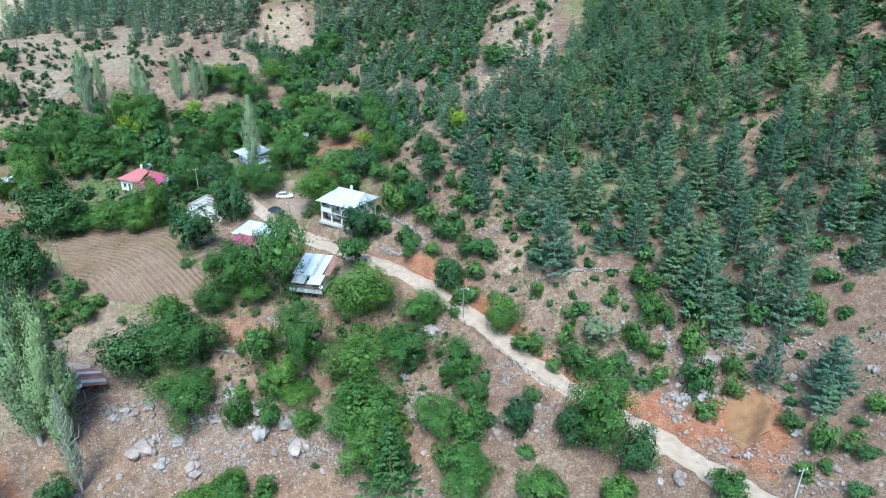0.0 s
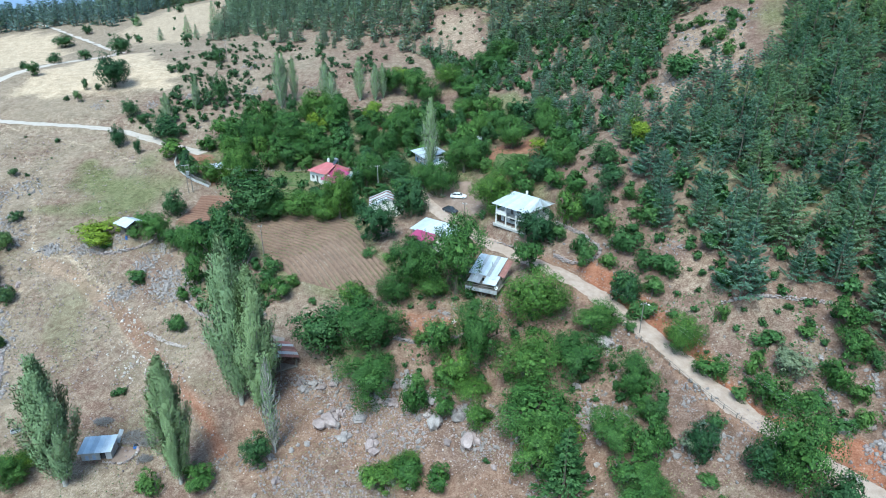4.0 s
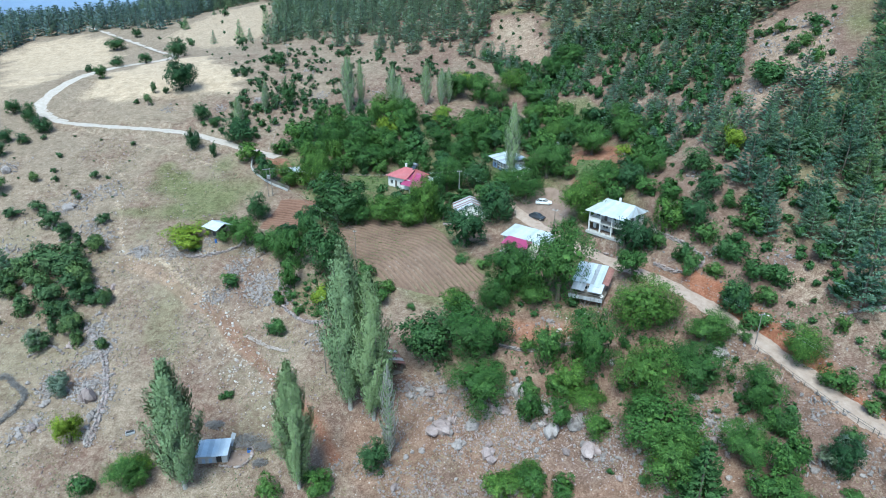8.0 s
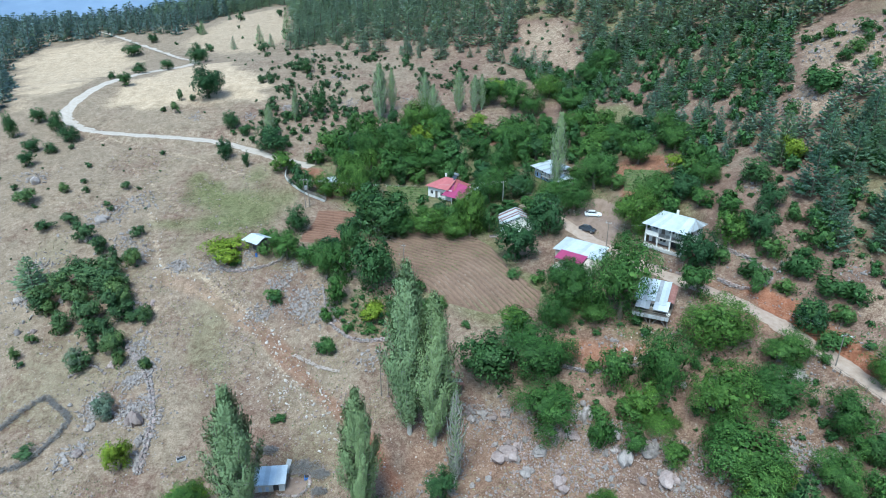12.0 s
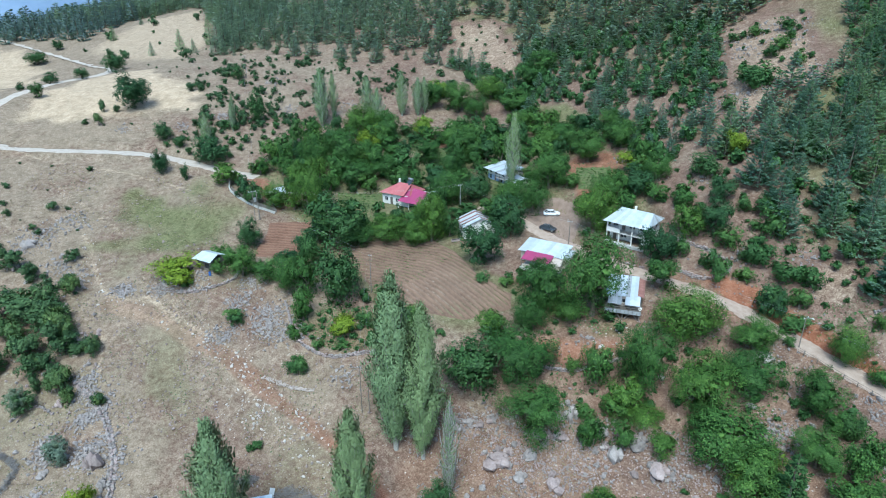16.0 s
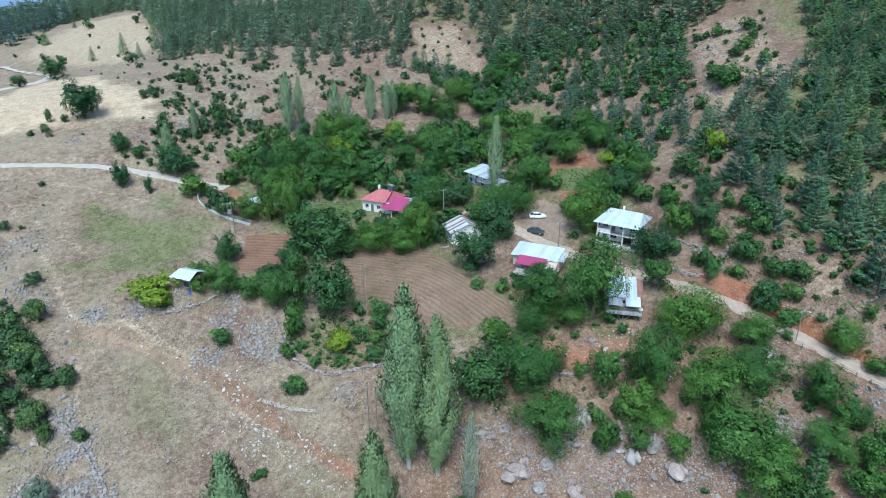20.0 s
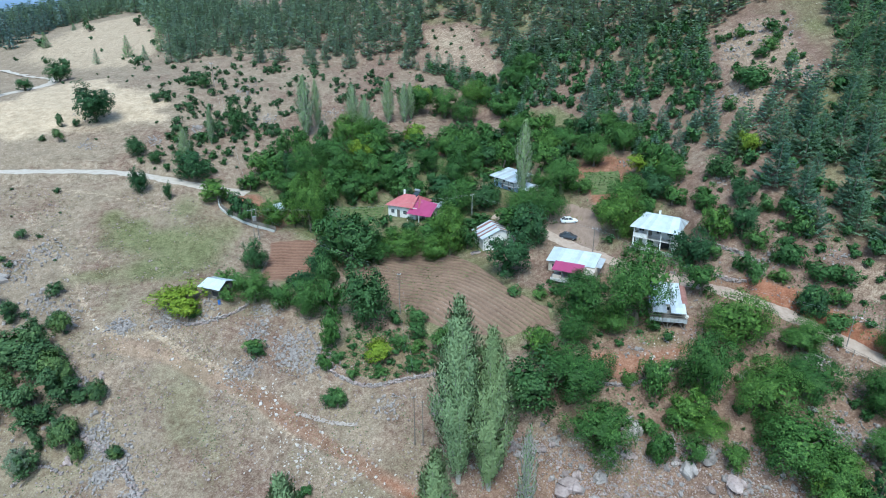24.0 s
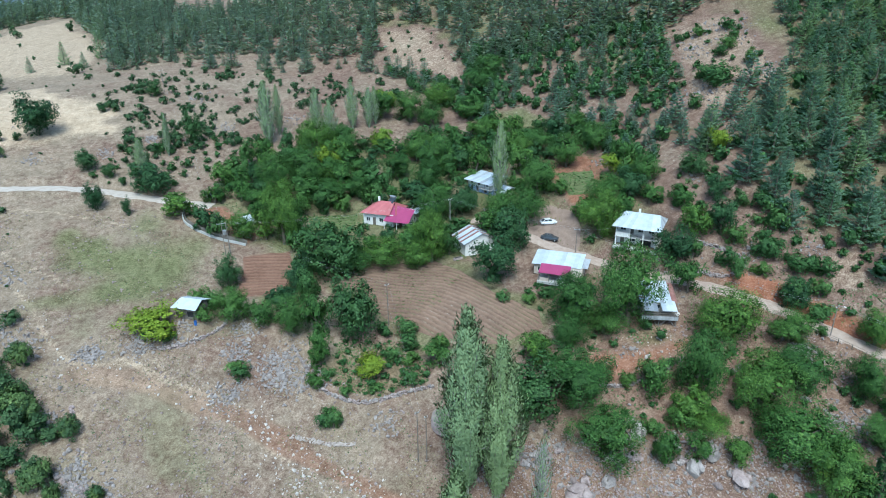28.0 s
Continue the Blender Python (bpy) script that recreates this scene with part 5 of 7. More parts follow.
dark_scrub += sized(scattered(rng, [(-120, 300), (-92, 345), (-60, 320), (-40, 296), (-60, 250), (-80, 225), (-110, 222)], 11.0, [(STRAW_HILL, 1)]), 1.2, 4.5, (0.6, 0.85), 1.8)
dark_scrub += sized(scattered(rng, FAR_HILL, 25.0), 2, 7, (0.7, 0.95), 1.6)
dark_scrub += sized(scattered(rng, BARE_PATCH, 6.0), 0.9, 2.6, (0.6, 0.9))
scrub += sized(scattered(rng, BARE_SLOPE, 4.6), 0.8, 3.4, (0.55, 0.9), 1.8)
scrub += sized(scattered(rng, ORCHARD, 8.5, [(CAR_YARD, 2), (MAIN_FIELD, 1.5), (SMALL_FIELD, 1), (RED_BED, 1)] + [(bed, 1) for bed in GARDEN_BEDS] + [([(px - r, py - r), (px + r, py - r), (px + r, py + r), (px - r, py + r)], 0.5) for px, py, r, _ in PADS]), 2, 5, (0.65, 0.9))
scrub += sized(scattered(rng, [(72, 118), (70, 98), (84, 76), (100, 68), (125, 60), (120, 80), (100, 96), (84, 108)], 3.6), 0.8, 2.8, (0.6, 0.8))
dark_scrub += sized(scattered(rng, [(-130, 215), (-90, 200), (-85, 160), (-75, 130), (-100, 100), (-150, 130)], 9.0), 0.7, 2.6, (0.55, 0.8), 1.6)
scrub += sized(scattered(rng, VINE_PLOT, 1.9), 0.8, 2.4, (0.5, 0.75))
grove_floor = scattered(rng, WALNUT_GROVE, 2.8, [(RED_TERRACE, 0.5), (CAR_YARD, 1)] + house_room)
scrub += sized(patchy(grove_floor, 8, 73, -0.15), 0.8, 3.0, (0.6, 0.85))
scrub += sized(scattered(rng, [(57, 134), (66, 121), (75, 108), (84, 100), (82, 112), (76, 126), (70, 139), (66, 156), (60, 150)], 3.8), 0.9, 3.6, (0.6, 0.85))
scrub += sized(scattered(rng, [(-62, 200), (-44, 204), (-28, 222), (-46, 228), (-66, 224), (-76, 212)], 3.6), 1.2, 4.4, (0.65, 0.9))
scrub += sized(scattered(rng, WOOD_EAST, 3.3, [(BARE_SLOPE, 1)], tries=16000), 1.8, 5.2, (0.65, 0.95))
rows_z["scrub"] = ground_z([r[0] for r in scrub], [r[1] for r in scrub])
spread_stuff("scrub", rng, FAR_BUSHES, scrub, BARK, LEAF_SCRUB, "low green scrub scattered over stony slopes", "scrub")
rows_z["dark_scrub"] = ground_z([r[0] for r in dark_scrub], [r[1] for r in dark_scrub])
spread_stuff("dark_scrub", rng, FAR_BUSHES, dark_scrub, BARK, LEAF_HILL, "dark compact bushes dotted over the dry hillside", "scrub")


# ---- buildings ----
def slab(bm, x0, x1, y0, y1, z0, z1, m=None):
    """Adds a box to a bmesh."""
    vs = [bm.verts.new(m @ Vector(p) if m else p) for p in ((x0, y0, z0), (x1, y0, z0), (x1, y1, z0), (x0, y1, z0), (x0, y0, z1), (x1, y0, z1), (x1, y1, z1), (x0, y1, z1))]
    for f in ((3, 2, 1, 0), (4, 5, 6, 7), (0, 1, 5, 4), (1, 2, 6, 5), (2, 3, 7, 6), (3, 0, 4, 7)):
        bm.faces.new([vs[i] for i in f])
    return bm


def block(*box, bevel=0.02):
    bm = slab(bmesh.new(), *box)
    if bevel:
        bmesh.ops.bevel(bm, geom=bm.edges[:], offset=bevel, segments=1, affect="EDGES")
    return bm


def beam(p, q, w, h=None):
    """A squared timber from p to q."""
    p, q = Vector(p), Vector(q)
    m = Matrix.Translation(p) @ (q - p).to_track_quat("X", "Z").to_matrix().to_4x4()
    h = h or w
    bm = slab(bmesh.new(), 0, (q - p).length, -w / 2, w / 2, -h / 2, h / 2, m)
    return bm


def rod(points, radius, sides=6):
    v, q = tube(points, [radius] * len(points), sides)
    return raw_mesh("rod", v, q, True)


def sheet_roof(root, eave_l, eave_r, top_r, top_l, count, materials, name="roof_sheet", label=""):
    """A slope of roofing sheets, each a thin plate with its own slight lift; materials are taken in turn."""
    el, er, tr, tl = map(Vector, (eave_l, eave_r, top_r, top_l))
    up = (er - el).cross(tl - el + tr - er).normalized()
    if up.z < 0:
        up = -up
    rnd = random.Random(round(el.x * 100 + er.y * 10 + count))
    for k in range(count):
        a, b = k / count, (k + 1.06) / count
        lift = up * (0.012 + 0.03 * (k % 2) + rnd.uniform(0, 0.02))
        slip = (tl - el).normalized() * -rnd.uniform(0, 0.12)
        ends = [el.lerp(er, a) + slip, el.lerp(er, min(b, 1)) + slip, tl.lerp(tr, min(b, 1)), tl.lerp(tr, a)]
        bm = bmesh.new()
        low, high = [bm.verts.new(p + lift) for p in ends], [bm.verts.new(p + lift + up * 0.025) for p in ends]
        bm.faces.new(high)
        bm.faces.new(low[::-1])
        for i in range(4):
            bm.faces.new((low[i], low[(i + 1) % 4], high[(i + 1) % 4], high[i]))
        bmesh.ops.recalc_face_normals(bm, faces=bm.faces[:])
        part(name, bm, materials[k % len(materials)], root, label if k == 0 else "")


def wall_panel(root, at, turn, length, height, openings, material, thick=0.22, gable=0.0):
    """A wall along its own x from a corner, with openings (x0, x1, z0, z1, kind) that go through it, and what stands in them."""
    m = pose(*at, 0, 0, turn)
    bm = bmesh.new()
    xs = sorted({0.0, length, *[v for o in openings for v in o[:2]]})
    zs = sorted({0.0, height, *[v for o in openings for v in o[2:4]]})
    nx, nz = len(xs) - 1, len(zs) - 1
    solid = {(i, k) for i in range(nx) for k in range(nz) if not any(o[0] <= xs[i] and o[1] >= xs[i + 1] and o[2] <= zs[k] and o[3] >= zs[k + 1] for o in openings)}
    corners = {}

    def at_corner(i, k, y):
        if (i, k, y) not in corners:
            corners[i, k, y] = bm.verts.new(m @ Vector((xs[i], y, zs[k])))
        return corners[i, k, y]

    for i, k in solid:
        a, b, c, d = (i, k), (i + 1, k), (i + 1, k + 1), (i, k + 1)
        bm.faces.new([at_corner(*p, 0) for p in (a, b, c, d)])
        bm.faces.new([at_corner(*p, thick) for p in (d, c, b, a)])
        for near, (p, q) in (((i, k - 1), (a, b)), ((i + 1, k), (b, c)), ((i, k + 1), (c, d)), ((i - 1, k), (d, a))):
            if near not in solid:
                bm.faces.new([at_corner(*q, 0), at_corner(*p, 0), at_corner(*p, thick), at_corner(*q, thick)])
    if gable:
        vs = [bm.verts.new(m @ Vector(p)) for y in (0, thick) for p in ((0, y, height), (length, y, height), (length / 2, y, height + gable))]
        bm.verts.ensure_lookup_table()
        for f in ((0, 1, 2), (5, 4, 3), (0, 3, 4, 1), (1, 4, 5, 2), (2, 5, 3, 0)):
            bm.faces.new([vs[i] for i in f])
    bmesh.ops.remove_doubles(bm, verts=bm.verts[:], dist=0.001)
    part("wall", bm, material, root)
    for x0, x1, z0, z1, kind in openings:
        if kind == "door":
            leaf = part("door", slab(bmesh.new(), x0, x1, 0.1, 0.15, z0, z1, m), WOOD, root)
            part("door_handle", slab(bmesh.new(), x1 - 0.14, x1 - 0.06, 0.06, 0.1, z0 + 0.95, z0 + 1.05, m), STEEL, leaf)
        elif kind == "window":
            frame_bm = bmesh.new()
            for box in ((x0, x0 + 0.07, z0, z1), (x1 - 0.07, x1, z0, z1), (x0 + 0.07, x1 - 0.07, z0, z0 + 0.07), (x0 + 0.07, x1 - 0.07, z1 - 0.07, z1), ((x0 + x1) / 2 - 0.03, (x0 + x1) / 2 + 0.03, z0 + 0.07, z1 - 0.07)):
                slab(frame_bm, box[0], box[1], 0.06, 0.12, box[2], box[3], m)
            win = part("window", frame_bm, PLASTER, root)
            part("pane", slab(bmesh.new(), x0 + 0.06, x1 - 0.06, 0.085, 0.095, z0 + 0.06, z1 - 0.06, m), GLASS, win)
            part("window_sill", slab(bmesh.new(), x0 - 0.06, x1 + 0.06, -0.08, 0.1, z0 - 0.06, z0 - 0.003, m), CONCRETE, win)
        else:
            # Open bay: a dark sheet stands in for the shade behind it.
            part("opening_shade", slab(bmesh.new(), x0 + 0.003, x1 - 0.003, thick - 0.03, thick - 0.01, z0, z1 - 0.003, m), DARK, root)


def building(name, x, y, z, turn, label, category="house"):
    root = tagged(new(name), label, category)
    root.matrix_basis = pose(x, y, z, 0, 0, turn)
    return root


def ring_of_walls(root, w, d, h, material, front=(), right=(), back=(), left=(), x0=0.0, y0=0.0, z0=0.0, gable=0.0):
    wall_panel(root, (x0, y0, z0), 0, w, h, front, material, gable=gable)
    wall_panel(root, (x0 + w, y0 + 0.23, z0), 90, d - 0.46, h, right, material)
    wall_panel(root, (x0 + w, y0 + d, z0), 180, w, h, back, material, gable=gable)
    wall_panel(root, (x0, y0 + d - 0.23, z0), 270, d - 0.46, h, left, material)


def satellite_dish(root, at, size=0.45):
    dish = bmesh.new()
    bmesh.ops.create_uvsphere(dish, u_segments=12, v_segments=6, radius=size)
    bmesh.ops.delete(dish, geom=[v for v in dish.verts if v.co.z > -size * 0.4], context="VERTS")
    bmesh.ops.rotate(dish, verts=dish.verts, matrix=Matrix.Rotation(radians(60), 3, "X"))
    bmesh.ops.translate(dish, verts=dish.verts, vec=Vector(at) + Vector((0, 0, size)))
    d = part("satellite_dish", dish, PLASTER, root, "white satellite dish")
    part("mast", rod([Vector(at) - Vector((0, 0, 0.6)), Vector(at) + Vector((0, 0, 0.3))], 0.03), STEEL, d)


def white_house():
    root = building("house", 43.7, 134.7, 4.55, -47, "white two-storey house with a pillared veranda and pale tin hip roof")
    w, d, floor = 9.2, 9.0, 2.45
    ring_of_walls(root, w, d - 2.2, floor - 0.13, PLASTER, y0=2.2, front=[(0.8, 1.7, 0, 2.0, "door"), (2.6, 4.2, 0.7, 1.8, "window"), (5.4, 7.8, 0, 2.0, "open")],
                  left=[(2, 3.2, 0.9, 1.9, "window")], right=[(2, 3.2, 0.9, 1.9, "window")])
    ring_of_walls(root, w, d - 2.2, floor - 0.1, PLASTER, y0=2.2, z0=floor, front=[(0.6, 1.9, 0.8, 1.9, "window"), (2.8, 3.7, 0, 2.05, "door"), (4.6, 6.0, 0.8, 1.9, "window"), (7, 8.3, 0.8, 1.9, "window")],
                  left=[(1, 2.2, 0.8, 1.9, "window"), (4, 5.2, 0.8, 1.9, "window")], right=[(1, 2.2, 0.8, 1.9, "window"), (4, 5.2, 0.8, 1.9, "window")])
    part("floor_slab", block(-0.1, w + 0.1, -0.15, d, floor - 0.13, floor - 0.003), CONCRETE, root)
    part("terrace_slab", block(-0.3, w + 0.3, -0.5, d + 0.2, -0.6, -0.005), CONCRETE, root)
    for x in (0, 3.0, 6.1, w - 0.28):
        part("pillar", block(x, x + 0.28, 0, 0.28, 0, floor - 0.14), PLASTER, root)
        part("pillar", block(x, x + 0.28, 0, 0.28, floor, 2 * floor - 0.12), PLASTER, root)
    part("parapet", block(0.29, 2.98, 0.04, 0.18, floor, floor + 1.0), PLASTER, root)
    part("parapet", block(0.04, 0.18, 0.29, 2.1, floor, floor + 1.0), PLASTER, root)
    for x0, x1 in ((3.3, 6.08), (6.4, 8.9)):
        for z in (0.25, 0.6, 0.95):
            part("rail", beam((x0, 0.12, floor + z), (x1, 0.12, floor + z), 0.06), STEEL, root)
        for k in range(4):
            x = x0 + (x1 - x0) * (k + 0.5) / 4
            part("baluster", beam((x, 0.12, floor), (x, 0.12, floor + 0.92), 0.04), STEEL, root)
    part("ceiling_board", block(0, w, 0, d, 2 * floor - 0.1, 2 * floor - 0.02), PLASTER, root)
    o, e, r = 0.75, 2 * floor + 0.03, 2 * floor + 1.85
    rl, rr = (0.9, d * 0.62, r), (w - 0.5, d * 0.62, r)
    sheet_roof(root, (-o, -o, e), (w + o, -o, e), rr, rl, 10, [TIN], label="pale blue-white roofing sheet")
    sheet_roof(root, (w + o, d + o, e), (-o, d + o, e), rl, rr, 10, [TIN])
    sheet_roof(root, (-o, d + o, e), (-o, -o, e), rl, rl, 9, [TIN])
    sheet_roof(root, (w + o, -o, e), (w + o, d + o, e), rr, rr, 9, [TIN, TIN, TIN_OLD])
    part("ridge_cap", beam((rl[0] - 0.1, rl[1], r + 0.07), (rr[0] + 0.1, rr[1], r + 0.07), 0.3, 0.06), TIN, root)
    part("chimney", block(3.6, 4.05, 6.6, 7.05, e + 0.4, r + 0.6), PLASTER, root)


def stilt_house():
    root = building("stilt_house", 35.6, 111.8, -1.05, -25.7, "timber house on braced stilts with patched pale tin roofs")
    w, d = 6.6, 8.4
    part("floor_deck", block(-0.3, w + 0.3, -0.4, d, -0.16, -0.003), WOOD, root)
    for x in (0, w / 2, w):
        for y in (0.1, d / 2, d - 0.2):
            g = float(ground_z(*(root.matrix_basis @ Vector((x, y, 0))).xy)[0]) + 1.05
            if g < -0.3:
                part("stilt", beam((x, y, g - 0.3), (x, y, -0.165), 0.2), WOOD, root)
    g0 = float(ground_z(*(root.matrix_basis @ Vector((w / 2, 0, 0))).xy)[0]) + 1.05
    for x0, x1 in ((0.15, 1.5), (3.1, 1.8), (3.5, 5.0), (6.4, 5.1)):
        part("brace", beam((x0, 0.1, max(g0, -3.2)), (x1, 0.1, -0.2), 0.13), WOOD, root)
    ring_of_walls(root, w - 0.6, d - 2.2, 2.1, PLASTER_TAN, x0=0.3, y0=2.1, front=[(0.5, 1.3, 0, 1.9, "door"), (2.2, 3.4, 0.7, 1.6, "window"), (4.2, 5.5, 0.5, 1.7, "open")], right=[(1.5, 2.6, 0.7, 1.6, "window")])
    for z in (0.45, 0.9):
        part("rail", beam((-0.2, -0.3, z), (w + 0.2, -0.3, z), 0.09), WOOD, root)
    for k in range(8):
        part("rail_post", beam((-0.2 + k * (w + 0.4) / 7, -0.3, 0), (-0.2 + k * (w + 0.4) / 7, -0.3, 0.95), 0.08), WOOD, root)
    for k in range(9):
        part("deck_board", block(-0.25 + k * 0.79, 0.5 + k * 0.79, -0.45, -0.41, -0.5, 0.35), TIN_OLD, root)
    sheet_roof(root, (-0.4, 2.0, 2.25), (4.4, 2.0, 2.25), (4.4, d + 0.5, 3.9), (-0.4, d + 0.5, 3.9), 6, [TIN, TIN, TIN_OLD], label="patched pale roofing sheet")
    sheet_roof(root, (4.4, 1.2, 2.1), (5.9, 1.2, 2.1), (5.9, d + 0.5, 3.85), (4.4, d + 0.5, 3.85), 2, [TIN])
    sheet_roof(root, (5.9, 3.0, 2.15), (7.2, 3.0, 1.95), (7.2, d + 0.4, 3.3), (5.9, d + 0.4, 3.6), 3, [TIN_RUST], label="rust-red roofing sheet")
    sheet_roof(root, (3.6, -0.5, 1.55), (6.5, -0.5, 1.55), (6.5, 2.6, 2.3), (3.6, 2.6, 2.3), 3, [TIN])
    sheet_roof(root, (0.2, -0.2, 1.45), (2.9, -0.2, 1.35), (2.9, 2.4, 2.3), (0.2, 2.4, 2.3), 3, [TIN_OLD])
    for x in (0.1, 3.3, 6.4):
        part("porch_post", beam((x, -0.2, 0), (x, -0.2, 1.5), 0.1), WOOD, root)
    part("stove_pipe", rod([(3.8, 5.0, 2.8), (3.8, 5.0, 4.2)], 0.09), STEEL, root)
    satellite_dish(root, (6.6, -0.5, 0.7))


def low_house():
    root = building("cottage", 23.7, 136.1, 0.0, -38.6, "low pale cottage with white tin roof and magenta porch canopy")
    w, d = 11, 5.2
    ring_of_walls(root, w, d, 2.55, PLASTER_TAN, front=[(0.8, 1.8, 0.8, 1.8, "window"), (3, 3.9, 0, 2.0, "door"), (5, 6.2, 0.8, 1.8, "window"), (8.2, 9.4, 0.7, 1.7, "window")], left=[(1.5, 2.6, 0.8, 1.8, "window")])
    sheet_roof(root, (-0.5, -0.5, 2.6), (w - 0.4, -0.5, 2.6), (w - 0.2, d + 0.5, 3.7), (-0.3, d + 0.5, 3.7), 11, [TIN], label="pale roofing sheet")
    sheet_roof(root, (w - 0.4, 0.2, 2.5), (w + 0.9, 0.3, 2.4), (w + 1.1, d - 1, 3.2), (w - 0.2, d - 1, 3.3), 2, [TIN_OLD])
    sheet_roof(root, (1.7, -3.6, 1.95), (8.4, -3.6, 1.95), (8.4, -0.3, 2.85), (1.7, -0.3, 2.85), 7, [TIN_MAGENTA], "canopy_sheet", "magenta painted tin sheet")
    for x in (1.8, 4.0, 6.2, 8.3):
        part("porch_post", beam((x, -3.5, -0.4), (x, -3.5, 1.95), 0.11), WOOD, root)
    part("porch_beam", beam((1.7, -3.5, 1.9), (8.4, -3.5, 1.9), 0.1), WOOD, root)
    part("porch_floor", block(1.5, 10.6, -3.8, -0.01, -0.6, 0.0), CONCRETE, root)
    part("porch_wall", block(2.0, 3.9, -3.45, -3.3, 0, 0.8), PLASTER_TAN, root)
    sheet_roof(root, (8.4, -2.6, 1.6), (10.8, -2.6, 1.5), (10.8, 0, 2.4), (8.4, 0, 2.5), 3, [PLASTER_TAN])
    part("side_shed", block(8.6, 10.6, -2.4, -0.05, 0, 1.5), PLASTER_TAN, root)


def gable_shed():
    root = building("barn", 12.5, 150.1, 0.15, 4, "white plastered barn with streaked rusty gable roof")
    w, d, h, g = 8.6, 6.6, 3.5, 1.8
    ring_of_walls(root, w, d, h, PLASTER, gable=g, front=[(1.4, 2.3, 1.5, 2.5, "window"), (5, 6.4, 0, 2.2, "door")], left=[(2.5, 3.4, 1.3, 2.2, "window")])
    sheet_roof(root, (-0.5, d + 0.4, h - 0.15), (-0.5, -0.4, h - 0.15), (w / 2, -0.4, h + g + 0.1), (w / 2, d + 0.4, h + g + 0.1), 9, [TIN, TIN_RUST, TIN, TIN, TIN_RUST], label="white and rust-streaked roofing sheet")
    sheet_roof(root, (w + 0.5, -0.4, h - 0.15), (w + 0.5, d + 0.4, h - 0.15), (w / 2, d + 0.4, h + g + 0.1), (w / 2, -0.4, h + g + 0.1), 9, [TIN_OLD, TIN_RUST, TIN])


def blue_house():
    root = building("house", 23.8, 176.6, 8.75, -65, "small blue and white house with a sloping grey tin roof")
    w, d = 9.2, 5.4
    ring_of_walls(root, w, d, 1.75, PLASTER_BLUE, z0=-0.4, front=[(0.8, 1.7, 0.4, 1.7, "open"), (3.0, 3.9, 0.4, 1.7, "door"), (5.6, 6.8, 0.4, 1.6, "open")], left=[(2, 3, 0.9, 1.6, "window")])
    ring_of_walls(root, w, d, 1.6, PLASTER, z0=1.353, front=[(0.7, 1.7, 0.35, 1.3, "window"), (3.4, 4.4, 0.35, 1.3, "window"), (6.4, 7.4, 0.35, 1.3, "window")], left=[(2, 3, 0.35, 1.3, "window")])
    part("balcony", block(4.6, w - 0.2, -1.1, -0.01, 1.2, 1.36), CONCRETE, root)
    for x in (4.7, 6.8, w - 0.4):
        part("balcony_post", beam((x, -1.0, -0.6), (x, -1.0, 2.7), 0.12), WOOD, root)
    part("balcony_rail", beam((4.6, -1.02, 2.1), (w - 0.2, -1.02, 2.1), 0.08), PLASTER, root)
    sheet_roof(root, (-0.6, -1.3, 2.95), (w + 0.2, -1.3, 2.85), (w + 0.2, d + 0.6, 3.9), (-0.6, d + 0.6, 4.0), 9, [TIN, TIN, TIN_OLD], label="pale grey roofing sheet")
    ring_of_walls(root, 3.6, 4.4, 1.9, PLASTER, x0=w + 0.01, y0=0.3, z0=-0.3, front=[(0.6, 1.5, 0.1, 1.7, "open"), (2.2, 3.1, 0.7, 1.5, "window")])
    sheet_roof(root, (w + 0.1, -0.6, 1.65), (w + 4.2, -0.7, 1.45), (w + 4.2, 2.7, 2.3), (w + 0.1, 2.6, 2.6), 5, [TIN_OLD, TIN], label="weathered grey roofing sheet")
    sheet_roof(root, (w + 4.3, 5.6, 1.5), (w + 0.1, 5.6, 1.7), (w + 0.1, 2.6, 2.6), (w + 4.2, 2.7, 2.3), 5, [TIN_OLD])
    out = building("outhouse", 41.0, 180.2, float(ground_z(41.0, 180.2)[0]), -30, "little outhouse with a pale tin roof", "shed")
    ring_of_walls(out, 2.4, 2.2, 2.0, PLASTER_TAN, front=[(0.7, 1.5, 0, 1.8, "door")])
    sheet_roof(out, (-0.3, -0.3, 2.05), (2.7, -0.3, 2.05), (2.7, 2.5, 2.6), (-0.3, 2.5, 2.6), 3, [TIN_OLD])


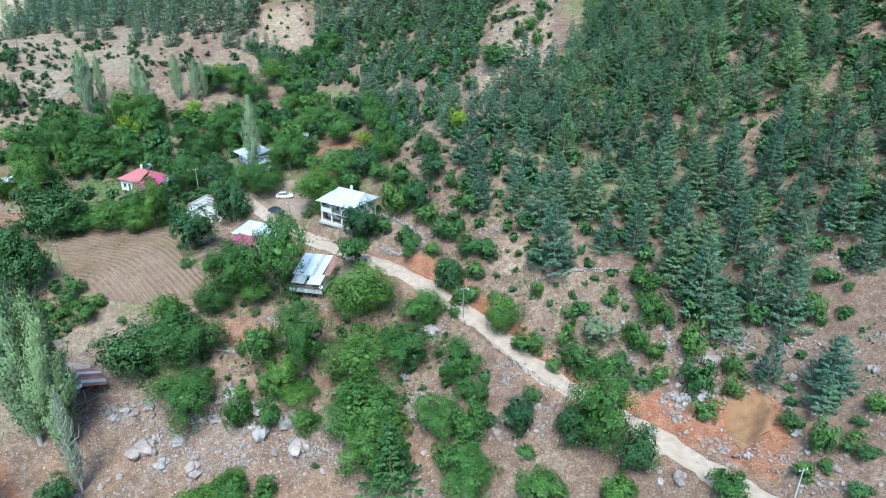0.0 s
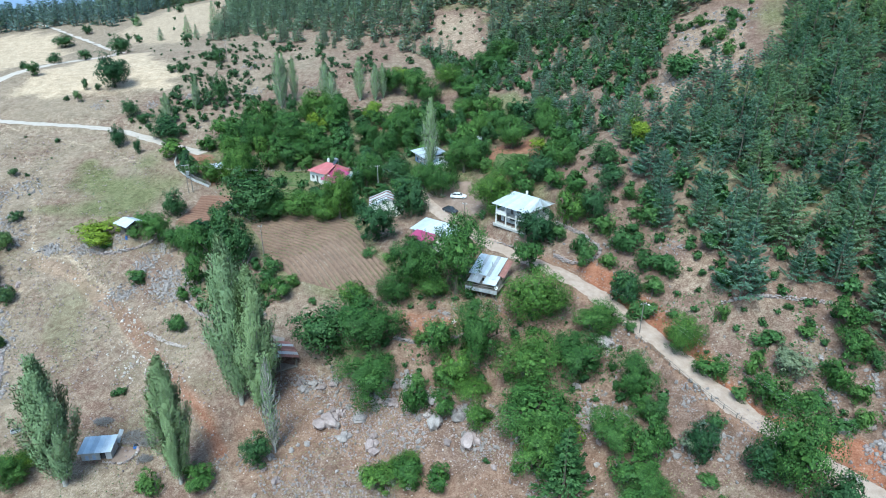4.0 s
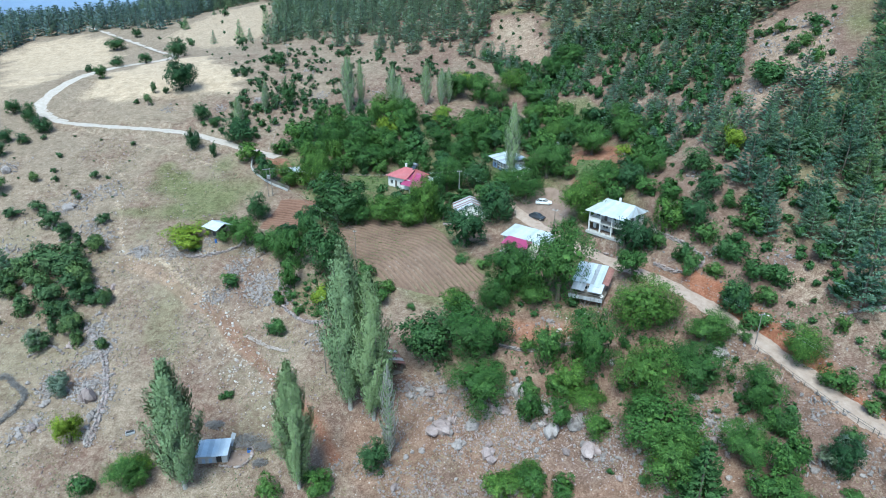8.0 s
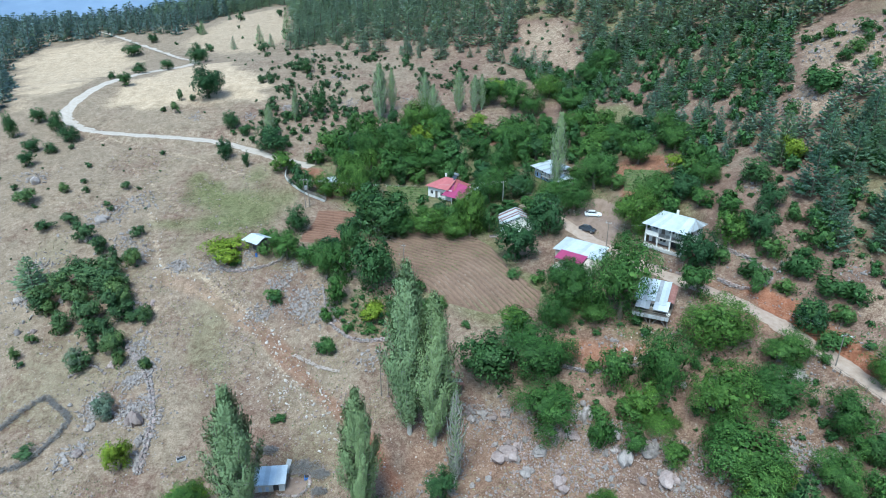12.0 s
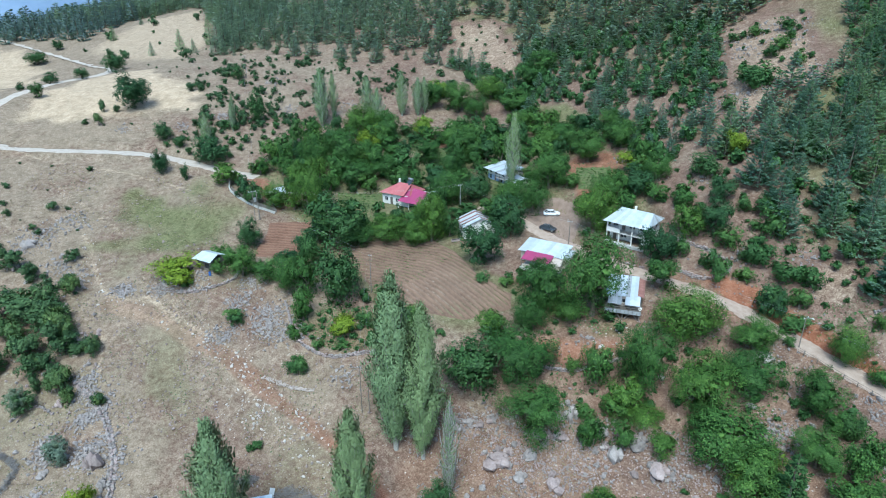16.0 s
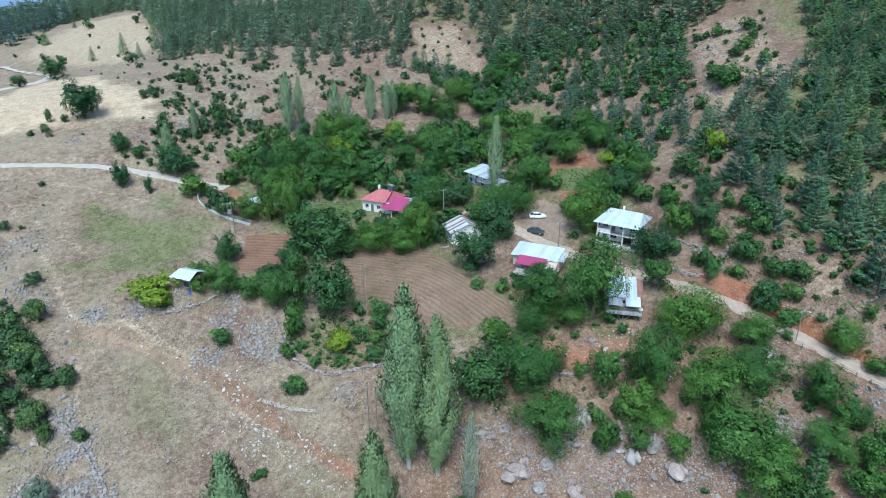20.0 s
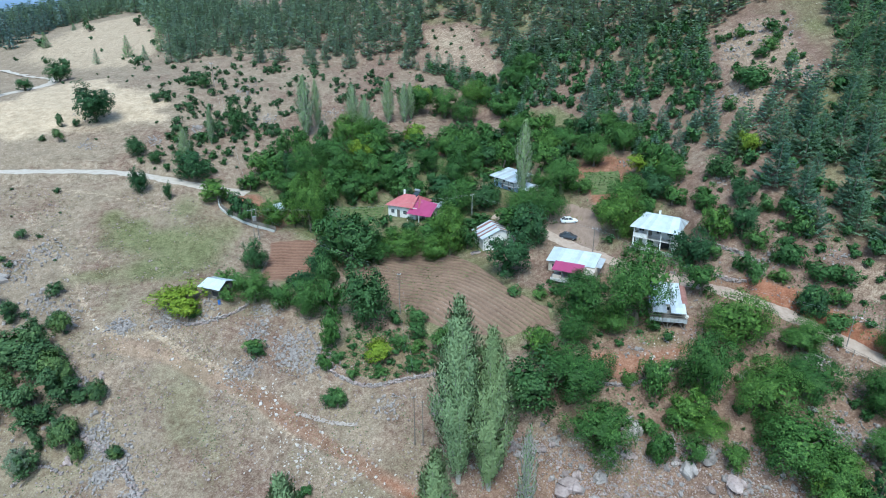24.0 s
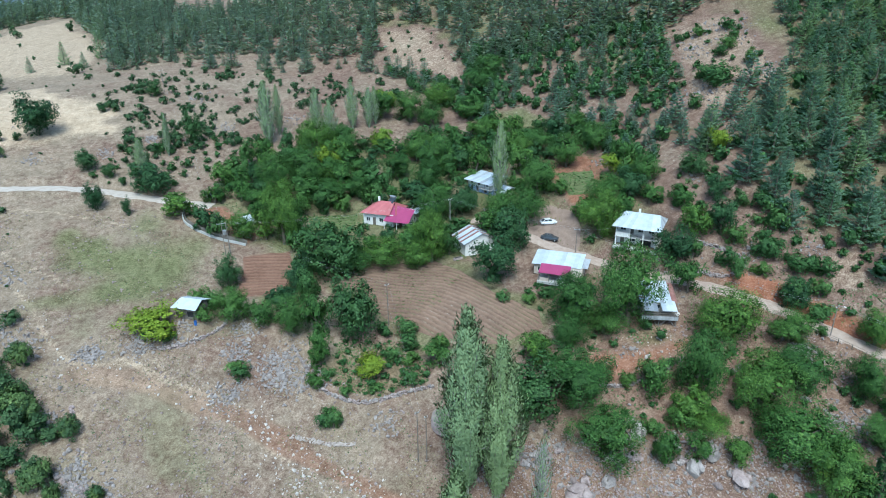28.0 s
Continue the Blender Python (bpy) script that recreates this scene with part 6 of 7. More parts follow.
def red_house():
    root = building("house", -7.2, 172.6, 3.7, -38.4, "white house with faded red hip roof and magenta tin porch")
    w, d, h = 12.6, 7.6, 3.1
    ring_of_walls(root, w - 4.2, d, h, PLASTER, front=[(0.8, 1.9, 0.9, 2.0, "window"), (2.6, 3.5, 0, 2.1, "door"), (4.4, 5.6, 0.9, 2.0, "window")], left=[(1.5, 2.6, 0.9, 2, "window"), (4.4, 5.5, 0.9, 2, "window")])
    ring_of_walls(root, 4.1, d - 1.5, h - 0.4, PLASTER, x0=w - 4.1, y0=1.5, front=[(0.8, 1.7, 0, 2.0, "door"), (2.3, 3.4, 0.8, 1.8, "window")], right=[(2, 3.1, 0.8, 1.8, "window")])
    r, e = h + 2.3, h + 0.05
    rl, rr = (3.4, d / 2, r), (w - 5.2, d / 2, r)
    sheet_roof(root, (-0.6, -0.6, e), (w - 5, -0.6, e), rr, rl, 8, [TIN_RED], label="faded red roofing sheet")
    sheet_roof(root, (w - 3.4, d + 0.6, e), (-0.6, d + 0.6, e), rl, rr, 8, [TIN_RED])
    sheet_roof(root, (-0.6, d + 0.6, e), (-0.6, -0.6, e), rl, rl, 7, [TIN_RED])
    sheet_roof(root, (w - 3.6, 0, e), (w - 3.4, d + 0.6, e), rr, rr, 6, [TIN_RED])
    sheet_roof(root, (w - 6.2, -1.9, h - 1.1), (w + 0.8, -1.9, h - 1.1), (w + 0.4, 3.6, h + 0.75), (w - 5.4, 3.6, h + 1.55), 7, [TIN_MAGENTA], "porch_sheet", "magenta painted tin sheet")
    sheet_roof(root, (w - 0.8, 3.7, h - 0.2), (w + 0.9, 3.7, h - 0.3), (w + 0.9, d + 0.5, h - 0.1), (w - 0.8, d + 0.5, h), 3, [TIN])
    for x in (w - 6, w - 2.6, w + 0.6):
        part("porch_post", beam((x, -1.8, -0.3), (x, -1.8, h - 1.1), 0.14), PLASTER, root)
    heater = part("solar_heater", beam((6.1, 3.2, r - 0.45), (6.6, 4.9, r + 0.9), 1.7, 0.1), GLASS, root, "solar panel water heater")
    part("water_tank", rod([(5.6, 5.2, r + 1.05), (7.3, 4.8, r + 1.05)], 0.34, 12), STEEL, heater)
    for x in (5.8, 7.1):
        part("stand_leg", beam((x, 5, r - 0.5), (x, 5, r + 0.8), 0.06), STEEL, heater)
    part("chimney", block(1.9, 2.4, 5.4, 5.9, h + 0.6, r + 0.5), PLASTER, root)


def small_huts():
    hut = building("hut", -53.2, 146.4, -2.35, -34, "small dark hut under a bright pale tin roof", "hut")
    ring_of_walls(hut, 4.6, 3.8, 2.7, WOOD, x0=0.4, y0=0.5, front=[(0.6, 1.5, 0, 1.9, "door"), (2.2, 3.8, 0.5, 1.8, "open")], right=[(1, 2.4, 0.6, 1.8, "open")])
    sheet_roof(hut, (-0.4, -0.3, 2.75), (5.6, -0.4, 2.75), (5.2, 2.6, 3.7), (0.2, 2.6, 3.7), 6, [TIN], label="bright pale roofing sheet")
    sheet_roof(hut, (5.7, 5.0, 2.8), (-0.2, 5.0, 2.8), (0.2, 2.6, 3.7), (5.2, 2.6, 3.7), 6, [TIN])
    part("blue_drum", rod([(5.2, -0.6, -0.4), (5.2, -0.6, 0.5)], 0.3, 12), BLUE, hut)
    shed = building("shed", -37.4, 176.6, 4.1, 35, "little pale roofed shed among orchard trees", "shed")
    ring_of_walls(shed, 3.6, 3, 2.2, PLASTER_TAN, front=[(1, 1.9, 0, 1.9, "door")])
    sheet_roof(shed, (-0.3, -0.3, 2.1), (3.9, -0.3, 2.1), (3.9, 1.5, 3.2), (-0.3, 1.5, 3.2), 4, [TIN])
    sheet_roof(shed, (3.9, 3.3, 2.1), (-0.3, 3.3, 2.1), (-0.3, 1.5, 3.2), (3.9, 1.5, 3.2), 4, [TIN])
    low = building("hut", -35.6, 84.9, -22.6, 6, "low pen hut patched with pale blue tin sheets", "hut")
    ring_of_walls(low, 5.2, 3.2, 1.9, TIN_OLD, front=[(3.2, 4.2, 0, 1.6, "open")])
    for k in range(5):
        part("wall_sheet", block(0.05 + k * 0.62, 0.62 + k * 0.62, -0.05, -0.01, 0.1, 1.1), PLASTER_BLUE if k % 2 else TIN_OLD, low)
    sheet_roof(low, (-0.3, -0.5, 1.95), (5.5, -0.5, 1.95), (5.5, 3.6, 2.5), (-0.3, 3.6, 2.5), 6, [TIN], label="pale blue-white roofing sheet")
    part("leaning_sheet", beam((5.0, 3.7, 0.6), (5.6, 5.2, 2.4), 0.9, 0.05), TIN_OLD, low)
    old = building("hay_shed", -5.0, 98.8, float(ground_z(-4, 100)[0]) + 1.5, 26, "old timber hay shed on stilts under rusty tin", "shed")
    old.scale = (1.4, 1.4, 1.25)
    part("floor_deck", block(-0.2, 4.8, -0.2, 4.0, -0.15, -0.003), WOOD, old)
    for x in (0, 2.3, 4.6):
        for y in (0, 3.8):
            part("stilt", beam((x, y, -2.2), (x, y, -0.155), 0.16), WOOD, old)
            part("post", beam((x, y, 0), (x, y, 1.75), 0.14), WOOD, old)
    for x0, x1 in ((0.1, 2.2), (4.5, 2.4)):
        part("brace", beam((x0, -0.02, -1.6), (x1, -0.02, -0.2), 0.12), WOOD, old)
    for k in range(6):
        part("board", block(0.1 + k * 0.78, 0.82 + k * 0.78, 3.82, 3.87, 0, 1.5), WOOD, old)
    for k in range(4):
        part("board", block(-0.06, -0.01, 0.1 + k * 0.95, 0.98 + k * 0.95, 0, 1.0), WOOD, old)
    sheet_roof(old, (-0.4, 4.3, 1.75), (-0.4, -0.5, 1.75), (2.3, -0.5, 2.75), (2.3, 4.3, 2.75), 6, [TIN_RUST, TIN_RUST, TIN_OLD], label="rusty corrugated sheet")
    sheet_roof(old, (5.0, -0.5, 1.7), (5.0, 4.3, 1.7), (2.3, 4.3, 2.75), (2.3, -0.5, 2.75), 6, [TIN_RUST, TIN_OLD, TIN_RUST])
    mound = building("earth_roof_hut", -6.6, 107.2, float(ground_z(-6.6, 107.2)[0]), 0, "sunken stone hut with a flat packed-earth roof", "hut")
    v, q = tube([(0, 0, -0.5), (0, 0, 0.55), (0, 0, 0.8)], [4.2, 4.1, 3.8], 24)
    part("stone_wall", raw_mesh("stone_wall", v, q, True), ROCK_WARM, mound)
    top = bmesh.new()
    bmesh.ops.create_circle(top, cap_ends=True, segments=24, radius=4.0)
    bmesh.ops.translate(top, verts=top.verts, vec=(0, 0, 0.78))
    bmesh.ops.inset_region(top, faces=top.faces[:], thickness=1.3, depth=0.25)
    part("earth_roof", top, EARTH_ROOF, mound)


white_house()
stilt_house()
low_house()
gable_shed()
blue_house()
red_house()
small_huts()


# ---- cars ----
def car(name, x, y, turn, paint, label, low=False):
    root = building(name, x, y, float(ground_z(x, y)[0]) + 0.14, turn, label, "car")
    rows = [(-2.15, 0.62, 0.45, 0.80), (-2.05, 0.74, 0.30, 0.88), (-1.3, 0.84, 0.24, 0.93), (0, 0.86, 0.22, 0.92), (0.9, 0.86, 0.22, 0.90), (1.75, 0.80, 0.26, 0.80), (2.15, 0.66, 0.34, 0.66)]
    bm = bmesh.new()
    rings = [[bm.verts.new(p) for p in ((a, -w, lo), (a, w, lo), (a, w * 1.0, (lo + hi) * 0.55), (a, w * 0.9, hi), (a, -w * 0.9, hi), (a, -w, (lo + hi) * 0.55))] for a, w, lo, hi in rows]
    for r0, r1 in zip(rings[:-1], rings[1:]):
        for i in range(6):
            bm.faces.new((r0[i], r0[(i + 1) % 6], r1[(i + 1) % 6], r1[i]))
    bm.faces.new(rings[0][::-1])
    bm.faces.new(rings[-1])
    bmesh.ops.recalc_face_normals(bm, faces=bm.faces[:])
    bmesh.ops.bevel(bm, geom=bm.edges[:], offset=0.03, segments=1, affect="EDGES")
    part("body", bm, paint, root)
    lower, upper = [(-1.75, 0.72), (1.05, 0.72)], [(-1.05, 0.58), (0.3, 0.58)]
    cabin, roof = bmesh.new(), bmesh.new()
    base = [cabin.verts.new((a, s * w, 0.9)) for a, w in lower for s in (-1, 1)]
    top = [cabin.verts.new((a, s * w, 1.38)) for a, w in upper for s in (-1, 1)]
    for f in ((base[0], base[2], top[2], top[0]), (base[3], base[1], top[1], top[3]), (base[2], base[3], top[3], top[2]), (base[1], base[0], top[0], top[1]), (top[0], top[2], top[3], top[1])):
        cabin.faces.new(f)
    bmesh.ops.recalc_face_normals(cabin, faces=cabin.faces[:])
    part("windows", cabin, GLASS, root)
    part("roof", block(-1.12, 0.36, -0.6, 0.6, 1.37, 1.43), paint, root)
    for s in (-1, 1):
        part("door_post", beam((-0.35, s * 0.73, 0.9), (-0.35, s * 0.6, 1.4), 0.08), paint, root)
        part("screen_post", beam((1.08, s * 0.72, 0.88), (0.3, s * 0.58, 1.4), 0.07), paint, root)
        part("screen_post", beam((-1.78, s * 0.72, 0.88), (-1.08, s * 0.58, 1.4), 0.09), paint, root)
        part("headlight", block(2.0, 2.14, s * 0.55 - 0.12, s * 0.55 + 0.12, 0.5, 0.64), STEEL, root)
        part("tail_light", block(-2.16, -2.05, s * 0.55 - 0.1, s * 0.55 + 0.1, 0.58, 0.72), TIN_MAGENTA, root)
        part("mirror", block(0.72, 0.84, s * 0.86 - 0.08, s * 0.86 + 0.08, 0.9, 1.02), paint, root)
        for a in (-1.3, 1.35):
            v, q = tube([(a, s * 0.66, 0.17), (a, s * 0.7, 0.17), (a, s * 0.86, 0.17), (a, s * 0.88, 0.17)], [0.2, 0.31, 0.31, 0.24], 16)
            wheel = part("wheel", raw_mesh("wheel", v, q, True), RUBBER, root)
            v, q = tube([(a, s * 0.84, 0.17), (a, s * 0.875, 0.17), (a, s * 0.885, 0.17)], [0.2, 0.2, 0.02], 12)
            part("rim", raw_mesh("rim", v, q), STEEL, wheel)


car("car", 35.6, 151.7, -8, CAR_WHITE, "white saloon car parked in the earth yard")
car("car", 33.3, 146.6, -38, CAR_DARK, "dark grey hatchback parked beside the road")


# ---- poles and cables ----
TOPS = {}


def power_pole(key, x, y, height, material, label, arm=1.4, turn=0.0):
    z = float(ground_z(x, y)[0])
    root = building("power_pole", x, y, z, turn, label, "pole")
    tagged(root, group="power poles")
    v, q = tube([(0, 0, -0.3), (0, 0, height * 0.5), (0, 0, height)], [0.11, 0.09, 0.07], 8)
    part("shaft", raw_mesh("shaft", v, q, True), material, root)
    part("crossarm", beam((-arm / 2, 0, height - 0.35), (arm / 2, 0, height - 0.35), 0.1), STEEL, root)
    for k in (-1, 0, 1):
        part("insulator", rod([(k * arm * 0.42, 0, height - 0.3), (k * arm * 0.42, 0, height - 0.08)], 0.05), PLASTER, root)
    TOPS[key] = Vector((x, y, z + height - 0.1))
    return root


lamp = power_pole("road", 67.4, 95.6, 6.6, WOOD, "weathered wooden power pole with a lamp beside the gravel road", turn=20)
part("lamp_arm", beam((0, 0, 6.3), (0.2, -1.0, 6.6), 0.06), STEEL, lamp)
part("lamp_head", block(0.1, 0.32, -1.35, -0.95, 6.55, 6.68), PLASTER, lamp, "white street lamp head")
power_pole("yard", 36.5, 139.6, 6.2, WOOD, "weathered wooden power pole beside the car yard", turn=-30)
power_pole("field", -11.8, 131.7, 9.6, WOOD, "slim wooden power pole at the field edge", arm=0.8)
power_pole("slope", -14.8, 102.6, 10.5, WOOD, "slim wooden power pole on the dry slope", arm=0.8)
power_pole("slope_twin", -13.4, 102.2, 9.5, WOOD, "slim wooden power pole on the dry slope", arm=0.6)
power_pole("corner", 98.6, 44.0, 6.4, CONCRETE, "grey power pole above the red road cut")
power_pole("orchard", 13.5, 163.5, 7.4, CONCRETE, "grey power pole between orchard trees", turn=30)
power_pole("hill", -56.5, 268.0, 9.0, WOOD, "wooden power pole on the bushy hillside")
frame_pole = power_pole("frame", -42.1, 169.3, 8.6, WOOD, "wooden twin power pole with a transformer", arm=2.2, turn=15)
v, q = tube([(1.2, 0, -0.3), (1.1, 0, 4.3), (1.0, 0, 8.4)], [0.15, 0.12, 0.09], 8)
part("shaft", raw_mesh("shaft", v, q, True), WOOD, frame_pole)
part("transformer", block(0.15, 0.85, -0.35, 0.35, 5.4, 6.5), STEEL, frame_pole, "grey metal transformer box")


def cable(a, b, sag, offset=0.0):
    a, b = Vector(a), Vector(b)
    side = Vector((b.y - a.y, a.x - b.x, 0)).normalized() * offset
    pts = [a.lerp(b, k / 14) + side - Vector((0, 0, sag * 4 * (k / 14) * (1 - k / 14))) for k in range(15)]
    ob = new("power_cable", rod(pts, 0.009, 4))
    ob.data.materials.append(STEEL)
    tagged(ob, "thin bare metal overhead cable strung between poles", "cable", "overhead cables")


for a, b, sag in (("corner", "road", 1.6), ("road", "yard", 1.6), ("yard", "orchard", 0.9), ("frame", "orchard", 1.6), ("frame", "field", 1.2), ("field", "slope", 1.0), ("frame", "hill", 2.4)):
    for off in (-0.5, 0.5):
        cable(TOPS[a], TOPS[b], sag, off)
cable(TOPS["orchard"], (2.2, 168.5, 7.4), 0.5)
cable(TOPS["yard"], (44.2, 134.6, 9.0), 0.4)
ROCKS_A = [(8.7, 89.6, 6.5, 3.2), (32.9, 86.1, 4.7, 3.5), (23.3, 94.2, 3.5, 3.7), (34.5, 81.5, 5.3, 2.6), (14.7, 89.2, 4.5, 2.2), (4.8, 97.4, 3, 1.4), (6.9, 96, 2.6, 1.2), (16.5, 92.3, 4.1, 2.3), (27.7, 89.9, 3.4, 1.6), (20.9, 91, 3.1, 1.5), (28.3, 85.4, 5.8, 2.8), (11.9, 86, 4, 2), (16.9, 83.1, 4.8, 2.4), (36.9, 95.5, 2.1, 1.5), (60.9, 95.8, 4.7, 2), (-62.5, 99, 4.4, 4.6), (-70.8, 103, 2.3, 3.9), (-71.3, 98.9, 3.3, 1.6), (-70.7, 93.3, 3.2, 1.4), (-59.8, 94.8, 3.6, 2.3)]
ROCKS_B = [(-103.9, 133.1, 3.3, 2), (-97.7, 154.5, 4.5, 2.1), (-97.8, 162.9, 6.3, 2.5), (-125.2, 180.6, 5.1, 3.4), (105, 71.5, 5.8, 2.5), (109.7, 74, 3.4, 2.1), (99.7, 66.3, 4.6, 2.3), (98.4, 62.9, 3.1, 2.6), (103, 63.7, 3.1, 1.7), (88.3, 62.3, 3, 1.4), (87.6, 53.4, 3.6, 2.1), (85.1, 53.6, 1.9, 1.4), (106.5, 53.3, 2.8, 1.3), (105.7, 45.2, 1.8, 1.4), (105.3, 49.5, 1.6, 0.8), (170.7, 117, 3.8, 1.9)]


# ---- stones: boulders, dry walls, rubble ----
def stone_shape(seed, rough=0.4, cuts=1):
    """A rough stone about one metre wide."""
    rnd = random.Random(seed)
    bm = bmesh.new()
    bmesh.ops.create_icosphere(bm, subdivisions=cuts, radius=0.5)
    sx, sy, sz = rnd.uniform(0.7, 1.5), rnd.uniform(0.55, 1.0), rnd.uniform(0.5, 0.95)
    off = Vector((rnd.uniform(0, 50), rnd.uniform(0, 50), 0))
    for v in bm.verts:
        n = 1 + rough * noise.noise(v.co * 2.3 + off) * 2 + rough * 0.9 * noise.noise(v.co * 6 + off) + rough * 0.5 * abs(noise.noise(v.co * 15 + off))
        v.co = Vector((v.co.x * sx, v.co.y * sy, v.co.z * sz)) * n
    me = bpy.data.meshes.new("stone")
    bm.to_mesh(me)
    bm.free()
    return me


def outcrop_shape(seed):
    """A rugged block about one metre wide: angular lumps grown together."""
    rnd = random.Random(seed)
    bm = bmesh.new()
    for k in range(6):
        mid = Vector((rnd.uniform(-0.28, 0.28), rnd.uniform(-0.28, 0.28), rnd.uniform(-0.1, 0.12))) if k else Vector()
        size = Vector((rnd.uniform(0.24, 0.4), rnd.uniform(0.24, 0.4), rnd.uniform(0.34, 0.56))) * (1.1 if k == 0 else 0.8)
        points = []
        for _ in range(22):
            way = Vector((rnd.gauss(0, 1), rnd.gauss(0, 1), rnd.gauss(0, 1))).normalized()
            points.append(bm.verts.new(mid + Vector((way.x * size.x, way.y * size.y, way.z * size.z)) * rnd.uniform(0.88, 1.06)))
        bmesh.ops.convex_hull(bm, input=points)
    bmesh.ops.delete(bm, geom=[v for v in bm.verts if not v.link_faces], context="VERTS")
    me = bpy.data.meshes.new("boulder")
    bm.to_mesh(me)
    bm.free()
    return me


ROUGH_STONES = [stone_shape(s) for s in range(8)]
BOULDERS = [outcrop_shape(s + 50) for s in range(6)]
for k, me in enumerate(BOULDERS):
    me.materials.append(ROCK if k % 3 else ROCK_WARM)
for k, me in enumerate(ROUGH_STONES):
    me.materials.append(ROCK if k % 2 else ROCK_WARM)


def boulder(x, y, w, h, k):
    if to_area(np.array([x]), np.array([y]), PIT)[0] < w * 0.5:
        return
    ob = new("boulder", BOULDERS[k % 6])
    ob.matrix_basis = Matrix.LocRotScale((x, y, float(ground_z(x, y)[0]) + h * 0.16), Euler((0, 0, k * 1.7)), (w * 0.8, w * 0.7, h * 1.0))
    tagged(ob, "pale grey limestone boulder half sunk in the slope" if k % 3 else "rust-stained pale boulder lying on the slope", "boulder", "boulders on the slope")


for k, (x, y, w, h) in enumerate(ROCKS_A + ROCKS_B):
    boulder(x, y, w, h, k)
rnd = random.Random(5)
for k in range(150):
    f = rnd.random()
    x, y = (rnd.uniform(-4, 56), rnd.uniform(66, 99)) if f < 0.55 else (rnd.uniform(84, 124), rnd.uniform(48, 84)) if f < 0.8 else (rnd.uniform(-100, -70), rnd.uniform(100, 150))
    if min(to_line(np.array([x]), np.array([y]), line)[0][0] for line, _ in ROAD_LINES) > 4:
        s = rnd.uniform(0.7, 2.4)
        boulder(x, y, s, s * rnd.uniform(0.6, 1.0), k + 3)


for x, y, r, n in ((9, 91.3, 2.6, 12), (2.8, 97.2, 1.6, 5), (9.5, 96.6, 1.6, 5), (18, 91.5, 1.8, 6), (22.3, 94.6, 1.6, 5), (33.3, 87, 2.2, 8), (59.7, 95.6, 1.8, 6), (27, 87.3, 1.6, 5), (96, 66, 2.4, 8), (98.5, 70, 2, 6), (92, 71, 2, 6), (105, 60.5, 2, 5)):
    for k in range(n):
        s = rnd.uniform(0.8, 2.6)
        boulder(x + rnd.gauss(0, r * 0.55), y + rnd.gauss(0, r * 0.4), s, s * rnd.uniform(0.5, 0.9), k + n)


def stone_wall(line, height, thick, label, size=0.5, lift=0.0, stones=None):
    """A dry wall of single stones in courses along a line."""
    rnd = random.Random(len(line) * 7 + round(line[0][0]))
    root = tagged(new("stone_wall"), label, "wall")
    pts = rounded(line, size * 0.92)
    root.location = (pts[0][0], pts[0][1], float(ground_z(*pts[0])[0]))
    courses = max(1, round(height / (size * 0.55)))
    z0 = ground_z(pts[:, 0], pts[:, 1])
    count = 0
    for c in range(courses):
        for (x, y), z in zip(pts, z0):
            for side in ((-0.5, 0.5) if thick > 0.7 else (0,)):
                if rnd.random() < 0.1 * c or count >= 300:
                    continue
                s = size * rnd.uniform(0.8, 1.35)
                ob = new("stone", (stones or ROUGH_STONES)[rnd.randrange(8)])
                ob.parent = root
                ob.matrix_basis = Matrix.LocRotScale(Vector((x + rnd.uniform(-0.12, 0.12) + side * thick * 0.6, y + rnd.uniform(-0.12, 0.12) + side * thick * 0.3, z + lift + (c + 0.35) * size * 0.5)) - root.location,
                                                     Euler((rnd.uniform(-0.3, 0.3), rnd.uniform(-0.3, 0.3), rnd.uniform(0, 6.28))), (s, s, s * 0.9))
                count += 1


FIELD_STONE = mottled("pinkish_field_stone", (0.24, 0.195, 0.17), (0.5, 0.43, 0.385), 1.8, 0.9, bump=0.5, depth=0.06)
PALE_STONES = [me.copy() for me in ROUGH_STONES]
for me in PALE_STONES:
    me.materials.clear()
    me.materials.append(FIELD_STONE)
stone_wall([(-31.3, 133.3), (-30, 128.6), (-28.8, 123.4), (-25.9, 119.9), (-20, 115.9), (-13.5, 115.1), (-8.1, 114.6)], 0.9, 0.5, "dry stone terrace wall curving round a vine plot")
stone_wall([(-71.9, 118.6), (-65.6, 112.1), (-61.9, 105.9), (-59, 98.9), (-57.7, 91.6), (-57.3, 88.2)], 0.55, 0.9, "tumbled grey dry stone wall on the dry slope", 0.55)
stone_wall([(-34.5, 114.6), (-32, 113.2), (-28.4, 111.2), (-24.6, 109.6)], 0.4, 0.9, "low line of pale field stones", 0.55, stones=PALE_STONES)
stone_wall([(82.7, 96.8), (88.3, 96.2), (93.6, 94.8), (100.2, 92.2)], 0.8, 0.5, "grey dry stone terrace wall on the hillside", 0.5)
stone_wall([(54.7, 132), (58.4, 127), (62.6, 121), (64.4, 116.2), (62, 114.6), (58.6, 116.2), (55.4, 120)], 1.1, 0.5, "pale stone wall round a small terrace", 0.5)
stone_wall([(42.2, 131.6), (45.5, 129), (48.5, 126.2), (51.2, 123)], 1.9, 0.4, "stone retaining wall below the white house", 0.5, -1.2)
stone_wall([(20.5, 103.5), (24, 102.2), (29, 101.6), (34.4, 101.8), (39, 102.2)], 0.8, 0.4, "rough stone terrace wall under red soil", 0.5)
stone_wall([(-58, 141), (-53, 140.2), (-48.5, 140.6), (-44, 143), (-42.5, 147)], 0.7, 0.5, "grey stone wall below a small hut", 0.5)
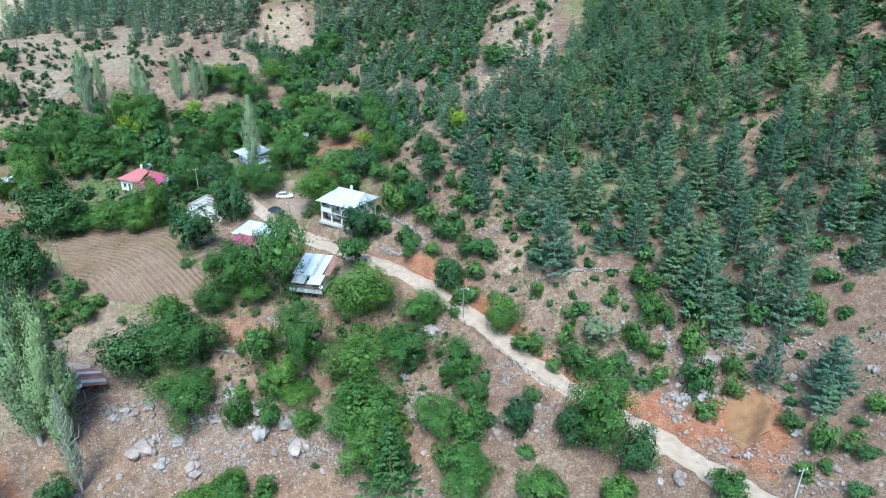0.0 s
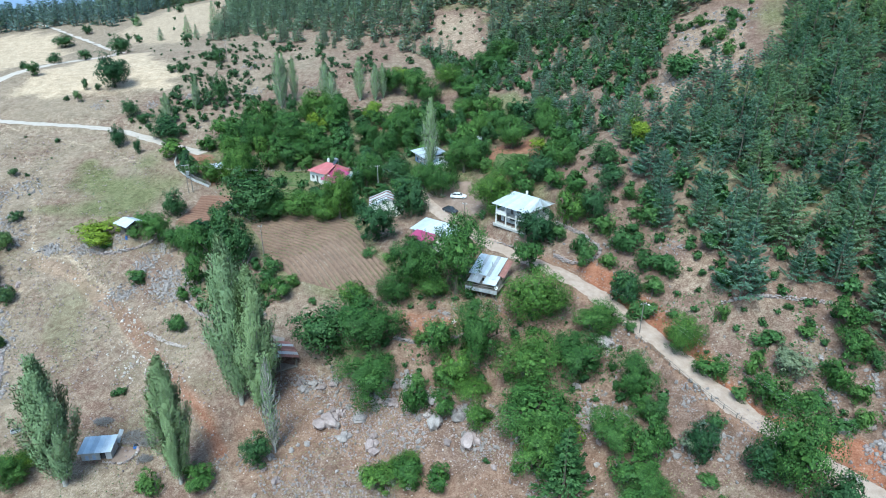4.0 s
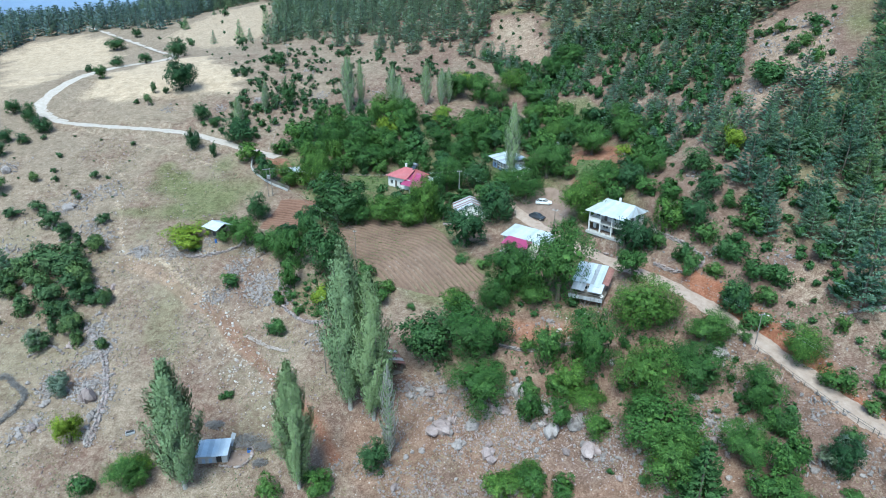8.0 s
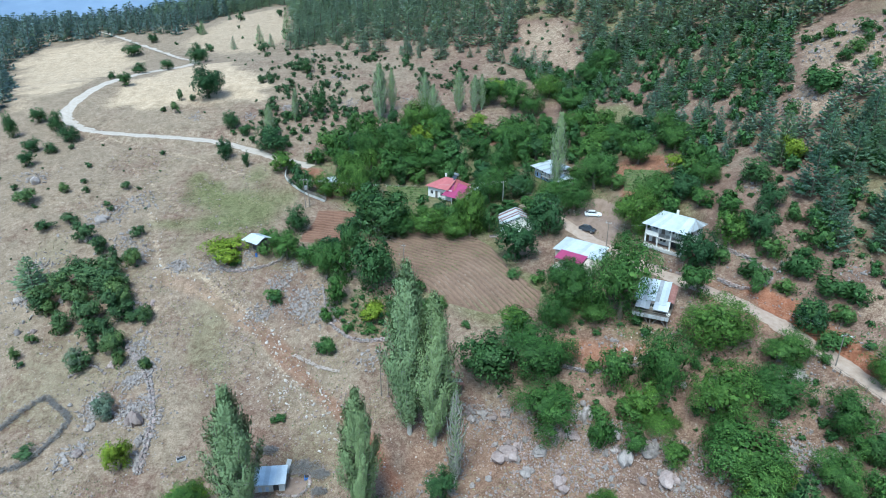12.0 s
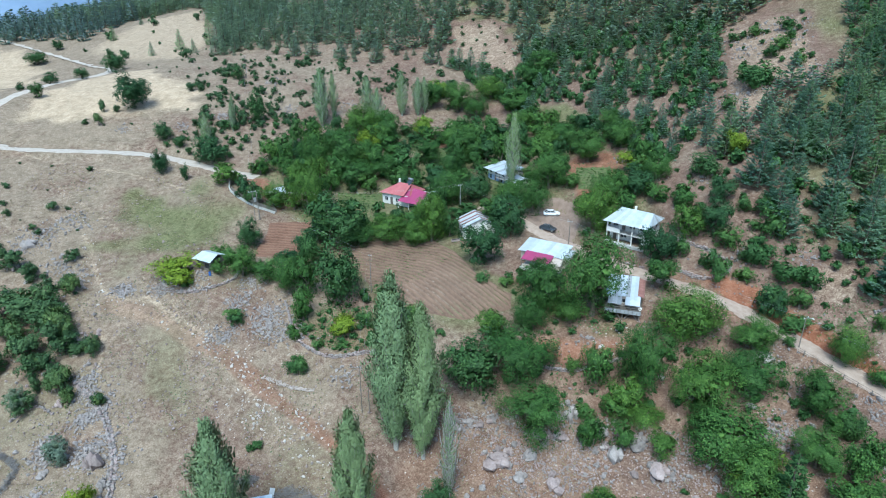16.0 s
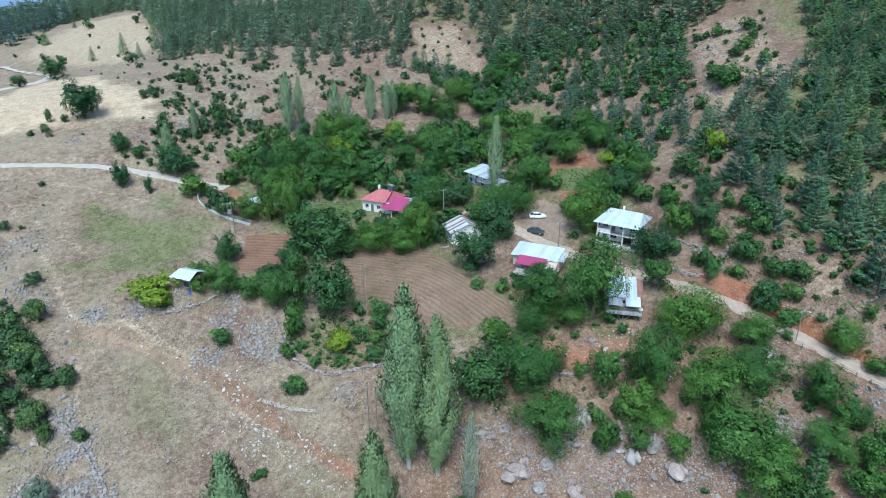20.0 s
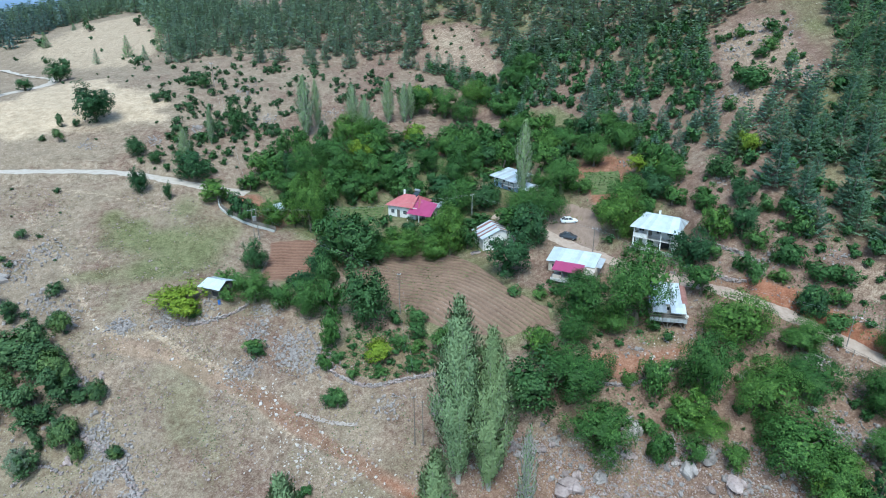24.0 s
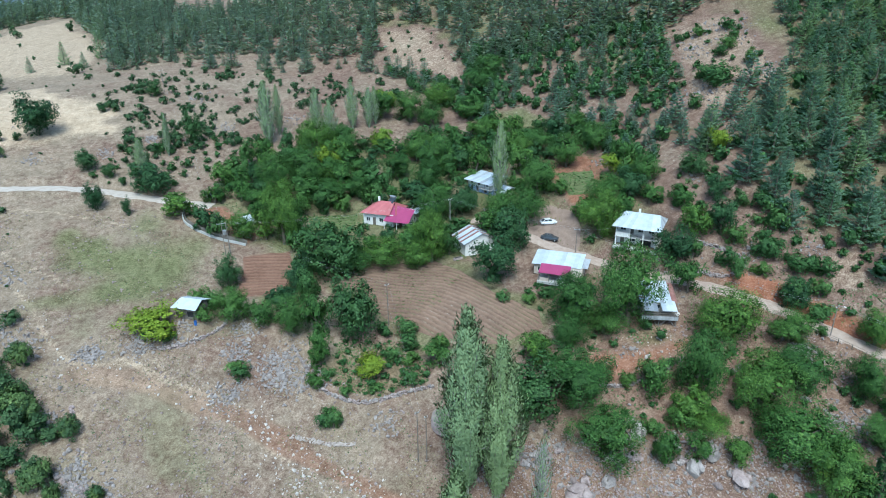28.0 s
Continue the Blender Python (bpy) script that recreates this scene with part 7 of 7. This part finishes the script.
stone_wall([(-31.5, 84.5), (-28, 84.2), (-26.3, 86.4), (-27, 88.8), (-30, 89.6)], 0.5, 0.4, "low stone ring of an animal pen", 0.45)
stone_wall([(-82, 112), (-78, 114.5), (-74.5, 112.5)], 0.5, 0.5, "short ruined stone wall", 0.5)


def rubble(name, rng, spots, low, high, material, label):
    """Loose stones, joined."""
    pieces = []
    shapes = []
    for me in ROUGH_STONES:
        v = np.empty(len(me.vertices) * 3)
        me.vertices.foreach_get("co", v)
        f = np.array([list(p.vertices) + [p.vertices[2]] for p in me.polygons])
        for _ in range(5):
            spin = np.array(Euler((rng.uniform(0, 6.28), rng.uniform(0, 6.28), 0)).to_matrix())
            shapes.append((v.reshape(-1, 3) @ spin, f))
    spots = np.asarray(spots)
    spots = spots[to_area(spots[:, 0], spots[:, 1], PIT) > 0.2]
    z = ground_z(spots[:, 0], spots[:, 1])
    verts, tris, count = [], [], 0
    for n, (x, y) in enumerate(spots):
        v, f = shapes[n % len(shapes)]
        s = low + (high - low) * rng.random() ** 4
        t = rng.uniform(0, 6.28)
        turn = np.array([[math.cos(t), math.sin(t), 0], [-math.sin(t), math.cos(t), 0], [0, 0, 1]])
        verts.append((v @ turn) * s + [x, y, z[n] + s * 0.2])
        tris.append(f[:, :3] + count)
        count += len(v)
    me = bpy.data.meshes.new(name)
    me.from_pydata(np.concatenate(verts).tolist(), [], np.concatenate(tris).tolist())
    me.materials.append(material)
    tagged(new(name, me), label, "stones", kind="stuff")


def in_area(rng, area, count, clump=0.0):
    lo, hi = np.min(area, 0), np.max(area, 0)
    p = rng.uniform(lo, hi, (count * 6, 2))
    p = p[to_area(p[:, 0], p[:, 1], area) < 0]
    p = p[lattice_noise(p[:, 0], p[:, 1], 5, 61) > clump]
    for line, half in ROAD_LINES:
        p = p[to_line(p[:, 0], p[:, 1], line)[0] > half + 0.2]
    return p[:count]


def about(rng, x, y, r, count):
    return np.array([x, y]) + rng.normal(0, r * 0.5, (count, 2))


srng = np.random.default_rng(17)
grey_stones = np.concatenate([in_area(srng, STONY_BANK, 4200, 0.0), in_area(srng, [(82, 84), (100, 66), (100, 45), (130, 45), (128, 75), (104, 92)], 1500, 0.0),
                              in_area(srng, [(-150, 190), (-95, 165), (-70, 120), (-80, 70), (-150, 90)], 600, 0.25), about(srng, -43.4, 127.7, 3.2, 160), about(srng, -11.1, 83.9, 2, 90),
                              in_area(srng, BARE_SLOPE, 260, 0.2), in_area(srng, [(-30, 146), (-24, 132), (-33, 122), (-45, 138), (-40, 148)], 260, 0.1)])
pale_stones = np.concatenate([in_area(srng, STONY_BANK, 3200, 0.1), in_area(srng, [(-75, 150), (-30, 130), (0, 100), (-12, 80), (-60, 85), (-85, 120)], 3200, -0.3), in_area(srng, [(-110, 205), (-60, 200), (-50, 150), (-45, 110), (-60, 75), (-110, 95)], 2600, 0.05), about(srng, 99, 54.5, 3.2, 170), about(srng, 103, 51, 3, 120),
                              in_area(srng, ROAD_CUT, 700, -0.3), about(srng, 78, 72, 4, 180), about(srng, 84, 62, 4, 160), in_area(srng, RED_TERRACE, 140, -0.5), about(srng, 41, 108, 4, 120), in_area(srng, [(66, 94), (74, 78), (60, 72), (56, 84)], 420, -0.2)])
track_stones = np.concatenate([np.array([p]) + srng.normal(0, 1.4, (1, 2)) for t in (FOOT_TRACKS[0], FOOT_TRACKS[2]) for p in rounded(t, 0.9)])
WEST_HEAPS = [(-69.1, 115.7, 2.2, 70), (-68.1, 109.5, 2.2, 70), (-62, 104.3, 2.2, 70), (-65, 101.8, 2.2, 70), (-58.6, 95.7, 2.2, 70), (-58.5, 90.7, 2.2, 70), (-71.1, 94.4, 2.2, 60), (-72.3, 102, 2.2, 60), (-73.1, 92.1, 2.2, 60), (-66.2, 110.7, 2.2, 70), (-58.7, 99.7, 2.2, 60), (-18.5, 111.2, 2.5, 40), (-51.8, 142.1, 3, 60), (-33, 131.1, 2.5, 50), (-39.2, 141.2, 3, 60), (-64.1, 101.4, 4, 140), (-73.5, 105.3, 3, 80), (-104.9, 144.8, 5, 120), (-97.7, 162.3, 5, 120), (-127, 183, 5, 100), (-69.4, 143, 2.5, 60), (-45, 126.1, 3, 90)]
HILL_ROCKS = [(-60, 230.3, 2.5, 60), (-45, 260.5, 5, 60), (-38.1, 235.5, 4, 60), (-15.3, 237.5, 5, 60), (-72.1, 223.8, 3, 40), (-94.8, 251.1, 4, 50), (-91.2, 224.8, 3, 30), (-87.2, 155.2, 4, 90), (-81.8, 149.8, 4, 90), (-96.9, 168.8, 5, 110), (-90, 172, 6, 90), (-69, 143.5, 2.5, 50), (-60.3, 144, 3, 80), (-76.2, 129.3, 3, 90), (-70.1, 118.7, 3, 110), (-66, 113, 3, 110), (-29.9, 124.8, 3, 90), (-35.9, 130.6, 4, 110), (105.4, 193.5, 6, 90), (113.6, 184.2, 5, 80), (110.2, 164.1, 5, 60), (91, 170.3, 5, 70), (73.6, 208.1, 5, 40), (109.5, 122, 3, 60), (111.8, 115.4, 3, 60), (140.1, 97.5, 4, 60), (131.2, 74.3, 6, 120), (138, 80, 6, 100), (62, 152, 3, 60), (67, 160, 3, 60), (71, 142, 3, 50), (60, 168, 2.5, 60), (68, 118, 3, 50), (78, 112, 3, 50)]
BLOCKS = [(-39.2, 118.4, 4, 40), (-33.6, 106.2, 5, 45), (-48.1, 126.3, 4, 25), (-27, 102, 4, 35), (-38, 110, 6, 40), (-24, 97, 4, 30), (36, 106, 4, 30)]
WEST_HEAPS_MORE = [(-34.6, 126.8, 4, 120), (-41.8, 135.3, 4, 110), (-102.9, 133.3, 4, 80), (-60.5, 142.2, 3, 70)]
EAST_OUTCROPS = [(105.4, 188.7, 5, 60), (114.3, 195.4, 5, 60), (118.3, 194.3, 5, 50), (121.1, 186.7, 5, 50), (110, 163.8, 4, 40), (95, 168, 5, 50), (9, 91.3, 3.5, 60), (2.8, 97.8, 3, 50), (8.6, 97.1, 3, 50), (18, 91.7, 3, 50), (21.9, 95.4, 3, 45), (30.4, 108.3, 2.5, 30), (33.3, 87.3, 3.5, 50), (59.7, 95.8, 2.5, 40), (55.6, 82.4, 4, 120), (43, 76, 4, 60), (24.4, 82.3, 5, 80), (37.6, 81, 4, 60), (4.5, 97.2, 2.5, 40), (116.7, 65, 4, 90), (109.4, 60.2, 4, 90), (105.6, 73.8, 4, 80)]
EAST_OUTCROPS_MORE = [(100.6, 78.3, 3, 70), (102.9, 44.6, 4, 90), (71.8, 80.5, 3, 90), (59.9, 80, 3, 90), (66.5, 70.4, 3, 90), (72.6, 69.5, 3, 90), (62.6, 95.8, 3, 90), (54, 79.8, 3, 90), (101.8, 73.6, 3, 90), (101.5, 66.9, 3, 90), (94.5, 64.3, 3, 90), (91.4, 75.8, 3, 90), (111.6, 73.1, 3, 90), (96.8, 57.3, 3, 90)]
SCREE = [(6.4, 92.7), (13, 91), (20.7, 89.1), (27, 87), (33.5, 86.9), (37.6, 80), (43, 76), (24.4, 82.3), (13.2, 86), (15.7, 90), (55.6, 82.4), (62, 95), (0, 96)]
scree = np.concatenate([about(srng, x, y, 5.5, 420) for x, y in SCREE])
verge = np.concatenate([p + np.array([[math.cos(a), math.sin(a)]]) * r for p, a, r in zip(np.repeat(np.array(VILLAGE_ROAD[2:16]), 110, 0)[:, None], srng.uniform(0, 6.28, 1540), 2.0 + 7.5 * srng.random(1540))])
verge = verge[to_line(verge[:, 0], verge[:, 1], ROAD_LINES[0][0])[0] > 2.9]
rubble("rubble", srng, verge, 0.12, 0.55, ROCK, "pale broken stones along the road verges")
rubble("scree", srng, scree, 0.1, 0.42, ROCK_WARM, "pale broken stones thick on the bank")
heaps = np.concatenate([about(srng, x, y, r, round(n * 1.6)) for x, y, r, n in WEST_HEAPS + WEST_HEAPS_MORE + HILL_ROCKS + EAST_OUTCROPS + EAST_OUTCROPS_MORE])
west = heaps[heaps[:, 0] < -15]
rubble("rubble", srng, np.concatenate([west, west + srng.normal(0, 0.8, west.shape)]), 0.14, 0.8, ROCK, "grey field stones heaped on the dry slope")
rubble("rubble", srng, heaps[heaps[:, 0] >= -15], 0.14, 0.9, ROCK, "grey broken limestone outcrops on the slope")
blocks = np.concatenate([about(srng, x, y, r, n) for x, y, r, n in BLOCKS])
rubble("rubble", srng, blocks, 0.28, 0.85, ROCK_PALE, "white blocks of stone beside the red track")
rubble("rubble", srng, track_stones, 0.2, 0.6, ROCK_PALE, "white field stones lying along worn tracks")
rubble("rubble", srng, grey_stones, 0.12, 0.6, ROCK, "grey limestone rubble strewn over the slopes")
rubble("rubble", srng, pale_stones, 0.11, 0.55, ROCK_WARM, "pale pinkish stones strewn over soil")


# ---- brush heaps, fences, oddments ----
def brush_heap(x, y, wide, high, sticks, label):
    rng = np.random.default_rng(round(abs(x) * 10 + sticks))
    root = building("brush_heap", x, y, float(ground_z(x, y)[0]), 0, label, "heap")
    pieces = []
    for _ in range(sticks):
        a, r = rng.uniform(0, 6.28), wide * 0.5 * rng.random() ** 0.6
        p = np.array([math.cos(a) * r, math.sin(a) * r * 0.6, high * rng.random() * (1 - r / wide)])
        way = unit(rng.normal(0, 1, 3) * [1, 1, 0.3]) * rng.uniform(0.5, 1.3)
        pieces.append(tube([p - way / 2, p + way / 2 + [0, 0, 0.1]], [0.04, 0.02], 3))
    part("brushwood", raw_mesh("brushwood", *joined(pieces)), BRUSHWOOD, root)


brush_heap(-27.3, 90, 6.5, 1.2, 420, "long heap of grey dry brushwood")
brush_heap(-24.6, 88.2, 3.4, 1.0, 240, "heap of grey dry brushwood")
brush_heap(-35.2, 93.1, 3.6, 0.9, 240, "small heap of grey dry brushwood")
brush_heap(-24.5, 85.2, 2.8, 0.8, 200, "small heap of grey dry brushwood")


def brush_hedge(line, wide, high, label):
    """Dry branches piled along a line, in bundles."""
    rng = np.random.default_rng(77)
    pts = rounded(line, 1.1)
    zs = ground_z(pts[:, 0], pts[:, 1])
    root = building("brush_hedge", pts[0][0], pts[0][1], float(zs[0]), 0, label, "hedge")
    for (x, y), z in zip(pts, zs):
        pieces = []
        for _ in range(46):
            p = np.array([x - pts[0][0], y - pts[0][1], z - zs[0]]) + rng.normal(0, 1, 3) * [wide * 0.3, wide * 0.3, 0] + [0, 0, high * rng.random() ** 1.5]
            way = unit(rng.normal(0, 1, 3) * [1, 1, 0.35]) * rng.uniform(0.5, 1.4)
            pieces.append(tube([p - way / 2, p + way / 2 + [0, 0, 0.08]], [0.045, 0.02], 3))
        part("brushwood", raw_mesh("brushwood", *joined(pieces)), BRUSHWOOD, root)


brush_hedge([(-89.9, 100.1), (-87.3, 104.6), (-84.8, 106.9), (-80.8, 104.5), (-76.8, 101.2), (-77.2, 98.7), (-78.1, 96.2), (-80.2, 92.1), (-84, 90.5), (-89, 92)], 1.0, 0.9, "dark brushwood hedge round a sheep fold")



def post_fence(line, gap, height, label, rails, net=None):
    root = tagged(new("fence"), label, "fence")
    pts = rounded(line, gap)
    zs = ground_z(pts[:, 0], pts[:, 1])
    root.location = (pts[0][0], pts[0][1], zs[0])
    local = [Vector((x, y, z)) - root.location for (x, y), z in zip(pts, zs)]
    for p in local:
        part("post", beam(p - Vector((0, 0, 0.2)), p + Vector((0, 0, height)), 0.1), WOOD, root)
    for a, b in zip(local[:-1], local[1:]):
        for f in rails:
            part("rail", beam(a + Vector((0, 0, height * f)), b + Vector((0, 0, height * f)), 0.05), WOOD, root)
        if net:
            bm = bmesh.new()
            mid = (b - a).cross(Vector((0, 0, 1))).normalized() * 0.02
            for s in (-1, 1):
                bm.faces.new([bm.verts.new(q + mid * s) for q in ((a, b, b + Vector((0, 0, height * 0.9)), a + Vector((0, 0, height * 0.9)))[::s])])
            part("netting", bm, net, root, "dark netting")


post_fence([(-50.5, 193.5), (-50.7, 185), (-45.2, 178.6), (-36.8, 173)], 2.2, 1.3, "dark netting fence round a red plot", (0.5, 0.95), WOOD)
post_fence([(64.5, 97.6), (68.2, 91.5), (71.2, 85), (73.6, 79.5), (77, 73.5)], 2.4, 1.0, "rough post and wire fence along the road", (0.55, 0.95))
wall_root = tagged(new("plot_wall"), "low pale concrete wall of a fenced plot", "wall")
plot = rounded([(-51, 193.5), (-51.2, 185), (-45.6, 178.2), (-37.2, 172.5)], 2.0)
pz = ground_z(plot[:, 0], plot[:, 1])
wall_root.location = (plot[0][0], plot[0][1], pz[0])
for (a, za), (b, zb) in zip(zip(plot[:-1], pz[:-1]), zip(plot[1:], pz[1:])):
    part("wall_block", beam(Vector((*a, za + 0.2)) - wall_root.location, Vector((*b, zb + 0.2)) - wall_root.location, 0.3, 0.8), CONCRETE, wall_root)


def table(x, y):
    root = building("table", x, y, 0.0, -38, "white plastic table under the porch canopy", "table")
    part("tabletop", block(-0.5, 0.5, -0.8, 0.8, 0.72, 0.76), PLASTER, root)
    for a in (-0.42, 0.36):
        for b in (-0.7, 0.64):
            part("leg", block(a, a + 0.06, b, b + 0.06, 0, 0.718), PLASTER, root)


table(27.5, 130.4)


def trough(x, y, turn, material, label, w=1.6):
    root = building("trough", x, y, float(ground_z(x, y)[0]) + 0.02, turn, label, "trough")
    part("basin", block(-w / 2, w / 2, -0.4, 0.4, 0, 0.5), material, root)
    # Thin dark sheet on the solid basin, painted shade for a hollow.
    part("inside", slab(bmesh.new(), -w / 2 + 0.08, w / 2 - 0.08, -0.32, 0.32, 0.504, 0.508), DARK, root)


trough(-50.4, 90.7, 30, TIN_OLD, "small grey animal crate on dry ground")
trough(-27.0, 88.0, 10, BLUE, "blue plastic tub in an animal pen", 1.0)
trough(10.2, 152.6 - 3.5, 12, ROCK_WARM, "pale slab of stone at the field edge", 2.4)


# ---- low growth ----
def tufts(name, rng, spots, size, tall, material, label):
    """Short upright blades and leaves in tufts, joined."""
    spots = np.asarray(spots)
    n = len(spots)
    z = ground_z(spots[:, 0], spots[:, 1])
    at = np.stack([spots[:, 0], spots[:, 1], z + tall * 0.4], 1)
    v, q = leaf_quads(rng, at, unit(rng.normal(0, 1, (n, 3)) * [1, 1, 0.4]) * 0.5 + [0, 0, 1.0], size, 0.8)
    me = raw_mesh(name, v, q)
    me.materials.append(material)
    tagged(new(name, me), label, "growth", kind="stuff")


def off_plots(p):
    for area in [CAR_YARD, MAIN_FIELD, SMALL_FIELD, *GARDEN_BEDS]:
        p = p[to_area(p[:, 0], p[:, 1], area) > 0.3]
    return p


wide = [(-110, 205), (-50, 190), (-30, 140), (0, 100), (60, 70), (110, 60), (110, 45), (-60, 60), (-110, 90)]
LEAF_DRY = leafy("dry_grass_blades", (0.16, 0.13, 0.07), (0.30, 0.25, 0.15), (0.46, 0.40, 0.27), 0.8, 0.15)
tufts("weeds", srng, np.concatenate([in_area(srng, WALNUT_GROVE, 3000, 0.0), in_area(srng, [(60, 112), (70, 98), (84, 76), (100, 62), (125, 50), (126, 70), (100, 98), (76, 128), (60, 140)], 3500, 0.1), off_plots(in_area(srng, ORCHARD, 6000, -0.3)), in_area(srng, VINE_PLOT, 1500, -0.5)]), 0.42, 0.3, LEAF_SCRUB, "green weeds and low growth under trees")
dry_slope = [(-105, 200), (-60, 190), (-45, 165), (-33, 132), (-5, 102), (-10, 76), (-62, 76), (-100, 95)]
tufts("low_weeds", srng, in_area(srng, dry_slope, 3200, 0.1), 0.26, 0.2, LEAF_OAK, "dark low weeds dotted over dry grass")
tufts("dry_grass", srng, in_area(srng, wide, 20000, -0.1), 0.3, 0.2, LEAF_DRY, "tufts of dry grass on the slopes")
LEAF_MEADOW = leafy("meadow_blades", (0.09, 0.105, 0.04), (0.16, 0.175, 0.075), (0.25, 0.25, 0.13), 0.8, 0.15)


def crop_rows(turn, x0, y0, pitch, bend):
    """Places along the crests of the curved plough ridges in the greener half of the field."""
    u, n = (a.ravel() for a in np.meshgrid(np.arange(-32, 32, 0.24), np.arange(-26, 26)))
    v = (n + 0.25) * pitch - bend * np.sqrt(u * u + 6)
    x, y = x0 + u * math.cos(turn) - v * math.sin(turn), y0 + u * math.sin(turn) + v * math.cos(turn)
    grow = lattice_noise(x, y, 9, 83) * 0.6 + step(x * 0.6 - y, -128, -146) - 0.25 > 0.2
    inside = to_area(x, y, MAIN_FIELD) < -0.8
    p = np.stack([x, y], 1)[grow & inside]
    return p + srng.normal(0, 0.07, p.shape)


tufts("crop_rows", srng, crop_rows(-0.78, 2, 139, 1.25, 0.28), 0.5, 0.8, LEAF_MEADOW, "thin green crop rows along plough ridges")
tufts("garden_greens", srng, np.concatenate([in_area(srng, bed, 420, -0.6) for bed in GARDEN_BEDS]), 0.55, 0.5, LEAF_SCRUB, "green vegetable plants in garden beds")
